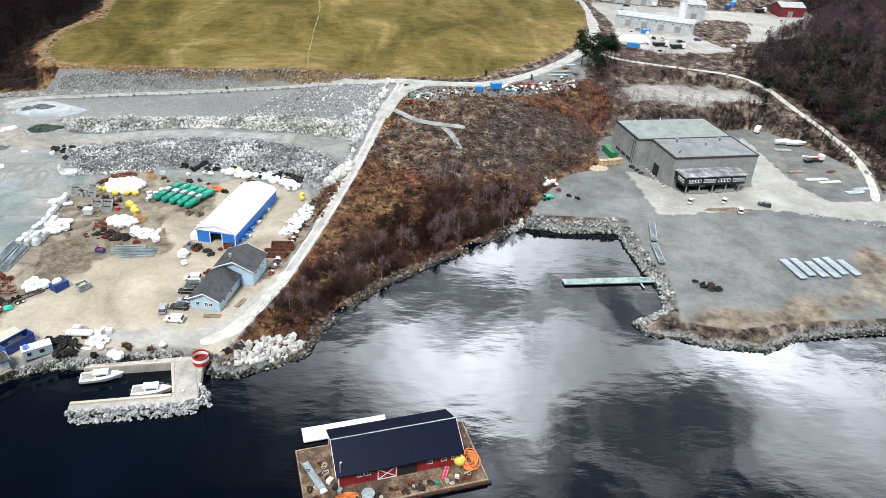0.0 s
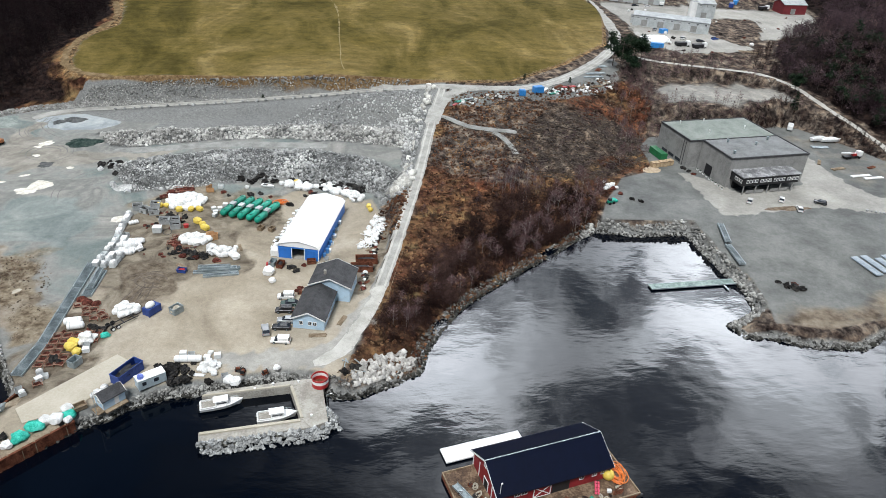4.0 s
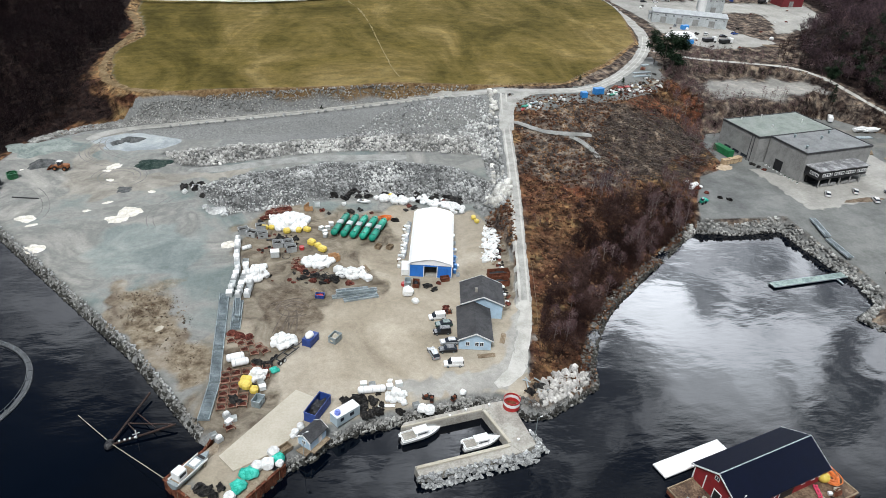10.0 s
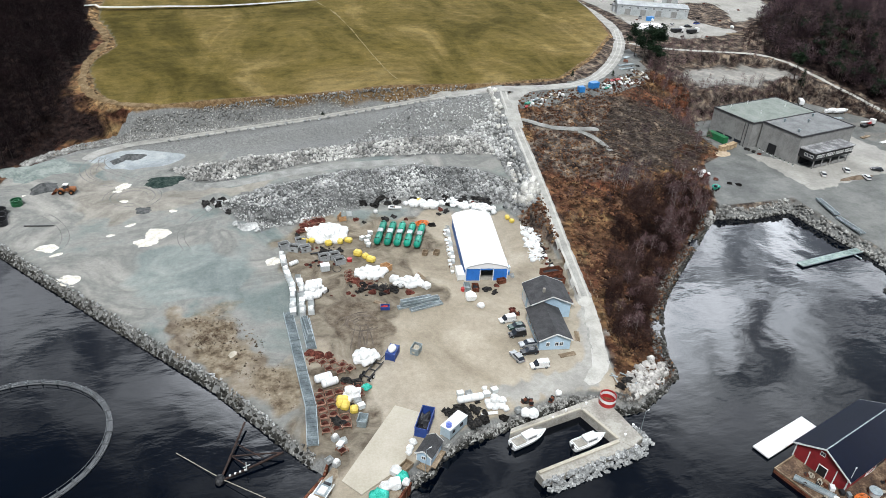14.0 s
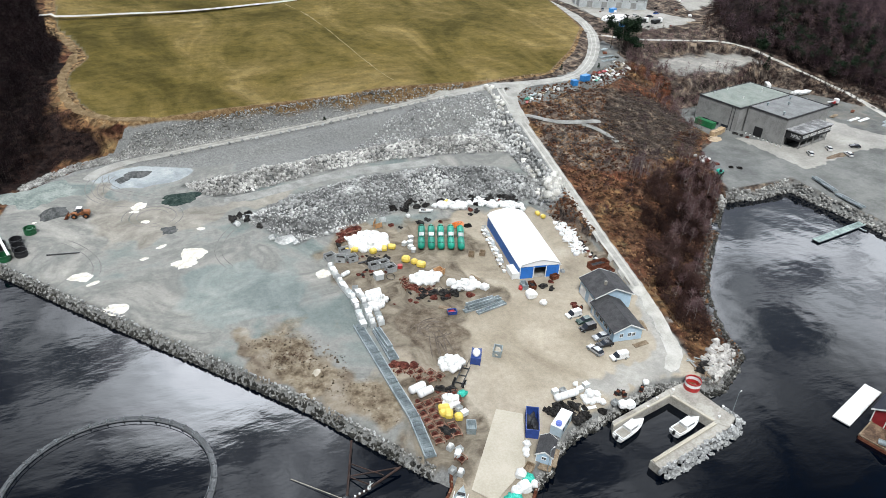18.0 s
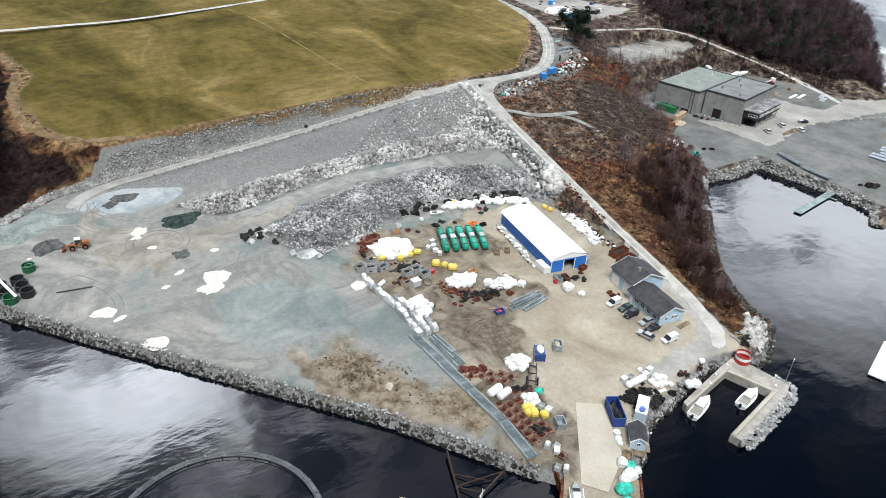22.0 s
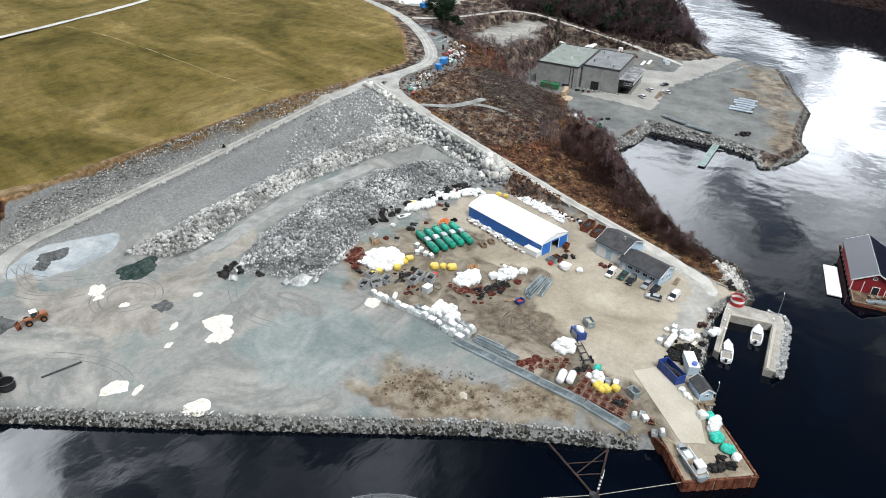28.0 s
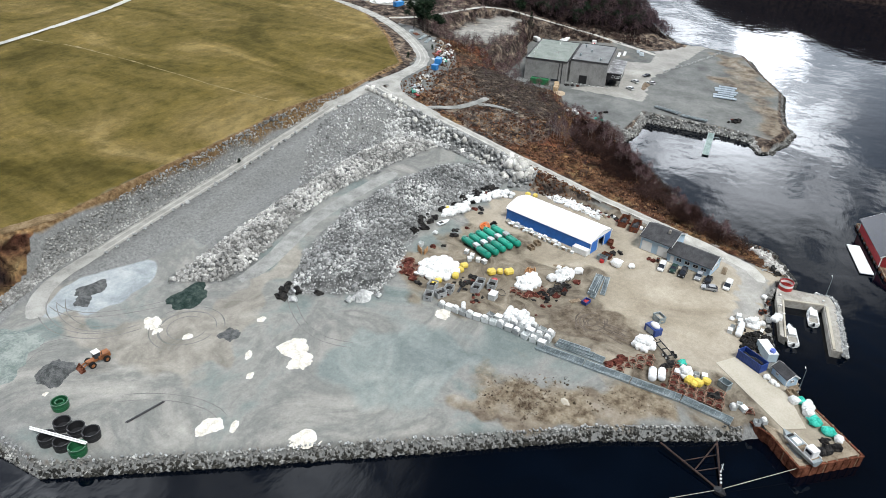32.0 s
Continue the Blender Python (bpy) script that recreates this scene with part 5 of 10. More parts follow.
# ---- trees ----
def tree_arrays(base, hgt, rng, twigs=60, limbs=9, spread=0.26, low=0.3, tw=0.045, stem=0.018, droop=0.0):
    """Bare trees: tapered stems, rising limbs and many fine twigs. Returns the wood and the twigs as triangles."""
    n = len(base)
    base, hgt = np.asarray(base, float), np.asarray(hgt, float)
    lean = rng.normal(size=(n, 2)) * 0.05
    top = base + np.stack([lean[:, 0] * hgt, lean[:, 1] * hgt, hgt], -1)
    wood_a, wood_b, wood_r = [base], [top], [np.stack([hgt * stem, hgt * 0.002], -1)]
    u = rng.uniform(low, 0.92, (n, limbs))
    az = rng.uniform(0, 6.283, (n, limbs))
    ln = hgt[:, None] * spread * (1.25 - u) * rng.uniform(0.7, 1.3, (n, limbs))
    root = base[:, None] + (top - base)[:, None] * u[..., None]
    rise = rng.uniform(0.4, 1.1, (n, limbs))
    tip = root + np.stack([np.cos(az) * ln, np.sin(az) * ln, ln * rise], -1)
    wood_a.append(root.reshape(-1, 3))
    wood_b.append(tip.reshape(-1, 3))
    r = np.repeat(hgt[:, None] * stem * 0.4, limbs, 1).ravel()
    wood_r.append(np.stack([r, r * 0.2], -1))
    A, B, R = np.concatenate(wood_a), np.concatenate(wood_b), np.concatenate(wood_r)
    d = B - A
    d /= np.maximum(np.linalg.norm(d, axis=1), 1e-6)[:, None]
    s = np.cross(d, np.array([0.31, 0.95, 0.05]))
    s /= np.maximum(np.linalg.norm(s, axis=1), 1e-6)[:, None]
    t = np.cross(d, s)
    rings = []
    for end, k in ((A, 0), (B, 1)):
        for a in (0, 2.094, 4.189):
            rings.append(end + (s * math.cos(a) + t * math.sin(a)) * R[:, k:k + 1])
    wv = np.stack(rings, 1)
    wf = np.array([(0, 1, 4), (0, 4, 3), (1, 2, 5), (1, 5, 4), (2, 0, 3), (2, 3, 5)])[None] + (np.arange(len(A)) * 6)[:, None, None]
    k = rng.randint(0, limbs, (n, twigs))
    rows = np.arange(n)[:, None]
    q = rng.uniform(0.25, 1.0, (n, twigs, 1))
    at = root[rows, k] * (1 - q) + tip[rows, k] * q
    crown = rng.rand(n, twigs) < 0.25
    at = np.where(crown[..., None], base[:, None] + (top - base)[:, None] * rng.uniform(0.6, 1.0, (n, twigs, 1)), at)
    dr = rng.normal(size=(n, twigs, 3))
    dr[..., 2] = np.abs(dr[..., 2]) * 0.9 - droop
    # half of the twigs fill a rounded crown
    ball = rng.normal(size=(n, twigs, 3))
    ball /= np.linalg.norm(ball, axis=2)[..., None]
    fill = base[:, None] + (top - base)[:, None] * 0.66 + ball * rng.uniform(0.3, 1.0, (n, twigs, 1)) * np.stack([hgt * spread * 0.75, hgt * spread * 0.75, hgt * 0.3], -1)[:, None]
    round_ = rng.rand(n, twigs, 1) < 0.55
    at = np.where(round_, fill, at)
    dr = np.where(round_, ball + 0.5 * dr, dr)
    dr /= np.linalg.norm(dr, axis=2)[..., None]
    L = hgt[:, None, None] * rng.uniform(0.06, 0.16, (n, twigs, 1))
    sd = np.cross(dr, rng.normal(size=(n, twigs, 3)))
    sd /= np.maximum(np.linalg.norm(sd, axis=2), 1e-6)[..., None]
    wdt = tw * rng.uniform(0.6, 1.6, (n, twigs, 1))
    tv = np.stack([at - sd * wdt, at + sd * wdt, at + dr * L], 2).reshape(-1, 3)
    tf = np.arange(len(tv)).reshape(-1, 3)
    return wv.reshape(-1, 3), wf.reshape(-1, 3), tv, tf


def wood_stuff(name, pts, hgt, rng, label, mat=None, bark=None, **kw):
    z = heights(pts)
    ok = z > 0.1
    pts, hgt, z = pts[ok], hgt[ok], z[ok]
    wv, wf, tv, tf = tree_arrays(np.stack([pts[:, 0], pts[:, 1], z - 0.1], -1), hgt, rng, **kw)
    ob = bulk(name, tv, tf, mat or M_TWIG, label, "wood")
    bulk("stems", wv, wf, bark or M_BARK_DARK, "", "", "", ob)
    return ob


def needle_arrays(x, y, z, h, r, rng, bare=0.15, n=420, pine=False):
    """The needle clumps of a conifer as many small triangles."""
    u = rng.uniform(0, 1, n) ** 0.8
    az = rng.uniform(0, 6.283, n)
    if pine:
        hub = rng.normal(size=(9, 3)) * np.array([0.42, 0.42, 0.13]) * np.array([r, r, h]) + np.array([0, 0, h * 0.76])
        c = hub[rng.randint(0, 9, n)] + rng.normal(size=(n, 3)) * np.array([0.22 * r, 0.22 * r, 0.05 * h])
    else:
        rad = r * (1 - u) * (0.55 + 0.45 * np.abs(np.sin(u * 26))) * rng.uniform(0.35, 1.1, n)
        c = np.stack([np.cos(az) * rad, np.sin(az) * rad, h * (bare + (1 - bare) * u) - 0.18 * rad], -1)
    d = rng.normal(size=(n, 2, 3)) * np.array([1, 1, 0.45])
    s = rng.uniform(0.25, 0.55, (n, 1)) * (h / 10) ** 0.5
    v = np.stack([c, c + d[:, 0] * s, c + d[:, 1] * s], 1).reshape(-1, 3) + np.array([x, y, z])
    return v, np.arange(n * 3).reshape(-1, 3)


def conifer(x, y, h, r, seed, pine):
    z = ground_at(x, y)
    t = thing("pine_tree" if pine else "spruce_tree", x, y, z, 0, "dark green pine with an open crown" if pine else "small dark green spruce", "tree", "conifers")
    rng = np.random.RandomState(seed)
    bm = tube(bmesh.new(), (0, 0, -0.3), (0.1, 0, h * 0.92), h * 0.017, 6, h * 0.004)
    for k in range(9 if pine else 5):
        a, u = rng.uniform(0, 6.28), rng.uniform(0.5, 0.9)
        tube(bm, (0.1 * u, 0, h * u), (math.cos(a) * r * 0.7, math.sin(a) * r * 0.7, h * u + r * 0.25), h * 0.005, 4, 0.01)
    part("trunk", bm, M_BARK, t)
    v, f = needle_arrays(0, 0, 0, h, r, rng, n=2600 if pine else 420, pine=pine)
    c = bulk("crown", v, f, M_NEEDLE, "", "", "", t)
    return t


def build_trees():
    rng = np.random.RandomState(8)
    p = scatter([(-262, 430), (-236, 330), (-212, 285), (-203, 262), (-198, 251), (-191, 266), (-183, 284), (-183, 304), (-184, 325), (-179, 345), (-179, 365), (-189, 400), (-202, 520), (-300, 520)], 2600, rng)
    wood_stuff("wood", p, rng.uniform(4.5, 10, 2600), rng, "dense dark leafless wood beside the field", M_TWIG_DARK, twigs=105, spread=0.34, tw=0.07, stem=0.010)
    p = scatter([(-192, 260), (-176, 275), (-164, 281), (-172, 291), (-181, 306), (-182, 330), (-188, 300)], 420, rng)
    wood_stuff("thicket", p, rng.uniform(0.8, 2.6, 420), rng, "dark low scrub on the bank below the field corner", M_TWIG, twigs=60, limbs=8, spread=0.6, low=0.1, tw=0.04)
    p = scatter(WOOD_EAST, 3600, rng, lambda x, y: (y < 500) & (x < 340))
    wood_stuff("wood", p, rng.uniform(5, 11, 3600), rng, "dense dark leafless wood above the fjord", M_PURPLE, twigs=90, spread=0.34, tw=0.07, stem=0.010)
    p = scatter([(150, 300), (166, 262), (176, 238), (200, 226), (240, 252), (290, 300), (300, 400), (220, 420), (168, 360)], 900, rng)
    wood_stuff("wood", p, rng.uniform(5, 9.5, 900), rng, "bare grey-purple birches along the wood edge", M_BIRCHTWIG, M_BARK, twigs=130, spread=0.3, tw=0.03, stem=0.010)
    v, f = [], []
    k = 0
    for x, y in scatter([(140, 318), (150, 298), (166, 260), (176, 238), (190, 234), (206, 250), (196, 290), (170, 335)], 70, rng):
        a, b = needle_arrays(x, y, ground_at(x, y), rng.uniform(7, 11), rng.uniform(2.0, 3.2), rng, n=300, pine=True)
        v.append(a)
        f.append(b + k)
        k += len(a)
    bulk("conifers", np.concatenate(v), np.concatenate(f), M_NEEDLE, "dark conifers scattered in the leafless wood", "wood")
    # thicket along the shore under the road
    shore = [(-40, 130), (-32, 131), (-24, 142), (-12, 159), (4, 173), (20, 189), (31, 200), (24, 212), (6, 206), (-10, 192), (-22, 172), (-34, 150)]
    p = scatter(shore, 1700, rng, lambda x, y: waves(x, y, 13, 17) > -0.25)
    wood_stuff("thicket", p, rng.uniform(1.0, 4.0, 1700), rng, "leafless reddish-brown thicket on the shore slope", twigs=110, limbs=10, spread=0.5, low=0.1, tw=0.03, stem=0.011)
    p = scatter([(-39, 132), (-32, 132), (-24, 143), (-12, 160), (4, 174), (16, 186), (10, 192), (-6, 182), (-20, 166), (-33, 150)], 210, rng, lambda x, y: waves(x, y, 11, 27) > 0.1)
    wood_stuff("thicket", p, rng.uniform(2.6, 5.6, len(p)), rng, "dark clumps of leafless alder on the shore slope", M_TWIG, twigs=150, limbs=12, spread=0.45, low=0.1, tw=0.035, stem=0.012)
    p = scatter([(-30, 178), (-12, 192), (14, 208), (36, 214), (50, 232), (60, 244), (64, 262), (60, 272), (40, 268), (20, 250), (-4, 225), (-22, 205)], 230, rng)
    wood_stuff("thicket", p, rng.uniform(1.2, 4.5, 230), rng, "thin leafless birch scrub on the heath", M_PURPLE, M_BARK, twigs=110, limbs=8, spread=0.36, low=0.1, tw=0.022, stem=0.009)
    p = np.array([4.5, 209]) + rng.normal(size=(46, 2)) * np.array([4.5, 3.5])
    wood_stuff("thicket", p, rng.uniform(3.5, 7.0, len(p)), rng, "slender purplish leafless birches on the heath", M_PURPLE, M_BIRCH, twigs=120, limbs=9, spread=0.24, low=0.25, tw=0.024, stem=0.009)
    p = scatter(SCRUB, 5200, rng, lambda x, y: (line_dist(x, y, EAST_ROAD)[0] > 3.4) & (line_dist(x, y, PINE_ROAD)[0] > 6) & (line_dist(x, y, [(-19, 255), (-10, 247), (0, 243.5), (9, 243.5)])[0] > 2) & (signed(x, y, GB_PLATEAU) > 1))
    cut = inside(p[:, 0], p[:, 1], [(16, 216), (40, 220), (64, 244), (70, 282), (44, 282), (24, 266), (12, 238)])
    wood_stuff("heath", p[~cut], rng.uniform(0.5, 1.4, int((~cut).sum())), rng, "rusty brown heather and brushwood", M_TWIG_BROWN, twigs=26, limbs=4, spread=0.9, low=0.05, tw=0.045)
    wood_stuff("brushwood", p[cut], rng.uniform(0.5, 1.5, int(cut.sum())), rng, "grey cut brushwood lying on the slope", M_BRUSH, M_BARK, twigs=26, limbs=5, spread=0.9, low=0.05, tw=0.035)
    p = scatter([(64, 258), (104, 274), (128, 287), (142, 288), (139, 316), (90, 334), (66, 320), (60, 300), (66, 280)], 420, rng, lambda x, y: (signed(x, y, LOT) > 0) & (line_dist(x, y, SHORE_ROAD)[0] > 2.5))
    wood_stuff("thicket", p, rng.uniform(2, 7, 420), rng, "thin bare birches round the gravel lot", M_BIRCHTWIG, M_BARK, twigs=110, limbs=8, spread=0.28, tw=0.026, stem=0.010)
    p = scatter([(150, 280), (163, 264), (172, 240), (165, 226), (150, 262), (138, 285), (104, 276), (128, 290)], 420, rng, lambda x, y: line_dist(x, y, SHORE_ROAD)[0] > 2.5)
    wood_stuff("thicket", p, rng.uniform(1.0, 3.6, 420), rng, "low dark scrub beside the shore road", twigs=60, limbs=8, spread=0.3)
    p = scatter([(140, 345), (175, 372), (210, 404), (212, 395), (160, 350), (138, 320), (130, 330)], 200, rng)
    wood_stuff("thicket", p, rng.uniform(2, 6, 200), rng, "brown scrub between yard and wood", twigs=50, limbs=8)
    # tussocks
    tuss = material("heather tussock", ((0.022, 0.011, 0.008), (0.105, 0.048, 0.027), (0.23, 0.145, 0.078)), 0.95, 0.12, bump=0.8, grain=20, spread=0.08, jitter=0.6, island=True)
    p = scatter(SCRUB, 5200, rng, lambda x, y: (line_dist(x, y, EAST_ROAD)[0] > 2.9) & (line_dist(x, y, PINE_ROAD)[0] > 4.5) & (line_dist(x, y, HEATH_PATHS[0])[0] > 2.2) & (line_dist(x, y, HEATH_PATHS[1])[0] > 2) & (signed(x, y, GB_PLATEAU) > 1.5))
    slash = material("grey brushwood litter", ((0.022, 0.014, 0.010), (0.078, 0.055, 0.040), (0.20, 0.155, 0.115)), 0.95, 0.12, bump=0.8, grain=20, spread=0.08, jitter=0.6, island=True)
    cut = inside(p[:, 0], p[:, 1], [(16, 216), (40, 220), (64, 244), (70, 282), (44, 282), (24, 266), (12, 238)])
    stone_field("tussocks", p[~cut], 0.22 + 0.6 * rng.beta(1.2, 3, int((~cut).sum())), rng, tuss, "rusty brown heather tussocks covering the slope", 0.55)
    stone_field("brush_litter", p[cut], 0.18 + 0.5 * rng.beta(1.2, 3, int(cut.sum())), rng, slash, "grey-brown litter of cut brushwood", 0.6)
    p = scatter([(-37.5, 178), (-33.5, 180), (-29, 205), (-31, 209), (-37, 202), (-40, 195)], 260, rng)
    stone_field("tussocks", p, 0.2 + 0.6 * rng.beta(1.2, 3, len(p)), rng, tuss, "rusty brown heather tussocks on the bank", 0.55)
    p = scatter([(-138, 164), (-127, 165), (-120, 158), (-115, 145), (-113, 131), (-118, 130), (-122, 139), (-134, 152)], 200, rng, lambda x, y: waves(x, y, 9, 31) > -0.1)
    stone_field("earth_clods", p, 0.1 + 0.34 * rng.beta(1.1, 3, len(p)), rng, material("brown clods", ((0.05, 0.036, 0.025), (0.12, 0.092, 0.066), (0.23, 0.19, 0.145)), 0.95, 0.3, bump=0.5, jitter=0.5, island=True), "clods of brown earth on the gravel", 0.5)
    p = scatter([(-138, 164), (-127, 165), (-120, 158), (-115, 145), (-112, 128), (-117, 128), (-122, 139), (-134, 152)], 120, rng, lambda x, y: waves(x, y, 9, 31) > 0)
    p = np.concatenate([p, np.array([-129.6, 154.6]) + rng.normal(size=(150, 2)) * np.array([2.6, 1.9])])
    wood_stuff("weeds", p, rng.uniform(0.3, 0.9, len(p)), rng, "dry brown weeds on the bare patch", M_TWIG_BROWN, twigs=30, limbs=5, spread=0.8, low=0.05, tw=0.03)
    # felled brushwood
    q = scatter([(4, 230), (14, 216), (34, 220), (57, 242), (62, 265), (38, 267), (14, 252)], 900, rng)
    z = heights(q)
    a = rng.normal(size=900) * 0.9 + 2.4
    ln, w = rng.uniform(0.8, 5.5, 900), rng.uniform(0.025, 0.085, 900)
    dx, dy = np.cos(a) * ln / 2, np.sin(a) * ln / 2
    zz = z + 0.35
    v = np.stack([np.stack([q[:, 0] - dx, q[:, 1] - dy - w, zz], -1), np.stack([q[:, 0] + dx, q[:, 1] + dy - w, zz], -1), np.stack([q[:, 0] + dx, q[:, 1] + dy + w, zz + 0.05], -1), np.stack([q[:, 0] - dx, q[:, 1] - dy + w, zz + 0.05], -1),
                  np.stack([q[:, 0] - dx, q[:, 1] - dy, zz + 0.22], -1), np.stack([q[:, 0] + dx, q[:, 1] + dy, zz + 0.22], -1)], 1)
    f = np.array([(0, 1, 2), (0, 2, 3), (0, 4, 5), (0, 5, 1), (3, 2, 5), (3, 5, 4)])[None] + (np.arange(900) * 6)[:, None, None]
    bulk("felled_trunks", v.reshape(-1, 3), f.reshape(-1, 3), M_BARK, "felled grey trunks lying in the heath", "logs")
    for i, (x, y, h, r, pine) in enumerate(((63, 311, 15, 4.4, True), (70, 315, 16, 4.6, True), (74, 318, 14, 4.0, True), (66, 305, 11, 3.4, True), (61, 316, 13, 3.8, True), (134, 287, 9, 2.6, False), (137, 296, 11, 3.0, True),
                                            (36, 288.5, 2.6, 0.9, False), (17, 288.5, 3.0, 1.0, False), (-89, 280.8, 1.6, 1.0, False))):
        conifer(x, y, h, r, 60 + i, pine)
    # single birches that stand out of the thicket
    for i in range(96):
        x, y = scatter(([(-38, 132), (-30, 133), (-22, 145), (-10, 161), (6, 175), (22, 191), (31, 202), (24, 206), (8, 196), (-8, 180), (-22, 162), (-33, 145)], [(10, 190), (26, 192), (36, 214), (30, 222), (16, 210)], [(44, 232), (60, 246), (62, 262), (70, 282), (56, 296), (50, 262)])[(0, 0, 1, 2)[i % 4]], 1, rng)[0]
        h = rng.uniform(3.6, 7.5)
        t = thing("birch_tree", x, y, ground_at(x, y) - 0.1, 0, "slender leafless birch on the heath slope", "tree", "birches")
        wv, wf, tv, tf = tree_arrays(np.zeros((1, 3)), [h], rng, 420, 16, 0.34, 0.25, 0.028, 0.013)
        bulk("trunk", wv, wf, M_BIRCH, "", "", "", t)
        bulk("crown", tv, tf, M_BIRCHTWIG, "", "", "", t)


build_trees()


# ---- quay, pier and boats ----
Y = 2.72  # the level of the yard


def pier():
    p = thing("pier", -60, 110, 0, 0, "L-shaped concrete pier with a boulder bank", "pier")

    def slab(name, pts, top, bottom, mat):
        bm = bmesh.new()
        a = [bm.verts.new((x + 60, y - 110, top)) for x, y in pts]
        b = [bm.verts.new((x + 60, y - 110, bottom)) for x, y in pts]
        bm.faces.new(a)
        bm.faces.new(b[::-1])
        for i in range(len(a)):
            j = (i + 1) % len(a)
            bm.faces.new((a[i], b[i], b[j], a[j]))
        bmesh.ops.recalc_face_normals(bm, faces=bm.faces)
        bmesh.ops.bevel(bm, geom=[e for e in bm.edges if all(abs(v.co.z - top) < 0.01 for v in e.verts)], offset=0.06, segments=1, affect="EDGES")
        return part(name, bm, mat, p)

    slab("deck", [(-71.4, 115.1), (-72.2, 113.5), (-55.0, 117.1), (-54.0, 119.2)], 1.95, -2, M_CONCRETE)
    slab("deck", [(-54.0, 119.2), (-55.0, 117.1), (-51.6, 107.9), (-49.4, 105.4), (-46.1, 107.2), (-48.0, 116.2), (-47.5, 120.2)], 1.96, -2, M_CONCRETE)
    slab("deck", [(-51.6, 107.9), (-70.4, 103.7), (-69.8, 101.2), (-49.4, 105.4)], 1.94, -2, M_CONCRETE)
    for pts in ([(-70.2, 103.5), (-70.05, 102.85), (-51.4, 106.9), (-51.6, 107.6)], [(-72.0, 114.0), (-72.15, 113.55), (-55.2, 117.1), (-55.0, 117.6)], [(-55.0, 117.0), (-54.4, 117.1), (-51.0, 108.0), (-51.6, 107.9)]):
        slab("kerb", pts, 2.25, 1.9, M_SLAB)
    rng = random.Random(9)
    edge = resample([(-69.8, 100.9), (-60, 102.9), (-47, 105.6), (-45.2, 107.2), (-46.0, 110.5)], 0.55)
    for k in range(5):
        for q in edge:
            if rng.random() < 0.85:
                o = new("boulder", ROCKS[rng.randrange(8)])
                o.parent = p
                s = rng.uniform(0.32, 0.58)
                d = (0.3, -0.15, -0.65, -1.1, -1.6)[k] + rng.uniform(-0.3, 0.3)
                ex = 0.9 if q[0] > -46 else 0.2
                o.matrix_basis = pose(q[0] + 60 - d * ex, q[1] - 110 + d * (1 - ex), (1.65, 1.45, 1.05, 0.6, 0.1)[k] + rng.uniform(-0.2, 0.2), rng.uniform(0, 90), rng.uniform(0, 90), rng.uniform(0, 360)) @ Matrix.Scale(s, 4)
    for x, y in ((-53.4, 118.4), (-58.5, 117.4), (-62, 115.9), (-49.5, 108.4), (-46.6, 110.5)):
        part("bollard", tube(tube(bmesh.new(), (x + 60, y - 110, 1.9), (x + 60, y - 110, 2.4), 0.18), (x + 60, y - 110, 2.4), (x + 60, y - 110, 2.5), 0.28), M_WHITE, p)
    return p


pier()


def lamp_post(x, y, z, h):
    t = thing("lamp_post", x, y, z, 20, "thin grey lamp post on the waterfront", "lamp", "lamp posts")
    part("pole", tube(bmesh.new(), (0, 0, 0), (0, 0, h), 0.07, 8, 0.045), M_GALV, t)
    part("arm", tube(bmesh.new(), (0, 0, h - 0.05), (0.7, 0, h + 0.1), 0.035, 6), M_GALV, t)
    part("lamp_head", boxes((0.85, 0, h + 0.02, 0.55, 0.22, 0.14, 0.04)), M_WHITE, t)
    part("foot", boxes((0, 0, 0, 0.4, 0.4, 0.12, 0.03)), M_CONCRETE, t)


lamp_post(-46.3, 108.2, 1.95, 6.0)
lamp_post(-90.8, 107.9, 1.6, 6.2)


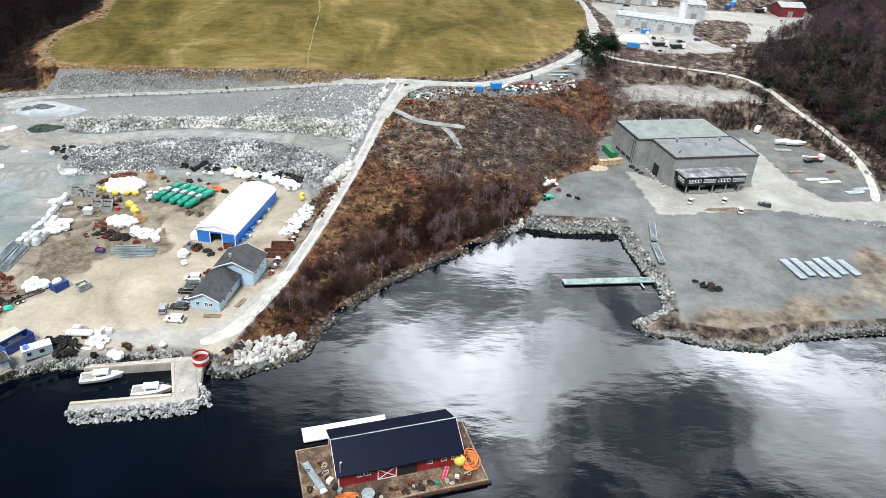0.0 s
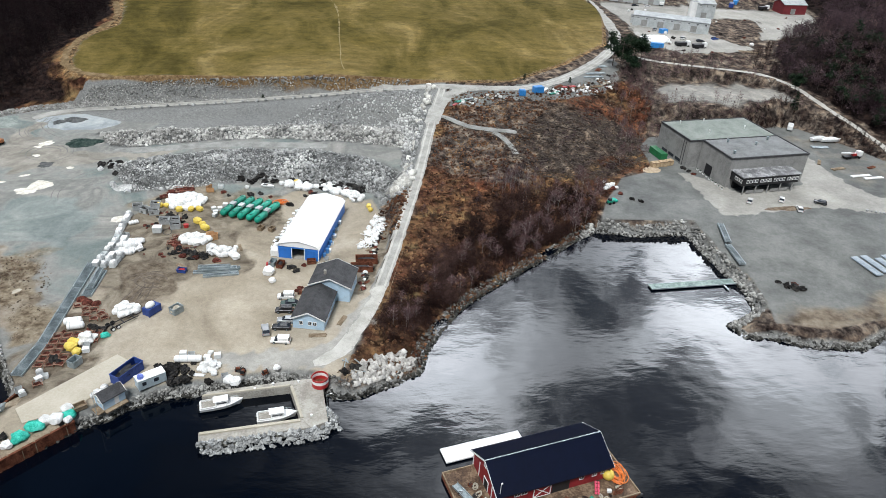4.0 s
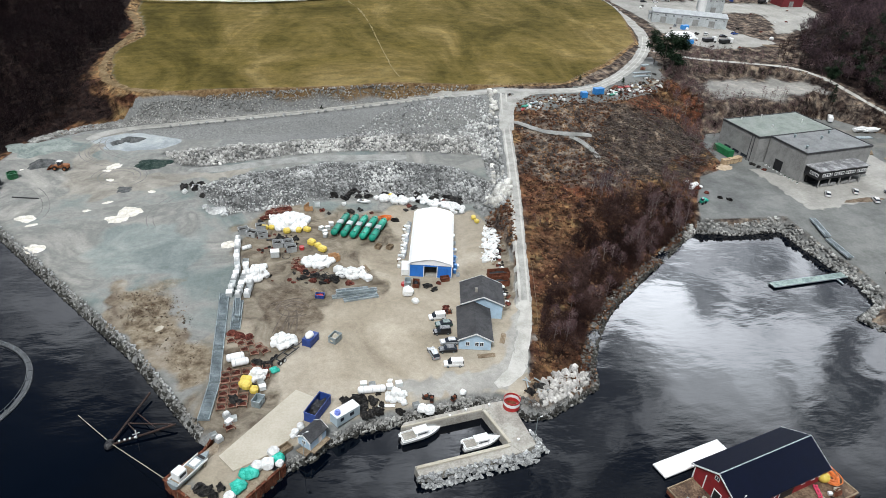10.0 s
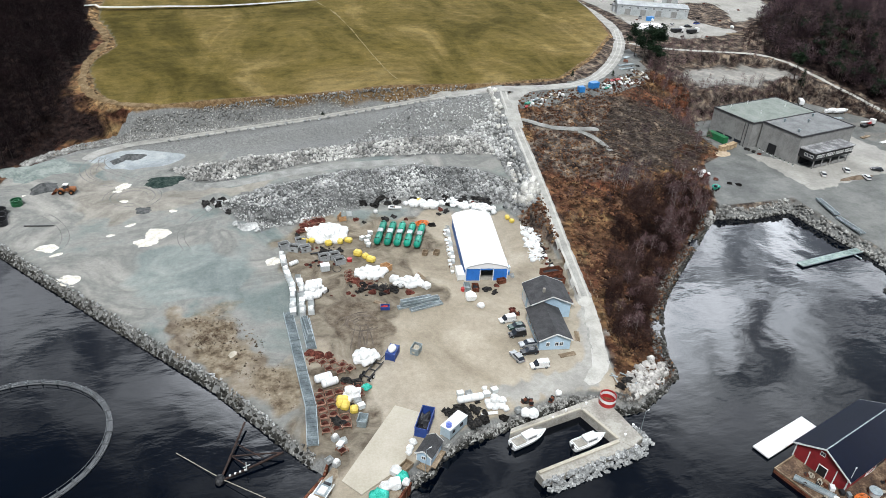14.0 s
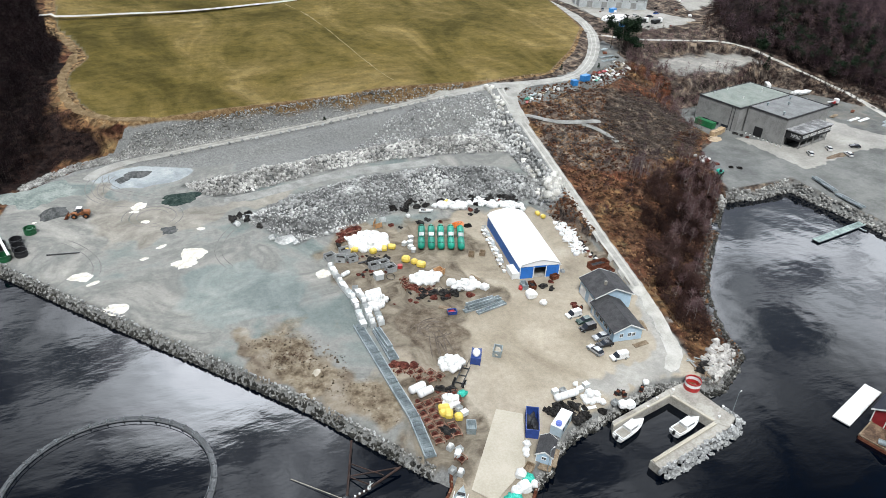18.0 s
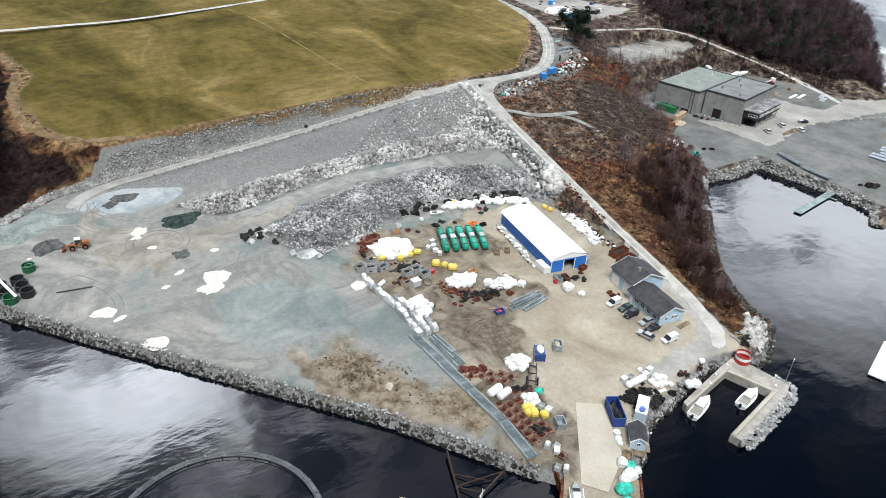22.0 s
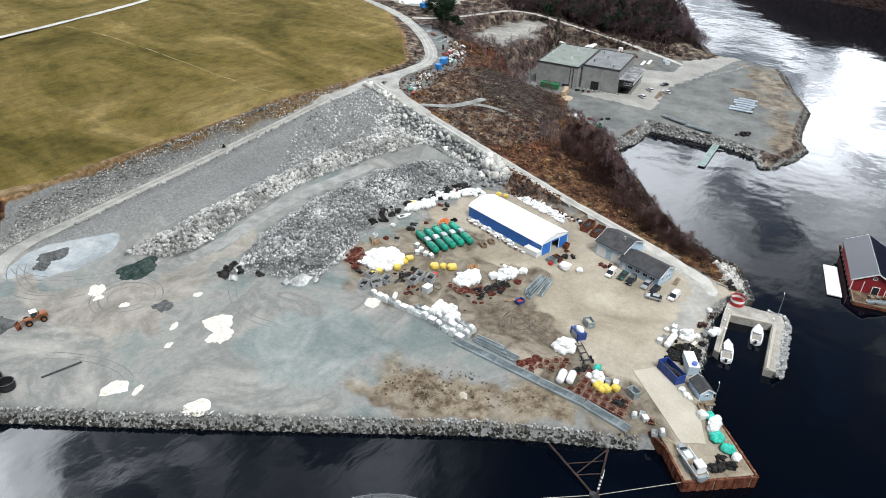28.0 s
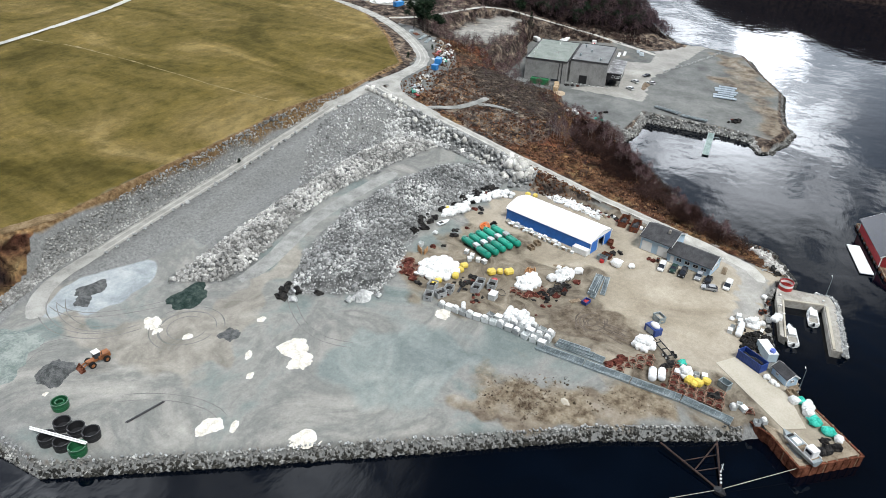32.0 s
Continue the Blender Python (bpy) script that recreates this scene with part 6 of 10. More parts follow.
def quay():
    q = thing("quay", -107, 103, 0, 0, "rusty steel quay front with a timber fender", "quay", kind="structure")
    line = [(-107.6, 114.5), (-109.2, 110.2), (-115.0, 104.0), (-104.4, 94.0), (-98.2, 101.0), (-94.2, 105.6)]
    bm, cap, fend = bmesh.new(), bmesh.new(), bmesh.new()
    for a, b in zip(line, line[1:]):
        d = math.hypot(b[0] - a[0], b[1] - a[1])
        ang = math.degrees(math.atan2(b[1] - a[1], b[0] - a[0]))
        mx, my = (a[0] + b[0]) / 2 + 107, (a[1] + b[1]) / 2 - 103
        box(cap, mx, my, 2.35, d + 0.3, 0.5, 0.35, 0.04, ang)
        n = int(d / 0.9)
        for i in range(n):
            u = (i + 0.5) / n
            box(bm, a[0] + (b[0] - a[0]) * u + 107 + (0.12 if i % 2 else 0) * math.sin(radians(ang)), a[1] + (b[1] - a[1]) * u - 103 - (0.12 if i % 2 else 0) * math.cos(radians(ang)), -3, d / n * 1.02, 0.24, 5.5, 0, ang)
        for i in range(int(d / 2.2)):
            u = (i + 0.5) / int(d / 2.2)
            tube(fend, (a[0] + (b[0] - a[0]) * u + 107, a[1] + (b[1] - a[1]) * u - 103 - 0.0, -1), (a[0] + (b[0] - a[0]) * u + 107, a[1] + (b[1] - a[1]) * u - 103, 2.9), 0.16, 7)
    part("sheet_pile", bm, M_RUST, q)
    part("cap_beam", cap, M_RUST, q)
    part("fender_pile", fend, M_WOOD, q)
    bm = bmesh.new()
    pts = [(-107.4, 112), (-109, 110), (-114.6, 104), (-104.4, 94.6), (-98.4, 101.3), (-96, 104), (-104, 112)]
    bm.faces.new([bm.verts.new((x + 107, y - 103, 2.58)) for x, y in pts])
    part("quay_deck", bm, material("stained quay deck", ((0.16, 0.12, 0.085), (0.27, 0.22, 0.16), (0.35, 0.30, 0.23)), 0.9, 0.4, spread=0.09), q)


quay()
bm = bmesh.new()
SLAB = [(-92.9, 125.4), (-88.3, 122.3), (-94.6, 109.6), (-103.2, 104.6), (-106.2, 108.4)]
top = [bm.verts.new((x, y, Y + 0.12)) for x, y in SLAB]
low = [bm.verts.new((x, y, Y - 0.6)) for x, y in SLAB]
bm.faces.new(top)
for i in range(len(top)):
    bm.faces.new((top[i], low[i], low[(i + 1) % 5], top[(i + 1) % 5]))
bmesh.ops.recalc_face_normals(bm, faces=bm.faces)
tagged(part("concrete_slab", bm, M_SLAB), "pale concrete loading slab leading to the quay", "slab", kind="structure")


def hull(bm, ln, w, h, z0=0.0, n=9, sheer=0.25):
    """A boat hull along x, bow at +x, closed by a deck."""
    rings = []
    for i in range(n):
        u = i / (n - 1)
        half = w / 2 * (1 - max(0, (u - 0.45) / 0.55) ** 2.2) * (0.92 + 0.08 * min(1, u * 4))
        half = max(half, 0.04)
        x = -ln / 2 + ln * u
        top = z0 + h + sheer * u ** 2
        rings.append([bm.verts.new((x - 0.06 * ln * u * 0, -half, top)), bm.verts.new((x - 0.05 * ln * u, -half * 0.82, z0 + 0.25 * h)), bm.verts.new((x - 0.09 * ln * u, 0, z0 - 0.25 * h)), bm.verts.new((x - 0.05 * ln * u, half * 0.82, z0 + 0.25 * h)), bm.verts.new((x, half, top))])
    for a, b in zip(rings, rings[1:]):
        for j in range(4):
            bm.faces.new((a[j], b[j], b[j + 1], a[j + 1]))
        bm.faces.new((a[4], b[4], b[0], a[0]))
    bm.faces.new(rings[0])
    bm.faces.new(rings[-1][::-1])
    bmesh.ops.recalc_face_normals(bm, faces=bm.faces)
    return bm


def motor_boat(x, y, turn, ln=8.2):
    b = thing("motor_boat", x, y, 0.12, turn, "white cabin motor boat moored in the basin", "boat", "moored boats")
    part("hull", hull(bmesh.new(), ln, 2.9, 1.0), M_WHITE, b)
    part("cockpit", boxes((-ln * 0.3, 0, 1.02, ln * 0.3, 2.1, 0.05)), M_CONCRETE, b, "grey cockpit floor")
    bm = bmesh.new()
    r = [[(-1.4, 1.05), (-1.2, 1.9), (1.0, 1.9), (1.9, 1.15)], 1.0]
    prism(bm, [(-1.0, 1.0), (1.0, 1.0), (0.85, 2.0), (-0.85, 2.0)], -1.3, 1.3)
    part("cabin", bm, M_WHITE, b)
    part("cabin_roof", boxes((-0.1, 0, 2.0, 3.0, 1.9, 0.1, 0.04)), M_WHITE, b)
    part("windscreen", boxes((1.31, 0, 1.35, 0.05, 1.6, 0.55)), M_GLASS, b)
    for s in (-1, 1):
        part("side_window", boxes((0, s * 0.95, 1.4, 2.0, 0.06, 0.42, 0, 0, -s * 8.5)), M_GLASS, b)
        bm = bmesh.new()
        for i in range(5):
            tube(bm, (0.9 + i * 0.62, s * (1.3 - i * 0.23), 1.1), (0.9 + i * 0.62, s * (1.3 - i * 0.23), 1.65), 0.02, 5)
            if i < 4:
                tube(bm, (0.9 + i * 0.62, s * (1.3 - i * 0.23), 1.65), (1.52 + i * 0.62, s * (1.07 - i * 0.23), 1.65), 0.02, 5)
        part("railing", bm, M_GALV, b)
    part("coaming", boxes((-ln * 0.3, 1.2, 1.0, ln * 0.34, 0.16, 0.35), (-ln * 0.3, -1.2, 1.0, ln * 0.34, 0.16, 0.35), (-ln * 0.47, 0, 1.0, 0.16, 2.3, 0.35)), M_WHITE, b)
    part("outboard", boxes((-ln * 0.5 - 0.2, 0, 0.5, 0.4, 0.5, 0.9, 0.06)), M_BLACK, b)


motor_boat(-68.2, 112.9, 17, 8.6)
motor_boat(-56.5, 109.7, 13, 8.0)


def work_boat():
    b = thing("work_boat", -110.4, 105.0, 2.95, 54, "grey and white aluminium work boat standing on the quay", "boat")
    part("hull", hull(bmesh.new(), 9.0, 2.6, 1.1), M_GALV, b)
    part("deck", boxes((-1.0, 0, 1.08, 5.6, 2.1, 0.08)), M_WOOD, b)
    part("wheelhouse", boxes((-2.6, 0, 1.1, 2.0, 1.8, 1.8, 0.08)), M_WHITE, b)
    part("window", boxes((-1.58, 0, 1.9, 0.06, 1.5, 0.6), (-2.6, 0.91, 1.9, 1.4, 0.06, 0.6), (-2.6, -0.91, 1.9, 1.4, 0.06, 0.6)), M_GLASS, b)
    part("hatch", boxes((1.0, 0, 1.1, 1.6, 1.3, 0.45, 0.05)), M_WHITE, b)
    part("thwart", boxes((2.6, 0, 1.15, 0.5, 1.4, 0.3, 0.03)), M_BLACK, b)
    for s in (-1, 1):
        part("gunwale", boxes((-0.6, s * 1.22, 1.1, 7.0, 0.12, 0.3)), M_WHITE, b)
        part("cradle", boxes((s * 2.2, 0, -0.4, 0.3, 2.0, 0.5)), M_WOOD, b)


work_boat()


def drum():
    d = thing("steel_drum_tank", -48.8, 117.9, 2.0, 0, "open rusty steel tank with a white painted band", "tank")
    n = 28
    for nm, z0, z1, mat, lb in (("shell", 0, 1.0, M_CARRED, "red lower shell"), ("band", 1.0, 1.75, M_WHITE, "white painted band"), ("rim", 1.75, 2.2, M_CARRED, "rusty red rim")):
        bm = bmesh.new()
        ro, ri = 1.75, 1.66
        v = [[bm.verts.new((r * math.cos(k * 6.2832 / n), r * math.sin(k * 6.2832 / n), z)) for k in range(n)] for r, z in ((ro, z0), (ro, z1), (ri, z1), (ri, z0))]
        for a, b in zip(v, v[1:] + v[:1]):
            for k in range(n):
                bm.faces.new((a[k], a[(k + 1) % n], b[(k + 1) % n], b[k]))
        bmesh.ops.recalc_face_normals(bm, faces=bm.faces)
        part(nm, bm, mat, d, lb)
    part("bottom", tube(bmesh.new(), (0, 0, 0.0), (0, 0, 0.15), 1.65, n), M_RUST, d)


drum()

# ---- vehicles ----
CAR_PAINT = {}


def car(x, y, turn, colour, label, van=False, z=None, ln=4.5):
    if colour not in CAR_PAINT:
        CAR_PAINT[colour] = paint("car paint", colour, 0.25, 0.1, 0.08)
    m = CAR_PAINT[colour]
    c = thing("van" if van else "car", x, y, Y if z is None else z, turn, label, "van" if van else "car", "parked cars")
    c.scale = (0.93, 0.93, 0.93)
    h = 1.9 if van else 1.5
    bm = bmesh.new()
    prof = [(-ln / 2, 0.32), (ln / 2, 0.32), (ln / 2, 0.72), (ln / 2 - 0.2, 0.88), (ln / 2 - 1.15, 0.98), (-ln / 2 + 0.1, 1.02), (-ln / 2, 0.8)]
    prism(bm, prof, -0.9, 0.9)
    bmesh.ops.rotate(bm, verts=bm.verts, matrix=Matrix.Rotation(radians(-90), 3, "Z"))
    bmesh.ops.bevel(bm, geom=[e for e in bm.edges], offset=0.05, segments=1, affect="EDGES")
    part("body", bm, m, c)
    bm = bmesh.new()
    f = ln / 2 - (0.9 if van else 1.25)
    cab = [(f, 0.97), (f - 0.75, h - 0.04), (-ln / 2 + (0.2 if van else 0.75), h), (-ln / 2 + 0.08, 1.0)]
    a = [bm.verts.new((px, -0.84 + 0.12 * (pz > 1.2), pz)) for px, pz in cab]
    b = [bm.verts.new((px, 0.84 - 0.12 * (pz > 1.2), pz)) for px, pz in cab]
    bm.faces.new(a)
    bm.faces.new(b[::-1])
    for i in range(4):
        bm.faces.new((a[i], b[i], b[(i + 1) % 4], a[(i + 1) % 4]))
    bmesh.ops.recalc_face_normals(bm, faces=bm.faces)
    part("cabin", bm, M_GLASS, c, "dark glazed cabin")
    part("roof", boxes(((f - 0.75 - ln / 2 + (0.2 if van else 0.75)) / 2, 0, h - 0.03, f - 0.75 + ln / 2 - (0.2 if van else 0.75), 1.46, 0.07, 0.02)), m, c)
    if van:
        part("side_panel", boxes((-0.75, 0, 1.0, ln * 0.55, 1.7, h - 1.05, 0.04)), m, c)
    for sx in (-1, 1):
        for sy in (-1, 1):
            w = part("wheel", tube(bmesh.new(), (sx * ln * 0.31, sy * 0.72, 0.33), (sx * ln * 0.31, sy * 0.93, 0.33), 0.33, 14), M_TYRE, c)
            part("rim", tube(bmesh.new(), (sx * ln * 0.31, sy * 0.9, 0.33), (sx * ln * 0.31, sy * 0.945, 0.33), 0.19, 10), M_GALV, w)
    for sy in (-1, 1):
        part("headlight", boxes((ln / 2 - 0.03, sy * 0.66, 0.66, 0.08, 0.34, 0.14)), M_WHITE, c)
        part("tail_light", boxes((-ln / 2 + 0.03, sy * 0.72, 0.75, 0.08, 0.2, 0.16)), M_CARRED, c)
    return c


WHITE_C, BLACK_C, SILVER_C, GREEN_C = (0.78, 0.78, 0.77), (0.02, 0.02, 0.022), (0.35, 0.36, 0.37), (0.03, 0.06, 0.05)
car(-60.4, 148.4, 184, WHITE_C, "white estate car parked beside the house", True)
car(-59.2, 145.4, 183, GREEN_C, "dark green car parked beside the house")
car(-60.0, 142.6, 182, BLACK_C, "black off-road car parked beside the house", True)
car(-58.9, 138.6, 181, SILVER_C, "silver pick-up parked beside the house")
car(-59.6, 135.9, 180, BLACK_C, "black off-road car parked beside the house")
car(-63.0, 134.7, 105, SILVER_C, "silver hatchback parked on the gravel")
car(-59.0, 130.9, 178, WHITE_C, "white delivery van parked on the gravel", True, ln=4.7)
for x, y, t, c in ((83.4, 209.5, 60, WHITE_C), (95.2, 211.3, 62, WHITE_C), (98.0, 204.4, 75, WHITE_C), (108.0, 210.0, 150, BLACK_C)):
    car(x, y, t, c, "white car outside the grey works" if c == WHITE_C else "black car outside the grey works", z=ground_at(x, y) + 0.02)


# ---- containers and bins ----
def open_skip(x, y, turn, sx, sy, h, mat, label, name="skip", fill=None):
    s = thing(name, x, y, Y, turn, label, "skip")
    t = 0.09
    for cx, cy, wx, wy in ((0, -sy / 2 + t / 2, sx, t), (0, sy / 2 - t / 2, sx, t), (-sx / 2 + t / 2, 0, t, sy - 2 * t), (sx / 2 - t / 2, 0, t, sy - 2 * t)):
        part("side", boxes((cx, cy, 0.12, wx, wy, h - 0.12)), mat, s)
    part("bottom", boxes((0, 0, 0.04, sx - 0.02, sy - 0.02, 0.12)), mat, s)
    for k in range(max(2, int(sx / 0.8))):
        px = -sx / 2 + (k + 0.5) * sx / max(2, int(sx / 0.8))
        for sg in (-1, 1):
            part("rib", boxes((px, sg * (sy / 2 + 0.03), 0.15, 0.1, 0.08, h - 0.2)), mat, s)
    part("rim", boxes((0, -sy / 2, h - 0.06, sx + 0.12, 0.14, 0.12), (0, sy / 2, h - 0.06, sx + 0.12, 0.14, 0.12), (-sx / 2, 0, h - 0.06, 0.14, sy - 0.15, 0.12), (sx / 2, 0, h - 0.06, 0.14, sy - 0.15, 0.12)), mat, s)
    if fill:
        part("load", blob(bmesh.new(), 0, 0, h * 0.42, sx * 0.46, sy * 0.44, h * 0.42, x, 0.7, 3), fill, s)
    return s


open_skip(-88.4, 118.6, 62, 6.4, 2.5, 2.3, M_DKBLUE, "open dark blue steel skip with black scrap", fill=M_BLACK)
open_skip(-84.8, 141.3, 55, 2.6, 1.9, 1.7, M_GALV, "grey steel bin half full of pale waste", fill=M_SLAB)
open_skip(-100.2, 121.8, 68, 2.4, 1.8, 1.6, M_GALV, "empty grey slatted bin", "bin")
for x, y, t, lb in ((-41.6, 166.2, 5, "rusty open skip full of scrap"), (-42.6, 162.2, 5, "rusty open skip full of scrap")):
    open_skip(x, y, t, 5.8, 2.4, 1.7, M_RUST, lb, fill=M_BLACK)
open_skip(-64.0, 165.0 - 2.0, 80, 2.6, 1.6, 1.2, M_RUST, "rusty bin at the hall door", fill=M_BLACK)
open_skip(-66.1, 163.6, 80, 2.6, 1.5, 1.3, M_GALV, "grey metal bin at the hall door")
open_skip(-56.2, 164.9, 10, 2.2, 1.4, 1.1, M_RUST, "rusty scrap crate at the hall corner", "scrap_crate", M_RUST)


def box_container(x, y, turn, sx, sy, h, mat, label, z=None, name="container"):
    c = thing(name, x, y, Y if z is None else z, turn, label, "container")
    part("shell", boxes((0, 0, 0.12, sx, sy, h - 0.12, 0.04)), mat, c)
    n = max(3, int(sx / 0.8))
    for k in range(n):
        for sg in (-1, 1):
            part("rib", boxes((-sx / 2 + (k + 0.5) * sx / n, sg * sy / 2, 0.25, sx / n * 0.45, 0.08, h - 0.5)), mat, c)
    for sx_ in (-1, 1):
        for sy_ in (-1, 1):
            part("corner_post", boxes((sx_ * (sx / 2 - 0.07), sy_ * (sy / 2 - 0.07), 0, 0.18, 0.18, h + 0.03)), mat, c)
    for sy_ in (-1, 1):
        d = part("door", boxes((sx / 2 + 0.03, sy_ * sy / 4, 0.2, 0.06, sy / 2 - 0.1, h - 0.35)), mat, c)
        part("lock_bar", tube(bmesh.new(), (sx / 2 + 0.09, sy_ * sy / 8, 0.25), (sx / 2 + 0.09, sy_ * sy / 8, h - 0.2), 0.025, 6), M_GALV, d)
    return c


c = box_container(-83.0, 116.5, 37, 5.6, 2.3, 2.4, paint("pale grey-blue steel", (0.42, 0.50, 0.54), 0.5, wear=0.12), "pale grey portable cabin by the stone bank", name="portable_cabin")
part("roof", boxes((0, 0, 2.41, 5.7, 2.4, 0.06)), M_WHITE, c)
part("window", boxes((0.8, -1.19, 1.1, 1.0, 0.08, 0.8), (-1.6, -1.19, 1.1, 0.8, 0.08, 0.8)), M_GLASS, c)
part("tank", tube(tube(bmesh.new(), (-1.9, -0.1, 2.45), (-1.9, -0.1, 3.1), 0.6, 18), (-1.9, -0.1, 3.1), (-1.9, -0.1, 3.35), 0.42, 18, 0.3), paint("violet-blue plastic", (0.16, 0.22, 0.62), 0.4), c, "violet-blue round tank")


def shed():
    h = thing("shed", -89.3, 111.4, 2.45, -40, "small pale blue boarded shed with a dark roof", "shed")
    gable_block(h, 0, 0, 3.0, 4.6, 2.1, 1.0, 0.25)
    window_part(h, 0, -2.31, 1.0, 0.9, 0.8, -1)
    window_part(h, -1.51, 0.6, 1.0, 0.8, 0.7, -1, wall="y")
    part("door", boxes((1.53, 0.5, 0.05, 0.06, 0.9, 1.9)), M_WHITE, h)
    for sx in (-1, 1):
        part("corner_board", boxes((sx * 1.47, -2.3, 0, 0.14, 0.1, 2.1)), M_WHITE, h)
    part("footing", boxes((0, 0, -0.6, 3.0, 4.6, 0.62)), M_CONCRETE, h)
    part("deck", boxes((0.0, -3.0, -0.3, 3.4, 1.4, 0.25), (2.0, 0, -0.3, 1.0, 4.6, 0.25)), M_WOOD, h, "narrow grey deck")


shed()
open_skip(-94.3, 108.9, 40, 2.4, 1.6, 0.9, M_WOOD, "shallow wooden crate beside the shed", "crate")


# ---- gangways of galvanised steel ----
def gangway(x, y, z, turn, ln, w=2.3, label="galvanised steel gangway with grating deck lying on the gravel", rails=True):
    g = thing("gangway", x, y, z, turn, label, "gangway", "gangways")
    for s in (-1, 1):
        part("side_beam", boxes((0, s * (w / 2 - 0.08), 0, ln, 0.16, 0.5)), M_GALV, g)
    n = int(ln / 1.1)
    for i in range(n):
        part("grating", boxes((-ln / 2 + (i + 0.5) * ln / n, 0, 0.4, ln / n - 0.07, w - 0.34, 0.07)), M_GRATE, g)
    for i in range(n + 1):
        part("cross_bar", boxes((-ln / 2 + i * (ln - 0.1) / n + 0.05, 0, 0.12, 0.1, w - 0.3, 0.26)), M_GALV, g)
    if rails:
        bm = bmesh.new()
        tube(bm, (-ln / 2, -w / 2 + 0.1, 0.75), (ln / 2, -w / 2 + 0.1, 0.75), 0.05, 6)
        for i in range(n // 2 + 1):
            xx = -ln / 2 + 0.1 + i * (ln - 0.2) / (n // 2)
            tube(bm, (xx, -w / 2 + 0.1, 0.4), (xx, -w / 2 + 0.1, 0.75), 0.035, 5)
        part("hand_rail", bm, M_GALV, g)
    return g


for (x0, y0), (x1, y1) in (((-111.6, 161.4), (-110.9, 150.2)), ((-110.9, 149.9), (-110.3, 139.5)), ((-110.3, 139.2), (-109.6, 128.6)), ((-109.6, 128.3), (-110.3, 117.8))):
    gangway((x0 + x1) / 2, (y0 + y1) / 2, Y, math.degrees(math.atan2(y1 - y0, x1 - x0)), math.hypot(x1 - x0, y1 - y0))
gangway(-107.7, 152.4, Y, -88, 11.5)
gangway(-107.9, 153.5, Y + 0.5, -86, 9.0, 1.5, "shorter galvanised gangway stacked on another")
gangway(-107.6, 154.0, Y + 0.95, -85, 7.5, 1.2, "shorter galvanised gangway stacked on another")
for k, (dx, dy, t, z) in enumerate(((0, 0, 8.5, 0), (0.6, 1.2, 9.5, 0), (0.3, 0.5, 10, 0.52), (1.6, -1.5, 12, 0), (-0.5, 0.7, 7, 1.0))):
    gangway(-79.9 + dx, 159.3 + dy, Y + z, t, 11.2 - k * 0.8, 1.25, "bundle of galvanised truss beams on the gravel", False)

# ---- mooring frame and fish pen ----
fr = thing("mooring_boom", -121, 118, 0.3, 0, "rusty triangular steel mooring frame over the water", "frame")
for a, b, r in (((-127.3, 115.3), (-122.6, 128.4), 0.22), ((-127.0, 115.2), (-115.8, 119.0), 0.22), ((-125.3, 120.8), (-116.3, 119.0), 0.14), ((-125.2, 120.6), (-122.4, 116.9), 0.12), ((-124.2, 123.6), (-119.4, 118.2), 0.10)):
    part("strut", tube(bmesh.new(), (a[0] + 121, a[1] - 118, 0.1), (b[0] + 121, b[1] - 118, 0.9), r, 8), M_BOOM, fr)
part("float", blob(bmesh.new(), -6.4, -2.6, 0.0, 0.9, 1.2, 0.8, 3, 0.3, 2), M_BLACK, fr)
part("mast", tube(tube(bmesh.new(), (-1.6, -1.6, 0.3), (-1.6, -1.6, 2.4), 0.09, 6), (-2.2, -1.9, 1.5), (-0.9, -1.3, 1.5), 0.06, 6), M_WHITE, fr)
for k in range(4):
    part("buoy", blob(bmesh.new(), -4.6 + k * 0.9, -2.3 + k * 0.25, 0.55, 0.24, 0.24, 0.28, k, 0.1), M_WHITE, fr)
rope = thing("mooring_rope", -120, 116, 0.15, 0, "long pale mooring rope running to the quay", "rope")
part("rope", tube(tube(bmesh.new(), (-15.4, 8.0, 0), (-7.0, -0.6, 0.4), 0.07, 5), (-7.0, -0.6, 0.4), (5.2, -11.6, 1.8), 0.07, 5), M_SLAB, rope)


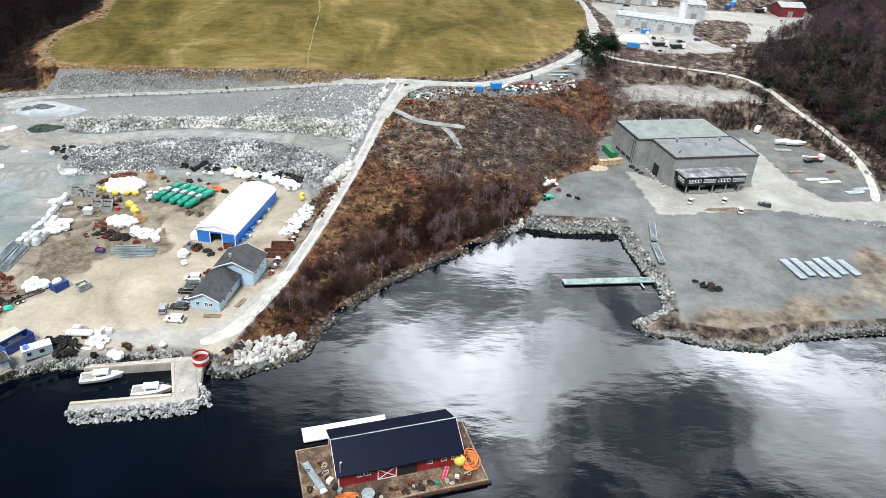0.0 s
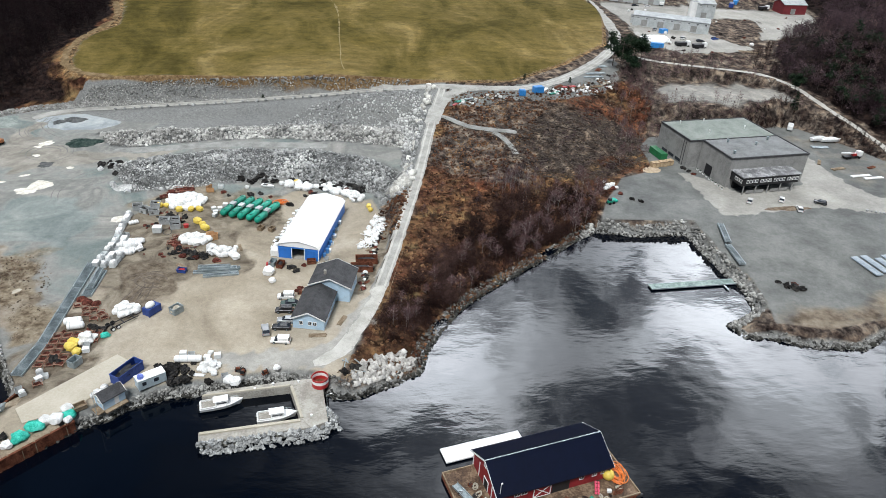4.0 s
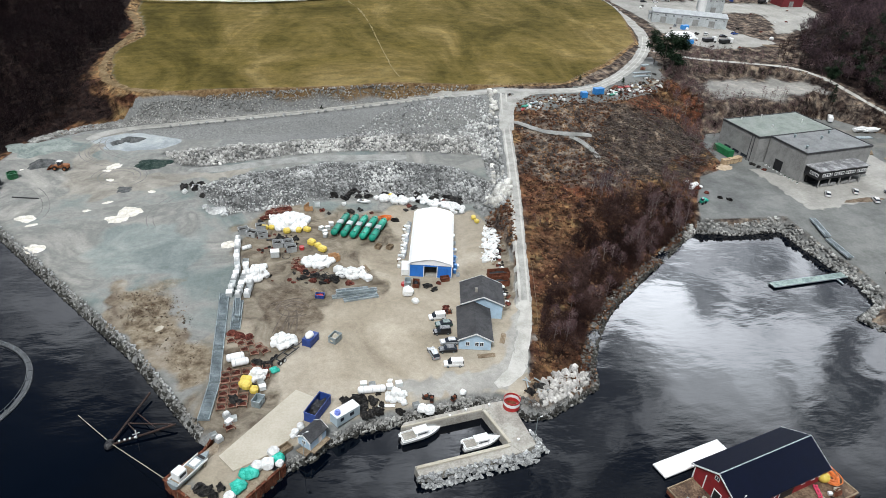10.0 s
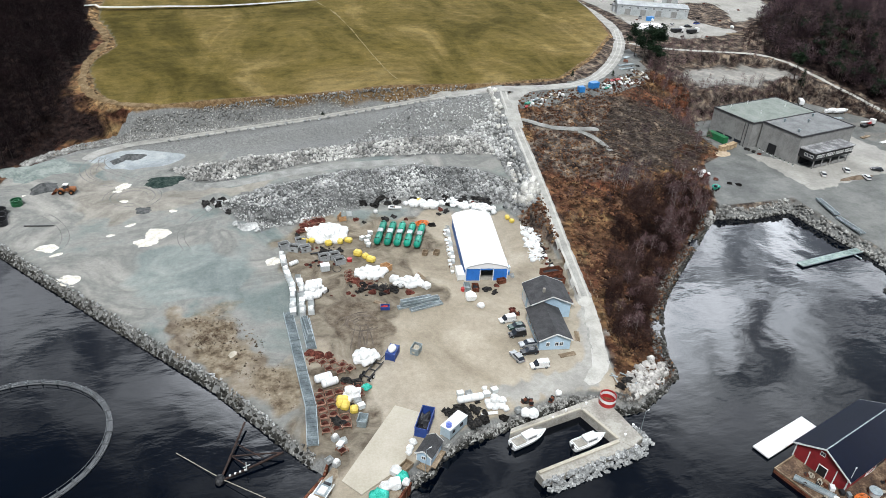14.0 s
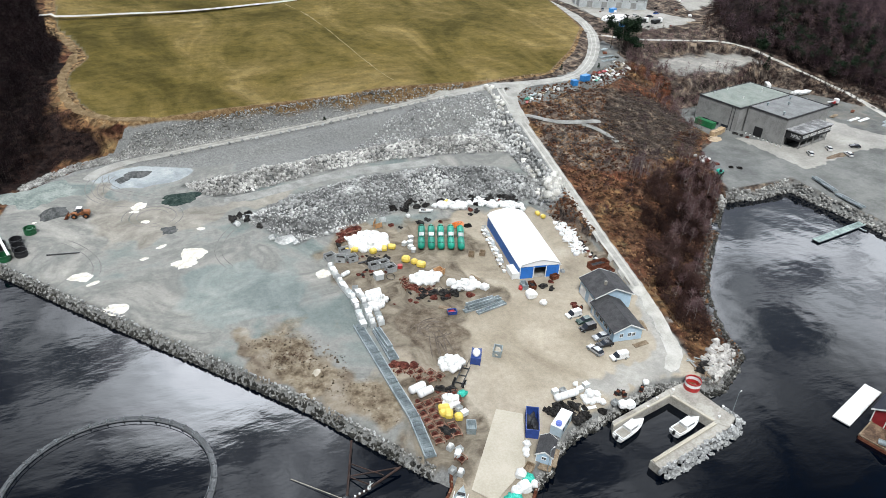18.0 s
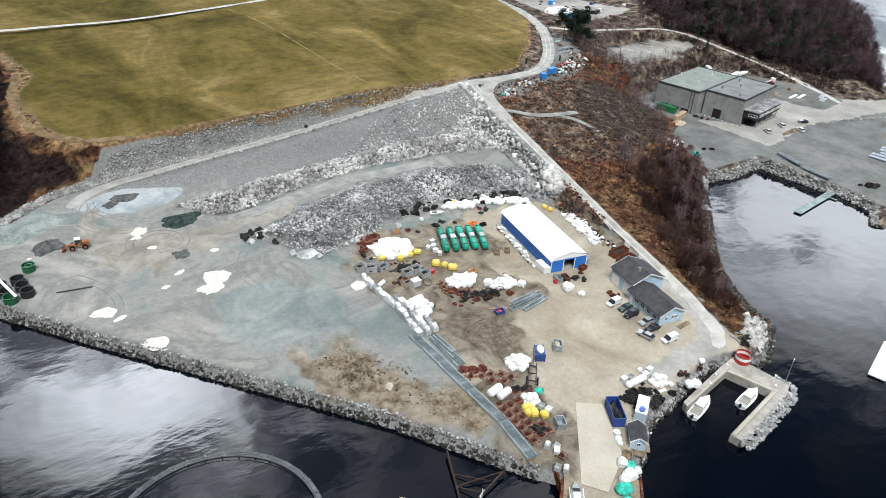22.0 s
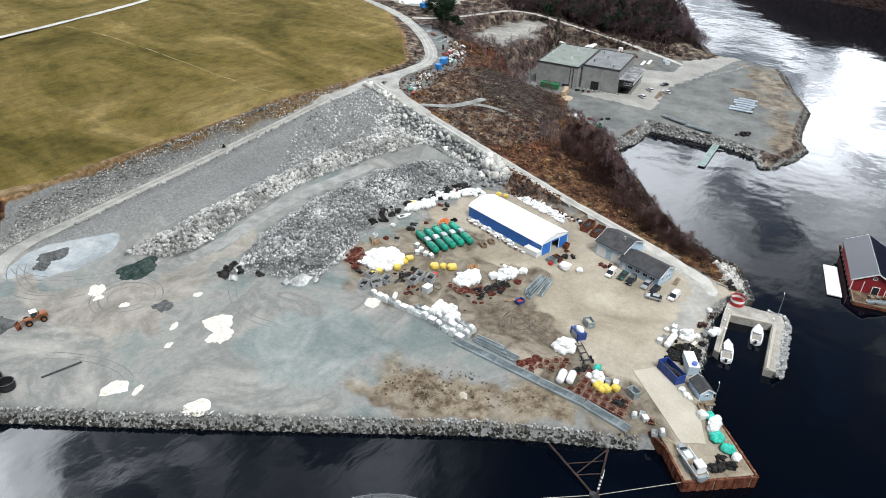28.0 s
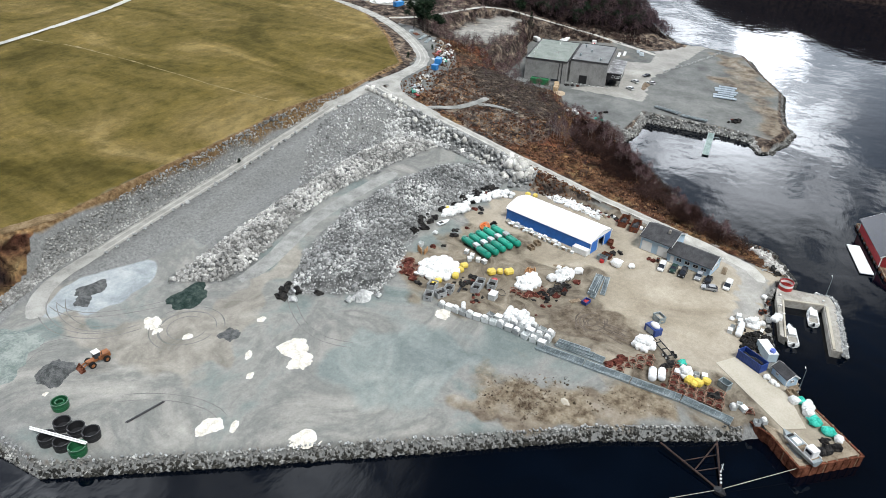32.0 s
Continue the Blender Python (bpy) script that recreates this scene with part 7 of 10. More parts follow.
def fish_pen(cx, cy, r):
    p = thing("fish_pen", cx, cy, 0, 0, "round floating fish pen of dark plastic pipes", "fish pen")
    n = 72
    for rr, z, th, nm in ((r, 0.1, 0.22, "float_pipe"), (r - 0.75, 0.1, 0.22, "float_pipe"), (r - 0.8, 1.05, 0.06, "hand_rail")):
        bm = bmesh.new()
        m = 8
        v = [[bm.verts.new(((rr + th * math.cos(b * 6.2832 / m)) * math.cos(a * 6.2832 / n), (rr + th * math.cos(b * 6.2832 / m)) * math.sin(a * 6.2832 / n), z + th * math.sin(b * 6.2832 / m))) for b in range(m)] for a in range(n)]
        for a in range(n):
            for b in range(m):
                bm.faces.new((v[a][b], v[(a + 1) % n][b], v[(a + 1) % n][(b + 1) % m], v[a][(b + 1) % m]))
        part(nm, bm, M_PIPE, p, smooth=True)
    for k in range(36):
        a = k * 6.2832 / 36
        ca, sa = math.cos(a), math.sin(a)
        part("bracket", boxes(((r - 0.38) * ca, (r - 0.38) * sa, 0.05, 1.25, 0.3, 0.42, 0.03, math.degrees(a))), M_PIPE, p)
        part("stanchion", tube(bmesh.new(), ((r - 0.8) * ca, (r - 0.8) * sa, 0.1), ((r - 0.8) * ca, (r - 0.8) * sa, 1.15), 0.06, 5), M_GALV, p)
    part("walkway", ring_strip(r - 0.62, r - 0.14, 0.34, n), M_PIPE, p)


def ring_strip(r0, r1, z, n):
    bm = bmesh.new()
    a = [[bm.verts.new((r * math.cos(k * 6.2832 / n), r * math.sin(k * 6.2832 / n), z)) for k in range(n)] for r in (r0, r1)]
    for k in range(n):
        bm.faces.new((a[0][k], a[1][k], a[1][(k + 1) % n], a[0][(k + 1) % n]))
    return bm


M_PIPE = paint("weathered black pipe", (0.10, 0.105, 0.11), 0.55, wear=0.35)
fish_pen(-166.1, 132.2, 18.4)


# ---- barge with the red boathouse ----
def barge():
    b = thing("barge", -7, 94, 0, 18.3, "rusty work barge with a stained deck", "barge")
    # local x along the barge
    part("hull", boxes((1.0, -1.3, -1.0, 33.5, 15.6, 1.75, 0.15)), M_RUST, b)
    part("deck", boxes((1.0, -1.3, 0.76, 33.1, 15.2, 0.12)), material("stained timber deck", ((0.02, 0.012, 0.009), (0.105, 0.064, 0.04), (0.30, 0.215, 0.14)), 0.85, 0.3, bump=0.3, grain=9, spread=0.085), b, "stained brown timber deck")
    for k in range(12):
        x = -15 + k * 2.9
        for s in (-9.05, 6.45):
            part("fender", tube(bmesh.new(), (x, s, 0.2), (x + 1.4, s, 0.2), 0.35, 8), M_BLACK, b)
    part("edge_kerb", boxes((1.0, -9.0, 0.85, 33.4, 0.25, 0.3), (1.0, 6.4, 0.85, 33.4, 0.25, 0.3), (-15.6, -1.3, 0.85, 0.25, 15.1, 0.3), (17.6, -1.3, 0.85, 0.25, 15.1, 0.3)), M_WOOD, b)
    return b


def boathouse():
    h = thing("boathouse", -5.3, 96.0, 0.9, 18.3, "red boarded boathouse with a black tiled roof", "boathouse")
    ln, w, e, rise = 23.0, 10.6, 3.5, 2.9
    part("wall", prism(bmesh.new(), [(-w / 2, 0), (w / 2, 0), (w / 2, e), (0, e + rise), (-w / 2, e)], -ln / 2, ln / 2), M_RED, h)
    sl, ov = math.atan2(rise, w / 2), 0.7
    for s in (-1, 1):
        run = w / 2 + ov
        p = [(0, e + rise + 0.02), (s * run, e + rise + 0.02 - run * math.tan(sl)), (s * run, e + rise + 0.26 - run * math.tan(sl)), (0, e + rise + 0.26)]
        bm = prism(bmesh.new(), p if s > 0 else p[::-1], -ln / 2 - 0.5, ln / 2 + 0.5)
        part("roof", bm, M_NAVYROOF, h)
        for x in (-ln / 2 - 0.53, ln / 2 + 0.53):
            q = [(0, e + rise - 0.1), (s * run, e + rise - 0.1 - run * math.tan(sl)), (s * run, e + rise + 0.28 - run * math.tan(sl)), (0, e + rise + 0.28)]
            part("bargeboard", prism(bmesh.new(), q if s > 0 else q[::-1], x - 0.03, x + 0.03), M_WHITE, h)
        for x in (-ln / 2, ln / 2):
            part("corner_board", boxes((x, s * w / 2, 0, 0.22, 0.22, e - 0.1)), M_WHITE, h)
    part("ridge_cap", boxes((0, 0, e + rise + 0.22, ln + 1.0, 0.2, 0.1)), M_GALV, h)
    # openings on the long side towards open water
    y = -w / 2
    # the wall is closed; a black panel paints the shade inside the gateway
    part("gate_opening", boxes((1.3, y - 0.02, 0, 3.6, 0.1, 2.9)), M_BLACK, h, "black panel for the shaded inside of an open gateway")
    g = part("sliding_door", boxes((-2.6, y - 0.1, 0.1, 3.6, 0.1, 2.8)), M_RED, h)
    part("door_frame", boxes((-2.6, y - 0.17, 0.1, 3.6, 0.05, 0.18), (-2.6, y - 0.17, 2.72, 3.6, 0.05, 0.18), (-4.3, y - 0.17, 0.28, 0.18, 0.05, 2.44), (-0.9, y - 0.17, 0.28, 0.18, 0.05, 2.44)), M_WHITE, g)
    for s in (-1, 1):
        part("brace", boxes((-2.6, y - 0.2, 1.41, 4.1, 0.05, 0.16, 0, 0, 0, s * 36)), M_WHITE, g)
    for x in (5.6, 8.3, 10.2):
        window_part(h, x, y, 1.5, 1.0, 0.9, -1)
    for x in (-7.6, -6.2):
        window_part(h, x, y, 1.7, 1.2, 0.8, -1)
    window_part(h, -ln / 2, 0.4, 4.3, 1.0, 0.9, -1, wall="y")
    part("side_door", boxes((-ln / 2 - 0.06, -0.6, 0, 0.1, 1.6, 2.2)), M_BLACK, h)
    part("side_door_frame", boxes((-ln / 2 - 0.1, -0.6, 2.2, 0.12, 1.9, 0.15), (-ln / 2 - 0.1, -1.48, 0, 0.12, 0.15, 2.2), (-ln / 2 - 0.1, 0.28, 0, 0.12, 0.15, 2.2)), M_WHITE, h)
    for y_ in (2.6, -3.0):
        part("wall_trim", boxes((-ln / 2 - 0.05, y_, 0, 0.1, 0.2, 3.4)), M_WHITE, h)
    part("aerial", tube(tube(bmesh.new(), (-11.2, -5.4, 2.5), (-11.2, -5.4, 6.2), 0.05, 6), (-11.2, -5.4, 6.2), (-10.9, -5.4, 6.3), 0.14, 8), M_WHITE, h)


barge()
boathouse()
B = pose(-7, 94, 0.88, 0, 0, 18.3)


def on_barge(name, x, y, label, category, turn=0.0, group=""):
    t = new(name)
    t.matrix_basis = B @ pose(x, y, 0, 0, 0, turn)
    return tagged(t, label, category, group)


t = on_barge("gangplank", -13.3, -0.5, "grey aluminium gangplank lying on the barge", "gangplank", -72)
part("plank", boxes((0, 0, 0.1, 7.5, 1.2, 0.18)), M_GALV, t)
for s in (-1, 1):
    part("side_rail", boxes((0, s * 0.6, 0.1, 7.5, 0.1, 0.45)), M_GALV, t)
part("end_plate", boxes((3.9, 0, 0.1, 0.9, 1.3, 0.2)), M_WHITE, t)
t = on_barge("yellow_buoy", 13.6, -4.2, "large yellow plastic buoy on the barge", "buoy")
part("body", blob(bmesh.new(), 0, 0, 1.1, 1.15, 1.15, 1.15, 2, 0.08, 2), M_YELLOW, t, smooth=True)
part("eye", tube(bmesh.new(), (0, 0, 2.15), (0, 0, 2.45), 0.15, 8), M_BLACK, t)


def rope_heap(t, r, mat, seed, n=9, flat=0.35):
    rr = random.Random(seed)
    bm = bmesh.new()
    for k in range(n):
        cx, cy, ra, z = rr.uniform(-0.25, 0.25) * r, rr.uniform(-0.25, 0.25) * r, r * rr.uniform(0.5, 1.0), 0.1 + k * flat / n * r
        pts = [Vector((cx + ra * math.cos(a) * 1.0, cy + ra * math.sin(a) * 0.6, z + 0.1 * math.sin(a * 3 + k))) for a in np.linspace(0, 6.2832, 13)]
        for a, b in zip(pts, pts[1:]):
            tube(bm, a, b, 0.09, 5)
    part("coil", bm, mat, t)


rope_heap(on_barge("rope_coil", 15.8, -4.0, "heap of orange rope on the barge", "rope", 75, "orange ropes"), 2.4, M_ORANGE, 3, 12)
rope_heap(on_barge("rope_coil", -8.4, -7.2, "heap of orange rope on the barge", "rope", 10, "orange ropes"), 1.9, M_ORANGE, 5, 10)
t = on_barge("float_bundle", 10.4, -5.8, "bundle of pink round floats", "floats", 60)
for i in range(12):
    part("float", blob(bmesh.new(), (i % 6) * 0.5 - 1.2, (i // 6) * 0.5 - 0.2, 0.3 + 0.1 * (i % 2), 0.27, 0.27, 0.27, i, 0.05), paint("pink plastic", (0.75, 0.08, 0.16), 0.4) if i == 0 else bpy.data.materials["pink plastic"], t)
t = on_barge("round_tub", -4.6, -7.4, "white round tub with a grey lid", "tub")
part("tub", tube(bmesh.new(), (0, 0, 0), (0, 0, 1.0), 1.0, 20, 1.15), M_WHITE, t)
part("lid", tube(bmesh.new(), (0, 0, 1.0), (0, 0, 1.12), 1.2, 20), M_GALV, t)
for x, y, c, s in ((-9.9, -4.0, M_BLACK, 0.8), (-9.2, -5.0, M_GALV, 0.7), (-10.6, -2.4, M_WHITE, 0.9), (3.5, -6.5, M_RUST, 0.8), (6.0, -7.2, M_WOOD, 0.7), (8.2, -7.6, M_GREEN, 0.6), (0.6, -7.0, M_RUST, 0.6), (12.2, -7.0, M_WHITE, 0.6)):
    t = on_barge("deck_box", x, y, "small box among the gear on the barge", "box", x * 13, "deck boxes")
    part("body", boxes((0, 0, 0, s * 1.3, s, s * 0.8, 0.04)), c, t)
    part("lid", boxes((0, 0, s * 0.8, s * 1.36, s * 1.06, 0.08, 0.02)), c, t)
for i in range(38):
    u = CHANCE.random()
    x, y = (-10 + 25 * u, -8.2 + 1.5 * CHANCE.random()) if i % 3 else (-14.6 + 3.6 * u, -7.6 + 12.5 * CHANCE.random())
    rope_heap(on_barge("net_tangle", x, y, "dark tangle of net and rope on the barge deck", "net", 37 * i, "deck nets"), 0.35 + 0.4 * CHANCE.random(), (M_BOOM, M_RUST, M_SLAB, M_BLACK)[i % 4], 200 + i, 3, 0.5)
t = thing("white_raft", -15.5, 102.4, 0.0, 18.0, "flat white floating raft moored to the barge", "raft")
part("deck", boxes((0, 0, 0.25, 16.8, 3.7, 0.35, 0.04)), M_WHITE, t)
part("float", boxes((0, 0, -0.4, 16.4, 3.4, 0.64)), M_BLACK, t)


# ---- goods in the yard ----
def shared(name, bm, mat, smooth=False):
    me = bpy.data.meshes.new(name)
    bm.to_mesh(me)
    bm.free()
    me.materials.append(mat)
    if smooth:
        me.polygons.foreach_set("use_smooth", [True] * len(me.polygons))
    return me


M_BAG = material("white woven sack", ((0.62, 0.62, 0.60), (0.78, 0.78, 0.77), (0.86, 0.86, 0.85)), 0.8, 1.2, bump=0.3, jitter=0.12)
M_TRAP = material("rusty red netting", ((0.03, 0.010, 0.008), (0.085, 0.026, 0.019), (0.18, 0.065, 0.048)), 0.95, 1.2, bump=0.8, jitter=0.3)
M_DARKNET = material("black netting", ((0.008, 0.008, 0.009), (0.025, 0.024, 0.023), (0.05, 0.045, 0.04)), 0.95, 1.5, bump=0.8, jitter=0.4)
M_TUB = paint("pale grey plastic tub", (0.52, 0.54, 0.54), 0.55, wear=0.2, jitter=0.3)


def sack(seed):
    """A slumped sack: boxy, creased, with a gathered top."""
    bm = bmesh.new()
    r = bmesh.ops.create_icosphere(bm, subdivisions=2, radius=1)
    for v in r["verts"]:
        c = v.co.copy()
        q = Vector([math.copysign(abs(a) ** 0.62, a) for a in c])
        k = 1 + 0.28 * noise.noise(c * 1.6 + Vector((seed * 2.3, seed, 0))) + 0.12 * noise.noise(c * 4.5 + Vector((0, seed, seed)))
        v.co = Vector((q.x * 0.92 * k, q.y * 0.84 * k, max(0.0, 0.52 + q.z * 0.56 * k + 0.18 * max(0, c.z) ** 5)))
    return bm


BAGS = [shared("bag", sack(20 + i), M_BAG, False) for i in range(6)]
YBAGS = [shared("bag", boxes((0, 0, 0, 1.5 + 0.15 * i, 1.35, 1.15, 0.3)), M_YELLOW, False) for i in range(3)]
TBAGS = [shared("net", blob(bmesh.new(), 0, 0, 0.3, 1.0, 0.85, 0.45, 50 + i, 0.6, 2), M_TEAL, True) for i in range(3)]
DBAGS = [shared("net", blob(bmesh.new(), 0, 0, 0.3, 1.0, 0.7, 0.5, 60 + i, 0.9, 2), M_DARKNET) for i in range(4)]
RBAGS = [shared("net", blob(bmesh.new(), 0, 0, 0.25, 1.0, 0.8, 0.4, 70 + i, 0.9, 2), M_TRAP) for i in range(3)]


def drop(name, me, x, y, s, label, category, group="", z=None, turn=None, squash=1.0):
    o = new(name, me)
    o.matrix_basis = pose(x, y, (Y if z is None else z), 0, 0, CHANCE.uniform(0, 360) if turn is None else turn) @ Matrix.Diagonal((s, s, s * squash, 1))
    return tagged(o, label, category, group)


def bag(x, y, s=1.2, z=None):
    return drop("big_bag", BAGS[CHANCE.randrange(6)], x, y, s * CHANCE.uniform(0.85, 1.12), "bulging white sack standing on the gravel", "sack", "white sacks", z)


def bag_heap(cx, cy, rx, ry, n, s=1.25, two=True):
    n, s = int(n * 1.9), s * 0.76
    for i in range(n):
        a, r = i * 2.4, math.sqrt((i + 0.5) / n)
        bag(cx + rx * r * math.cos(a), cy + ry * r * math.sin(a), s)
        if two and r < 0.55:
            bag(cx + rx * r * math.cos(a + 1), cy + ry * r * math.sin(a + 1), s * 0.9, Y + 0.95)


bag_heap(-97.6, 197.6, 5.2, 5.0, 24, 1.6)
bag_heap(-89.2, 175.0, 4.0, 2.5, 13, 1.5)
bag_heap(-96.3, 141.2, 2.6, 2.0, 9, 1.4)
bag_heap(-101.2, 130.2, 1.5, 1.7, 5, 1.2)
bag_heap(-72.4, 121.6, 2.0, 1.6, 7, 1.1)
bag_heap(-80.2, 168.6, 3.6, 1.7, 10, 1.2)
bag_heap(-104.4, 169.6, 2.2, 2.8, 8, 1.35)
for x, y, s in ((-83.8, 170.6, 1.5), (-81.9, 169.6, 1.4), (-80.2, 169.9, 1.3), (-78.3, 168.9, 1.2), (-76.3, 166.2, 1.3), (-79.4, 167.0, 1.0), (-77.4, 171.5, 0.8), (-66.4, 159.2, 1.6), (-64.9, 155.4, 0.9), (-66.1, 116.9, 1.1), (-67.5, 117.4, 1.1), (-58.4, 121.7, 0.8), (-97.2, 105.3, 1.3),
                (-96.3, 108.2, 1.3), (-99.0, 104.9, 1.2), (-103.1, 98.7, 1.0), (-95.0, 105.4, 0.9), (-73.4, 126.4, 0.7), (-81.7, 209.0, 0.9), (-71.0, 119.6, 0.8), (-91.6, 114.6, 0.8), (-92.6, 113.2, 0.8), (-93.0, 112.2, 0.7)):
    bag(x, y, s)
for i in range(44):
    u = i / 43
    bag(-71.5 + 26 * u + CHANCE.uniform(-0.8, 0.8), 212.6 - 7 * u * u + CHANCE.uniform(-2.0, 1.2), CHANCE.uniform(0.6, 1.15))
for x, y, s in ((-98.1, 191.9, 1.3), (-94.8, 192.4, 1.2), (-92.4, 192.7, 1.2), (-104.5, 194.4, 1.1), (-102.5, 194.4, 1.0), (-91.0, 185.0, 1.5), (-89.2, 183.4, 1.2), (-88.0, 181.3, 1.4), (-103.2, 128.6, 1.3), (-102.9, 126.8, 1.3), (-101.3, 125.4, 1.2), (-103.8, 127.4, 1.1), (-42.6, 198.6, 1.0), (-42.0, 196.2, 1.0), (-66.8, 214.2, 1.0)):
    drop("yellow_float", YBAGS[CHANCE.randrange(3)], x, y, s, "faded yellow plastic float on the gravel", "float", "yellow floats")
for cx, cy, rx, ry, n in ((-68.2, 213.6, 2.4, 1.6, 9), (-64.4, 210.2, 3.0, 2.0, 14), (-57.0, 211.5, 3.2, 2.4, 16), (-51.5, 208.4, 3.4, 2.4, 16), (-47.0, 203.8, 2.6, 2.4, 12)):
    for i in range(n):
        a, r = CHANCE.uniform(0, 6.28), math.sqrt(CHANCE.random())
        bag(cx + rx * r * math.cos(a), cy + ry * r * math.sin(a), CHANCE.uniform(0.55, 1.0), ground_at(cx, cy) + 0.5 * (1 - r) * CHANCE.random())
for x, y, s in ((-100.3, 103.7, 1.7), (-101.9, 100.8, 1.7), (-95.4, 106.9, 1.4), (-97.8, 131.7, 1.2), (-82.3, 168.8, 0.9), (-55.2, 211.0, 0.9)):
    drop("fishing_net", TBAGS[CHANCE.randrange(3)], x, y, s, "heap of turquoise fishing net", "net", "turquoise nets")
for i in range(46):
    a, b, c, d = (CHANCE.random() for _ in range(4))
    x, y = -84.0 + 8.2 * a + 1.4 * b, 122.2 - 5.4 * b + 0.8 * a - (1.4 * a * b)
    drop("dark_net", DBAGS[CHANCE.randrange(4)], x, y, 0.6 + 0.5 * c, "heap of black net and rope", "net", "black nets", Y + 0.5 * d * (0.3 < b < 0.7))
for x, y, s in ((-89.5, 168.2, 1.5), (-87.4, 167.4, 1.4), (-85.0, 166.6, 1.3), (-92.0, 169.8, 1.2), (-99.6, 133.8, 1.3), (-101.4, 134.6, 1.2), (-105.2, 123.0, 1.3), (-104.0, 122.2, 1.1), (-108.6, 101.3, 1.2), (-107.2, 100.2, 1.3), (-105.8, 98.8, 1.2), (-104.9, 101.0, 1.0), (-44.0, 121.0, 1.1), (-41.8, 122.6, 1.2), (-71.9, 118.0, 1.0), (-60.4, 119.9, 0.6), (-66.0, 120.8, 0.8), (-131.5, 222.0, 1.6),
                (-129.0, 223.4, 1.5), (-127.6, 220.6, 1.6), (-126.5, 224.5, 1.3), (-124.8, 216.0, 1.2), (-100.0, 188.6, 1.1), (-98.4, 187.9, 0.9)):
    drop("dark_net", DBAGS[CHANCE.randrange(4)], x, y, s, "heap of black net and rope", "net", "black nets", ground_at(x, y))
for x, y, s in ((-103.5, 203.0, 1.6), (-101.0, 205.2, 1.5), (-98.6, 206.3, 1.4), (-105.3, 200.8, 1.3), (-93.9, 172.6, 1.3), (-92.8, 170.9, 1.2), (-106.3, 144.0, 1.4), (-104.0, 143.6, 1.2), (-108.0, 145.3, 1.2), (-86.6, 165.8, 1.0), (-61.5, 207.5, 1.0), (-50.5, 210.0, 1.2), (-107.8, 191.0, 0.8), (-57.9, 151.6, 0.9), (-57.6, 152.9, 0.8)):
    drop("rusty_net", RBAGS[CHANCE.randrange(3)], x, y, s, "heap of rusty red net and chain", "net", "rusty nets", ground_at(x, y))


M_RACK = material("pink-brown rusty rail", ((0.13, 0.06, 0.04), (0.26, 0.14, 0.10), (0.40, 0.26, 0.20)), 0.9, 1.0, bump=0.3, spread=0.08, jitter=0.25)


def trap(x, y, turn, s=1.7):
    t = thing("net_rack", x, y, Y, turn, "square rusty rack holding a coil of red net", "rack", "rusty racks")
    for cx, cy, sx, sy in ((0, -s / 2, s, 0.12), (0, s / 2, s, 0.12), (-s / 2, 0, 0.12, s), (s / 2, 0, 0.12, s)):
        part("rail", boxes((cx, cy, 0.5, sx, sy, 0.14)), M_RACK, t)
    for sx in (-1, 1):
        for sy in (-1, 1):
            part("leg", boxes((sx * s / 2, sy * s / 2, 0, 0.12, 0.12, 0.5)), M_RUST, t)
    o = new("net", RBAGS[CHANCE.randrange(3)])
    o.parent = t
    o.matrix_basis = Matrix.Diagonal((s * 0.40, s * 0.42, s * 0.55, 1))
    return t


first = trap(-107.6, 130.9, 5)
for i in range(5):
    for j in range(6):
        if i == 0 and j == 0:
            continue
        x, y = -107.6 + i * 2.05 + 0.05 * j, 130.9 - j * 1.95 + 0.35 * i
        if (x > -104 and y > 125.5 and y < 129.8) or (i > 2 and j > 3) or (i == 4 and j > 1):
            continue
        copy_thing(first, pose(x, y, Y, 0, 0, CHANCE.uniform(-8, 14)))
for x, y in [(-104.4 + 2.1 * i + 0.5 * j, 200.6 + 1.9 * j + 0.5 * i) for i in range(3) for j in range(4)] + [(-94.6, 176.4), (-94.9, 174.6), (-95.2, 172.8), (-92.4, 170.6), (-92.0, 168.8), (-90.2, 170.2), (-105.1, 115.5)]:
    copy_thing(first, pose(x, y, Y, 0, 0, CHANCE.uniform(0, 30)))
for x, y in ((-107.9, 142.6), (-105.7, 141.6), (-103.6, 141.2), (-101.6, 140.0), (-100.2, 138.3), (-104.6, 139.3), (-102.4, 137.9)):
    copy_thing(first, pose(x, y, Y, 0, 0, CHANCE.uniform(0, 40)))


def tub_mesh():
    bm = boxes((0, 0, 0.0, 1.35, 1.1, 0.95, 0.05))
    top = max(bm.faces, key=lambda f: f.calc_center_median().z)
    bmesh.ops.inset_region(bm, faces=[top], thickness=0.06)
    for v in top.verts:
        v.co.z -= 0.75
    return bm


TUB = shared("tub", tub_mesh(), M_TUB)
LID = shared("lid", boxes((0, 0, 0.95, 1.42, 1.16, 0.12, 0.04)), M_WHITE)
SACK = BAGS[2]


def tub(x, y, turn, s=1.25, top="", z=None):
    t = thing("plastic_tub", x, y, Y if z is None else z, turn, {"": "open grey plastic tub on skids", "lid": "grey plastic tub with a white lid", "bag": "grey plastic tub heaped with a white sack"}[top], "tub", "plastic tubs")
    o = new("body", TUB)
    o.parent = t
    o.matrix_basis = Matrix.Scale(s, 4)
    if top:
        o = new("lid" if top == "lid" else "sack", LID if top == "lid" else SACK)
        o.parent = t
        o.matrix_basis = Matrix.Scale(s, 4) if top == "lid" else pose(0, 0, 0.62 * s) @ Matrix.Diagonal((0.62 * s, 0.55 * s, 0.7 * s, 1))


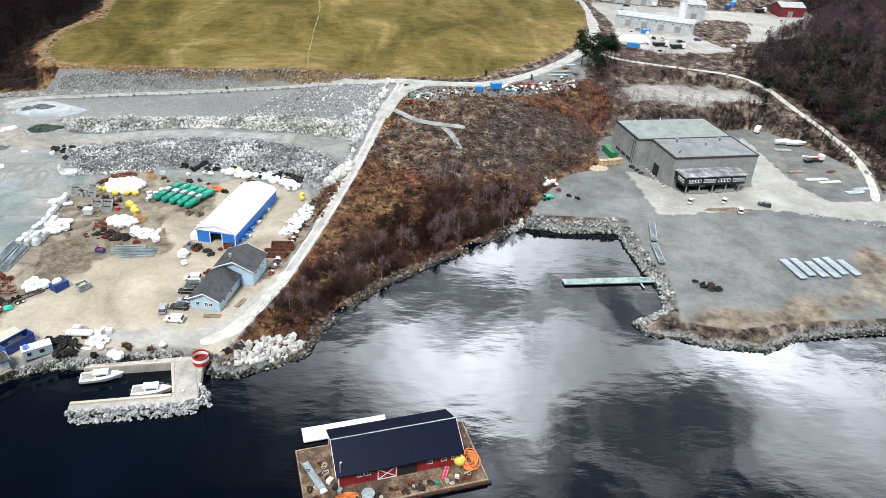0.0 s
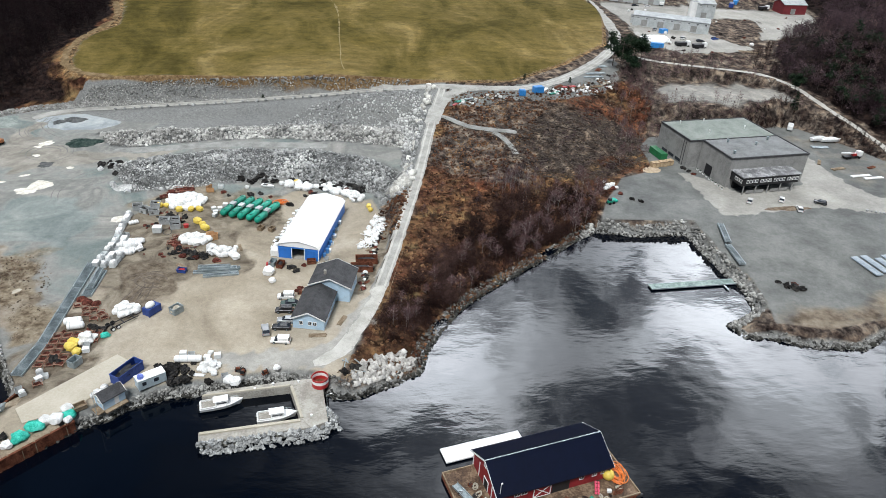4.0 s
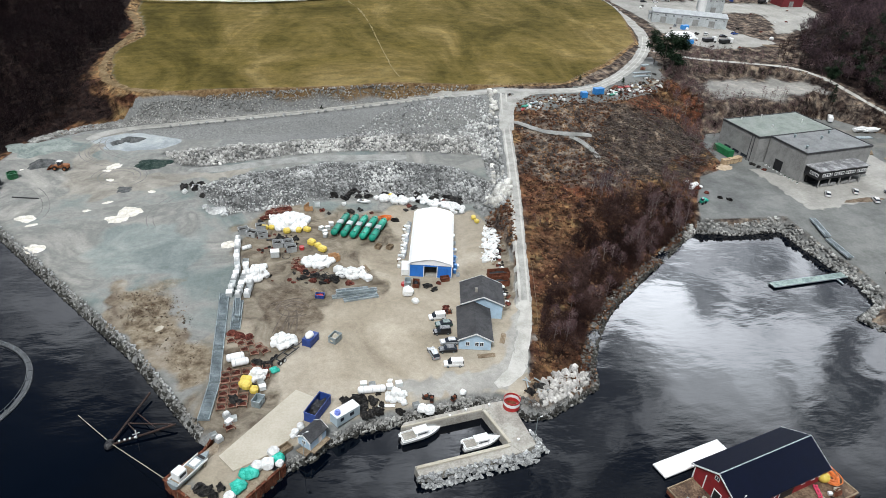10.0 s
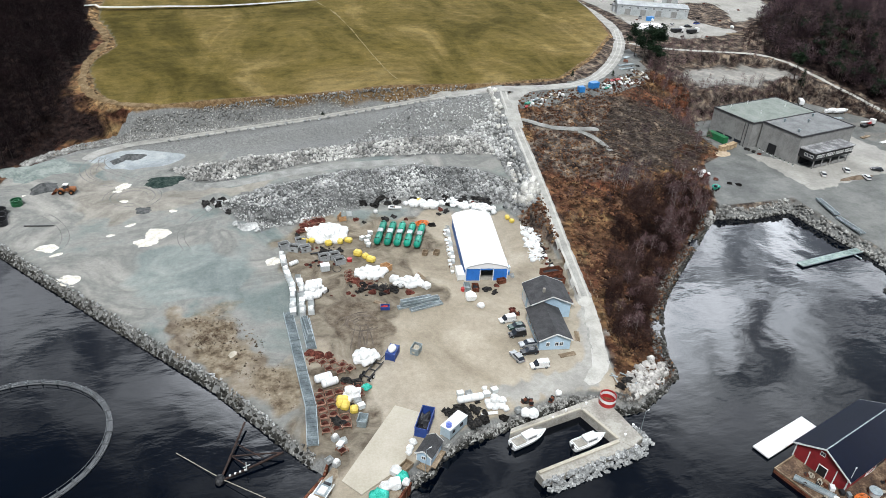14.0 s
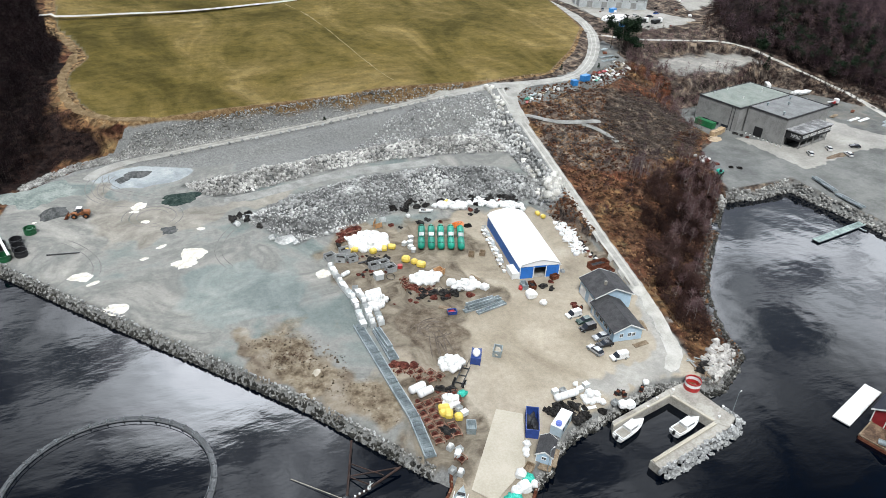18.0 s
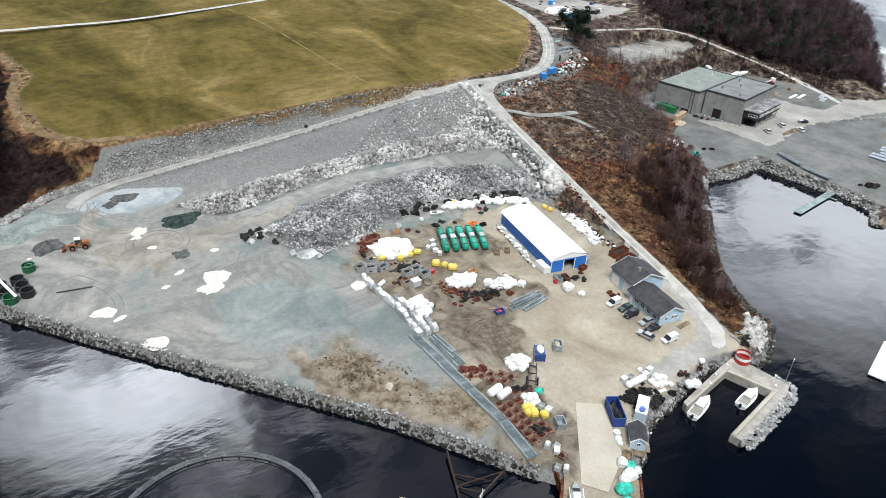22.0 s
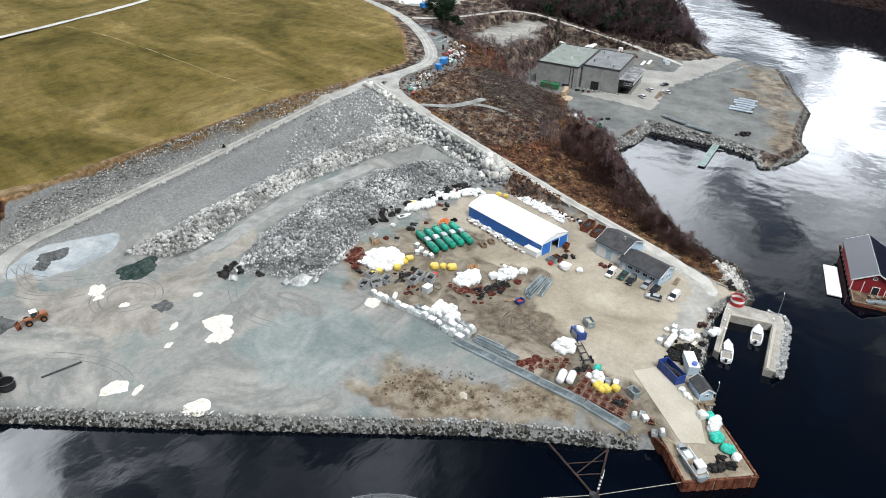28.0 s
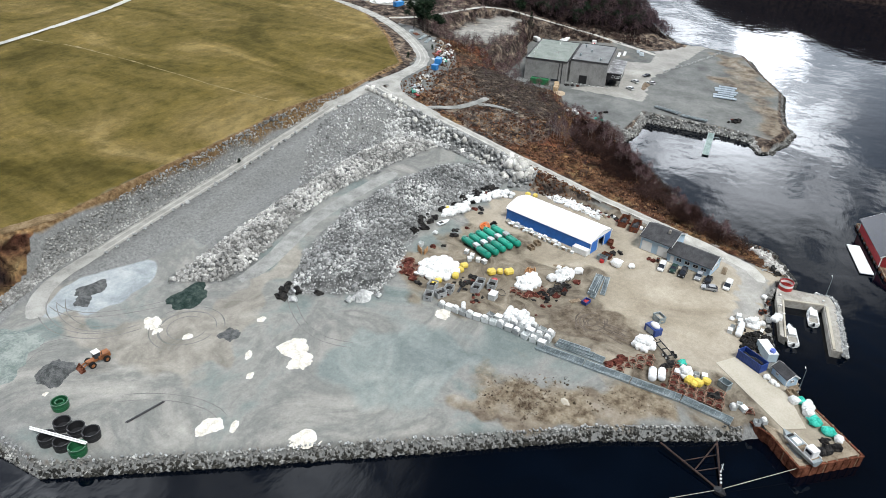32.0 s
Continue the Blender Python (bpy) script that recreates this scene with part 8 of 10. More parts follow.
row = resample([(-111.2, 187.6), (-110.5, 178), (-109.6, 172), (-110.4, 160.8)], 1.9)
for i, (x, y) in enumerate(row):
    tub(x, y, CHANCE.uniform(80, 100), 1.3, ("bag", "lid", "bag", "")[i % 4])
    if y < 177:
        tub(x + 2.2, y - 0.4, CHANCE.uniform(80, 100), 1.3, ("lid", "bag", "bag", "")[(i + 1) % 4])
    if y < 166:
        tub(x + 4.3, y - 0.2, CHANCE.uniform(80, 100), 1.35, ("", "bag")[i % 2])
M_BINGREY = paint("weathered grey bin board", (0.36, 0.37, 0.37), 0.7, wear=0.3)
for x, y, t in ((-110.2, 192.4, 20), (-107.6, 190.6, -25), (-104.7, 189.8, 12), (-105.6, 194.2, 8), (-100.2, 184.4, 10), (-97.4, 184.8, 15), (-96.4, 181.8, 12)):
    open_skip(x, y, t, 2.7, 2.1, 1.6, M_BINGREY, "open grey slatted bin with dark rope inside", "bin", M_DARKNET)
for x, y, t, s in ((-100.6, 179.2, 5, 1.7), (-89.8, 208.6, 5, 1.2)):
    tub(x, y, t, s, "lid" if (x, y) == (-100.6, 179.2) else "")
for x, y, t, top in ((-68.6, 118.6, 15, ""), (-106.0, 118.6, 30, "bag"), (-104.6, 117.6, 15, ""), (-105.3, 116.6, 50, "lid"), (-106.6, 112.3, 40, "bag"), (-107.8, 113.4, 30, ""), (-100.2, 127.8, 20, ""), (-99.7, 126.2, 15, "lid"), (-73.6, 124.4, 5, "lid"), (-71.6, 125.2, 10, "lid"), (-79.0, 125.6, 5, "lid"), (-77.2, 125.4, 8, "")):
    tub(x, y, t, 1.0, top)
for k in range(16):
    u = k / 15
    x, y = -66.6 + 4.6 * u - 0.7, 170 + 25 * u
    if k < 4:
        continue
    tub(x, y, 84 + CHANCE.uniform(-15, 15), CHANCE.uniform(0.7, 1.1), ("", "bag", "lid")[k % 3])
for k in range(12):
    u = k / 11
    drop("blue_drum", shared("drum", tube(bmesh.new(), (0, 0, 0), (0, 0, 1.0), 0.42, 14), paint("blue drum plastic", (0.06, 0.22, 0.5), 0.4)) if k == 0 else bpy.data.meshes["drum"], -52.8 + 1.9 * u + CHANCE.uniform(-0.3, 0.3), 168.5 + 24 * u, CHANCE.uniform(0.9, 1.3), "blue plastic drum beside the hall wall", "drum", "blue drums")
for k in range(6):
    tub(-52.4 + 0.35 * k, 167 + 4.1 * k, 84, 0.85, "lid" if k % 2 else "")
c = box_container(-66.2, 170.0, 84, 4.6, 1.9, 1.9, M_WHITE, "white storage box along the hall wall", name="storage_box")


def net_roll(n_end, s_end):
    """A long green bundled net with a waist strap."""
    (x0, y0), (x1, y1) = n_end, s_end
    ln = math.hypot(x1 - x0, y1 - y0)
    t = thing("net_roll", (x0 + x1) / 2, (y0 + y1) / 2, Y + 0.25, math.degrees(math.atan2(y1 - y0, x1 - x0)), "long green plastic tank lying on timber", "tank", "green tanks")
    for x, l in ((-ln * 0.26, ln * 0.46), (ln * 0.25, ln * 0.44)):
        bm = bmesh.new()
        prof = [(-0.5, 0.45), (-0.46, 0.8), (-0.38, 1.0), (0.38, 1.0), (0.46, 0.8), (0.5, 0.45)]
        rings = [[bm.verts.new((x + l * u, 1.0 * r * math.cos(k * 0.4488), 1.0 + 1.0 * r * math.sin(k * 0.4488))) for k in range(14)] for u, r in prof]
        for a, b in zip(rings, rings[1:]):
            for k in range(14):
                bm.faces.new((a[k], a[(k + 1) % 14], b[(k + 1) % 14], b[k]))
        bm.faces.new(rings[0][::-1])
        bm.faces.new(rings[-1])
        bmesh.ops.recalc_face_normals(bm, faces=bm.faces)
        part("tank_shell", bm, M_GREEN, t, smooth=True)
    part("saddle", boxes((0, 0, 1.2, 1.9, 1.5, 0.85, 0.05)), M_TUB, t, "grey box between the shells")
    for x in (-ln * 0.38, -ln * 0.12, ln * 0.12, ln * 0.38):
        part("sleeper", boxes((x, 0, -0.25, 0.3, 2.0, 0.35)), M_WOOD, t)
        part("strap", boxes((x, 0, 1.88, 0.12, 1.2, 0.16)), M_BLACK, t)


for a, b in (((-80.6, 200.4), (-85.2, 188.6)), ((-77.9, 199.6), (-82.5, 187.6)), ((-75.2, 198.9), (-79.9, 186.8)), ((-72.4, 198.0), (-77.2, 186.0)), ((-69.8, 196.8), (-74.6, 184.8))):
    net_roll(a, b)
for x, y, t in ((-86.6, 193.6, 20), (-87.4, 191.2, 15), (-85.6, 196.0, 5), (-88.4, 193.4, 40), (-87.2, 189.4, 70)):
    tub(x, y, t, 1.0, "lid")
for x, y, t in ((-72.6, 182.4, 65), (-69.4, 182.0, 60)):
    open_skip(x, y, t, 1.9, 1.5, 1.0, M_WOOD, "wooden crate in front of the green tanks", "crate")
rope_heap(thing("rope_coil", -69.6, 199.4, Y, 20, "heap of orange rope behind the green tanks", "rope"), 2.2, M_ORANGE, 8, 10)
drop("dark_net", DBAGS[1], -66.5, 198.0, 1.2, "heap of black net and rope", "net", "black nets")


def white_scrap():
    rr = random.Random(31)
    for i in range(150):
        u = rr.random()
        x, y = -38.8 - 3.4 * u + rr.uniform(-1.9, 1.9), 191.5 - 17 * u + rr.uniform(-1.2, 1.2)
        z = ground_at(x, y)
        if rr.random() < 0.55:
            drop("white_scrap", BAGS[rr.randrange(6)], x, y, rr.uniform(0.3, 0.85), "torn white plastic scrap in a long heap", "scrap", "white scrap", z, squash=0.8)
        else:
            o = new("white_pipe", shared("pipe", tube(bmesh.new(), (-1, 0, 0), (1, 0, 0), 0.11, 8), M_WHITE) if "pipe" not in bpy.data.meshes else bpy.data.meshes["pipe"])
            o.matrix_basis = pose(x, y, z + 0.5, 0, rr.uniform(-25, 25), rr.uniform(0, 180)) @ Matrix.Diagonal((rr.uniform(0.6, 1.5), 1, 1, 1))
            tagged(o, "white plastic pipe on a scrap heap", "pipe", "white pipes")


white_scrap()
for i in range(34):
    u = CHANCE.random()
    x, y = -88 + 44 * u, 214.5 - 6 * u * u + CHANCE.uniform(-1.5, 2.8)
    drop("dark_net", DBAGS[i % 4], x, y, CHANCE.uniform(0.7, 1.5), "heap of black net and rope", "net", "black nets", ground_at(x, y))


def dinghy(x, y, turn, ln=4.4):
    b = thing("dinghy", x, y, ground_at(x, y) + 0.2, turn, "small open white dinghy on the gravel", "boat", "dinghies")
    part("hull", hull(bmesh.new(), ln, 1.7, 0.6), M_WHITE, b)
    part("well", boxes((-0.3, 0, 0.6, ln * 0.6, 1.0, 0.06)), M_BLACK, b)
    part("thwart", boxes((-0.3, 0, 0.64, 0.3, 1.1, 0.06)), M_WOOD, b)


dinghy(-102.6, 199.6, 120)
dinghy(-75.3, 210.2, -20)


def trailer():
    t = thing("trailer", -95.6, 136.6, Y, 50, "black boat trailer with white hubs", "trailer")
    part("frame", boxes((0, 0.8, 0.55, 7.0, 0.18, 0.2), (0, -0.8, 0.55, 7.0, 0.18, 0.2), (-2.5, 0, 0.55, 0.18, 1.4, 0.2), (2.5, 0, 0.55, 0.18, 1.4, 0.2), (0, 0, 0.55, 0.18, 1.4, 0.2)), M_BLACK, t)
    part("drawbar", boxes((4.4, 0, 0.55, 2.4, 0.16, 0.16)), M_BLACK, t)
    for x in (-2.9, -1.7):
        for s in (-1, 1):
            w = part("wheel", tube(bmesh.new(), (x, s * 1.0, 0.5), (x, s * 1.35, 0.5), 0.5, 16), M_TYRE, t)
            part("hub", tube(bmesh.new(), (x, s * 1.3, 0.5), (x, s * 1.38, 0.5), 0.32, 12), M_WHITE, w)


trailer()
c = box_container(-90.3, 141.0, 60, 3.6, 2.2, 2.0, M_DKBLUE, "dark blue box wagon with a white tank on top", name="box_wagon")
part("tank", blob(bmesh.new(), -0.3, 0, 2.4, 1.3, 0.9, 0.75, 4, 0.15, 2), M_WHITE, c, smooth=True)
part("side_panel", boxes((0, 1.16, 0.3, 2.4, 0.06, 1.4)), M_TUB, c)


def lying_tank(x, y, turn, ln, r, label, z=None, bands=3):
    t = thing("lying_tank", x, y, Y if z is None else z, turn, label, "tank", "lying tanks")
    bm = bmesh.new()
    prof = [(-0.5, 0.5), (-0.47, 0.85), (-0.4, 1), (0.4, 1), (0.47, 0.85), (0.5, 0.5)]
    rings = [[bm.verts.new((ln * u, r * q * math.cos(k * 0.3927), r + r * q * math.sin(k * 0.3927))) for k in range(16)] for u, q in prof]
    for a, b in zip(rings, rings[1:]):
        for k in range(16):
            bm.faces.new((a[k], a[(k + 1) % 16], b[(k + 1) % 16], b[k]))
    bm.faces.new(rings[0][::-1])
    bm.faces.new(rings[-1])
    bmesh.ops.recalc_face_normals(bm, faces=bm.faces)
    part("shell", bm, M_WHITE, t, smooth=True)
    for i in range(bands):
        part("band", tube(bmesh.new(), (ln * (i / max(1, bands - 1) - 0.5) * 0.6, 0, r), (ln * (i / max(1, bands - 1) - 0.5) * 0.6 + 0.12, 0, r), r * 1.03, 16), M_TUB, t)
    part("chock", boxes((0, 0, 0, ln * 0.7, r, 0.15)), M_WOOD, t)


lying_tank(-106.2, 135.9, 15, 3.8, 0.9, "white plastic tank with two ribs", bands=2)
lying_tank(-105.0, 134.2, 15, 3.6, 0.85, "white plastic tank with two ribs", bands=2)
lying_tank(-77.4, 123.6, 3, 5.8, 0.8, "long white tank in the net store")
for i in range(5):
    lying_tank(-105.4 + 0.3 * i, 166.4 + i * 1.6, 8, 4.2, 0.75, "white plastic tank in a stack", Y)
lying_tank(-105.0, 168.8, 8, 4.0, 0.75, "white plastic tank in a stack", Y + 1.2)
lying_tank(-108.4, 183.2, 30, 2.6, 0.6, "small white tank beside the tubs")


def plank_stack(x, y, turn, ln, w, n, mat, label, z=None, layers=1):
    t = thing("plank_stack", x, y, ground_at(x, y) if z is None else z, turn, label, "timber", "plank stacks")
    for l in range(layers):
        for k in range(n):
            part("plank", boxes((CHANCE.uniform(-0.15, 0.15) * ln * 0.2, (k - (n - 1) / 2) * w / n, 0.1 + l * 0.16, ln, w / n * 0.85, 0.14)), mat, t)
    for s in (-1, 1):
        part("bearer", boxes((s * ln * 0.35, 0, 0, 0.15, w, 0.1)), M_WOOD, t)


plank_stack(-89.3, 161.6, -35, 3.0, 1.2, 4, M_WOOD, "short stack of pale planks")
open_skip(-88.4, 159.0, -10, 2.2, 1.4, 0.9, M_DKBLUE, "blue box with red floats", "crate", M_CARRED)
open_skip(-84.6, 177.0, 8, 2.2, 1.8, 1.1, material("orange-brown plywood", ((0.35, 0.17, 0.07), (0.50, 0.28, 0.13), (0.58, 0.36, 0.2)), 0.8), "plywood crate beside the sacks", "crate")
drop("red_drum", shared("red drum", tube(bmesh.new(), (0, 0, 0), (0, 0, 0.9), 0.7, 14), M_CARRED), -93.6, 182.5, 1.0, "red plastic drum lying by the sacks", "drum")
drop("red_drum", bpy.data.meshes["red drum"], -67.2, 163.2, 0.9, "red plastic drum at the hall corner", "drum")
plank_stack(-74.6, 119.2, -4, 3.4, 0.8, 3, M_WHITE, "stack of white boards by the stone bank")
plank_stack(-67.4, 116.4, 15, 3.0, 1.4, 4, M_WOOD, "wooden pallet on the pier edge")
plank_stack(-46.6, 153.5, 85, 4.5, 1.4, 5, M_WOOD, "grey planks stacked behind the house", layers=2)
plank_stack(-46.0, 139.5, 70, 3.8, 1.2, 4, M_WOOD, "grey planks stacked behind the house")
plank_stack(-51.0, 133.6, 5, 4.0, 1.3, 5, M_WOOD, "old planks before the house gable")
plank_stack(-76.2, 171.8, 110, 3.4, 0.8, 3, M_WOOD, "pale boards among the sacks")
for i in range(14):
    x, y = -43.4 + CHANCE.uniform(-1.5, 2.6), 121.6 + CHANCE.uniform(-2, 3.2)
    plank_stack(x, y, CHANCE.uniform(0, 180), CHANCE.uniform(1.6, 3.4), 0.3, 1, M_WOOD if i % 3 else M_GALV, "driftwood and scrap beside the road")


def bollard_engine(x, y, turn):
    t = thing("winch", x, y, Y, turn, "small rusty deck winch on the gravel", "winch", "winches")
    part("base", boxes((0, 0, 0, 1.4, 0.8, 0.15)), M_RUST, t)
    part("drum", tube(bmesh.new(), (-0.4, 0, 0.55), (0.4, 0, 0.55), 0.35, 12), M_RUST, t)
    part("cheek", boxes((-0.5, 0, 0.1, 0.08, 0.8, 0.9)), M_BLACK, t)
    part("cheek", boxes((0.5, 0, 0.1, 0.08, 0.8, 0.9)), M_BLACK, t)
    part("crank", tube(bmesh.new(), (0.5, 0, 0.55), (1.0, 0.3, 0.9), 0.05, 6), M_BLACK, t)


for x, y, t in ((-66.4, 121.0, 20), (-65.2, 120.2, 80), (-60.6, 120.2, 40), (-57.2, 150.4, 10)):
    bollard_engine(x, y, t)

# ---- west yard ----
def net_tub(x, y, mat, label, inner=False):
    z = ground_at(x, y)
    t = thing("round_tub", x, y, z, CHANCE.uniform(0, 360), label, "tub", "round tubs")
    n, ro, ri, h = 26, 1.55, 1.45, 1.7
    bm = bmesh.new()
    v = [[bm.verts.new((r * math.cos(k * 6.2832 / n), r * math.sin(k * 6.2832 / n), zz)) for k in range(n)] for r, zz in ((ro, 0), (ro, h), (ro + 0.1, h), (ro + 0.1, h + 0.1), (ri, h + 0.1), (ri, 0.1))]
    for a, b in zip(v, v[1:]):
        for k in range(n):
            bm.faces.new((a[k], a[(k + 1) % n], b[(k + 1) % n], b[k]))
    bm.faces.new(v[-1])
    bmesh.ops.recalc_face_normals(bm, faces=bm.faces)
    part("shell", bm, mat, t)
    part("hoop", ring_tube(1.58, 0.9, 0.07), mat, t)
    if inner:
        part("inner_ring", ring_tube(0.8, 1.5, 0.16), mat, t)


def ring_tube(r, z, th, n=26, m=6):
    bm = bmesh.new()
    v = [[bm.verts.new(((r + th * math.cos(b * 6.2832 / m)) * math.cos(a * 6.2832 / n), (r + th * math.cos(b * 6.2832 / m)) * math.sin(a * 6.2832 / n), z + th * math.sin(b * 6.2832 / m))) for b in range(m)] for a in range(n)]
    for a in range(n):
        for b in range(m):
            bm.faces.new((v[a][b], v[(a + 1) % n][b], v[(a + 1) % n][(b + 1) % m], v[a][(b + 1) % m]))
    return bm


M_DKGREEN = paint("dark green plastic", (0.015, 0.10, 0.04), 0.4, wear=0.3)
for x, y in ((-187.4, 225.0), (-186.7, 221.7), (-185.8, 218.4), (-191.2, 223.9), (-190.3, 220.5)):
    net_tub(x, y, M_BLACK, "open round black plastic tub")
net_tub(-189.5, 217.1, M_DKGREEN, "open round green plastic tub")
net_tub(-184.5, 230.4, M_DKGREEN, "open round green plastic tub with inner ring", True)
t = thing("white_beam", -190.0, 222.0, 4.56, -73, "long white beam lying across the round tubs", "beam")
part("flange", boxes((0, 0, 0, 12.4, 0.7, 0.12, 0.02)), M_WHITE, t)
part("web", boxes((0, 0, 0.12, 12.4, 0.2, 0.3)), M_WHITE, t)
plank_stack(-176.0, 216.0, -8, 8.0, 0.5, 2, M_BLACK, "long dark beams on the gravel")


def loader():
    z = ground_at(-172.3, 236.6)
    l = thing("wheel_loader", -172.3, 236.6, z, 172, "rusty orange wheel loader with a white cab roof", "loader")
    orange = paint("rusty orange paint", (0.27, 0.10, 0.035), 0.7, wear=0.6)
    part("rear_body", boxes((-1.6, 0, 0.9, 2.6, 1.7, 1.1, 0.1)), orange, l)
    part("front_frame", boxes((1.0, 0, 0.8, 2.2, 1.2, 0.7, 0.08)), orange, l)
    part("cab", boxes((-0.2, 0, 1.6, 1.3, 1.4, 1.35, 0.06)), M_GLASS, l)
    part("cab_roof", boxes((-0.2, 0, 2.95, 1.5, 1.6, 0.14, 0.04)), M_WHITE, l)
    for s in (-1, 1):
        part("arm", boxes((2.3, s * 0.5, 0.9, 2.2, 0.2, 0.3, 0.03, 0, 0, 18)), orange, l)
        for x in (-1.8, 1.3):
            w = part("wheel", tube(bmesh.new(), (x, s * 0.8, 0.72), (x, s * 1.3, 0.72), 0.72, 18), M_TYRE, l)
            part("rim", tube(bmesh.new(), (x, s * 1.2, 0.72), (x, s * 1.32, 0.72), 0.38, 12), orange, w)
    bm = prism(bmesh.new(), [(3.1, 0.2), (3.2, 1.2), (3.05, 1.25), (2.95, 0.3), (4.0, 0.12), (4.0, 0.05)], -1.25, 1.25)
    bmesh.ops.rotate(bm, verts=bm.verts, matrix=Matrix.Rotation(radians(-90), 3, "Z"))
    part("bucket", bm, M_RUST, l)
    part("exhaust", tube(bmesh.new(), (-1.2, 0.5, 2.0), (-1.2, 0.5, 2.9), 0.08, 8), M_BLACK, l)


loader()


def heap(name, x, y, r, h, mat, label, seed, stretch=1.0, turn=0.0, n=84):
    """A heap of loose gravel or sand with an uneven foot."""
    z = ground_at(x, y)
    bm = bmesh.new()
    rings = []
    for i in range(6):
        u = i / 5
        ring = []
        for k in range(n):
            a = k * 6.2832 / n
            rr = r * (1 - u * 0.97) * (1 + (0.34 * noise.noise((math.cos(a) * 1.3 + seed, math.sin(a) * 1.3, seed)) + 0.14 * noise.noise((math.cos(a) * 4 + seed, math.sin(a) * 4, seed)) + (0.06 if h < 0.3 else 0.02) * noise.noise((math.cos(a) * 11 + seed, math.sin(a) * 11, seed))) * (1.3 - u))
            px, py = math.cos(a) * rr * stretch, math.sin(a) * rr
            ring.append(bm.verts.new((px, py, h * (u ** 0.85) * (1 + 0.12 * noise.noise((px, py, seed))) - 0.08 * (1 - u))))
        rings.append(ring)
    for a, b in zip(rings, rings[1:]):
        for k in range(n):
            bm.faces.new((a[k], a[(k + 1) % n], b[(k + 1) % n], b[k]))
    bm.faces.new(rings[-1])
    ob = part(name, bm, mat, None, smooth=True)
    ob.matrix_basis = pose(x, y, z, 0, 0, turn)
    return tagged(ob, label, "heap")


M_EARTH = material("brown earth", ((0.09, 0.065, 0.045), (0.17, 0.125, 0.09), (0.24, 0.19, 0.14)), 0.95, 0.6, bump=0.6)
M_SAND = material("white shell sand", ((0.50, 0.46, 0.385), (0.68, 0.64, 0.565), (0.79, 0.765, 0.71)), 0.95, 0.6, bump=0.4)
M_DKGRAVEL = material("dark grey gravel", ((0.05, 0.054, 0.054), (0.095, 0.098, 0.098), (0.15, 0.153, 0.15)), 0.95, 0.8, bump=0.6)
M_GNGRAVEL = material("dark greenish gravel", ((0.012, 0.024, 0.021), (0.03, 0.048, 0.042), (0.065, 0.085, 0.075)), 0.95, 0.8, bump=0.6)
for i, (x, y, r, s, t, h) in enumerate(((-144.2, 205.4, 4.4, 1.3, 35, 0.16), (-146.6, 202.0, 3.0, 1.2, 10, 0.15), (-171.2, 202.7, 3.6, 1.3, -20, 0.14), (-162.8, 186.4, 3.0, 1.5, -25, 0.14), (-156.6, 238.4, 2.4, 1.5, 30, 0.16), (-157.6, 235.6, 1.4, 1.3, 20, 0.12), (-155.3, 228.4, 1.5, 1.4, 10, 0.14), (-151.8, 212.4, 1.1, 1.9, 40, 0.12),
                                        (-140.6, 219.6, 1.5, 1.2, 0, 0.1), (-156.4, 207.2, 1.2, 1.6, 20, 0.1), (-168.5, 199.0, 1.4, 2.0, 30, 0.1), (-184.0, 236.5, 0.7, 1.5, 0, 0.15), (-113.4, 186.2, 2.6, 1.2, 30, 0.15))):
    heap("sand_patch", x, y, r, h, M_SAND, "spread of white shell sand on the gravel", i + 1, s, t)
heap("gravel_mound", -179.3, 241.0, 3.8, 1.9, M_DKGRAVEL, "heap of dark grey gravel", 21, 1.2, 40)
heap("gravel_mound", -144.6, 240.6, 4.0, 1.6, M_GNGRAVEL, "low heap of dark greenish gravel", 22, 1.5, 10)
heap("gravel_mound", -156.0, 262.0, 3.2, 1.3, M_DKGRAVEL, "low heap of grey gravel", 23, 1.4, 0)
heap("gravel_mound", -160.5, 259.5, 2.2, 0.9, M_DKGRAVEL, "low heap of grey gravel", 24, 1.2, 60)
heap("dust_patch", -183.0, 255.0, 8.0, 0.9, material("greenish stone dust", ((0.15, 0.18, 0.167), (0.22, 0.25, 0.232), (0.30, 0.325, 0.30)), 0.95, 0.2, bump=0.3), "low bank of greenish stone dust", 26, 1.4, 10)
heap("gravel_mound", -148.8, 221.0, 2.4, 0.12, M_DKGRAVEL, "thin spread of dark gravel", 27, 1.3, 10)
heap("gravel_mound", -119.0, 206.5, 2.6, 1.0, M_RUBBLE, "small heap of pale rubble", 28, 1.4, 30)
heap("earth_mound", -124.5, 148.5, 0.9, 0.45, M_SLAB, "pale mound of sand beside the gangways", 29, 1.5, 60)
for i, (x, y, s) in enumerate(((-122.8, 207.6, 1.2), (-121.4, 205.9, 1.0), (-127.5, 221.0, 1.3), (-116.8, 203.0, 1.0), (-118.3, 209.5, 1.3), (-130.8, 219.0, 1.1), (-40.0, 206.0, 1.5), (-34.5, 209.0, 1.8))):
    o = new("boulder", ROCKS[i])
    o.matrix_basis = pose(x, y, ground_at(x, y) + s * 0.3, i * 30, i * 17, i * 50) @ Matrix.Scale(s, 4)
    tagged(o, "large pale boulder at the foot of the rubble", "boulder", "boulders")
kerb_stones()
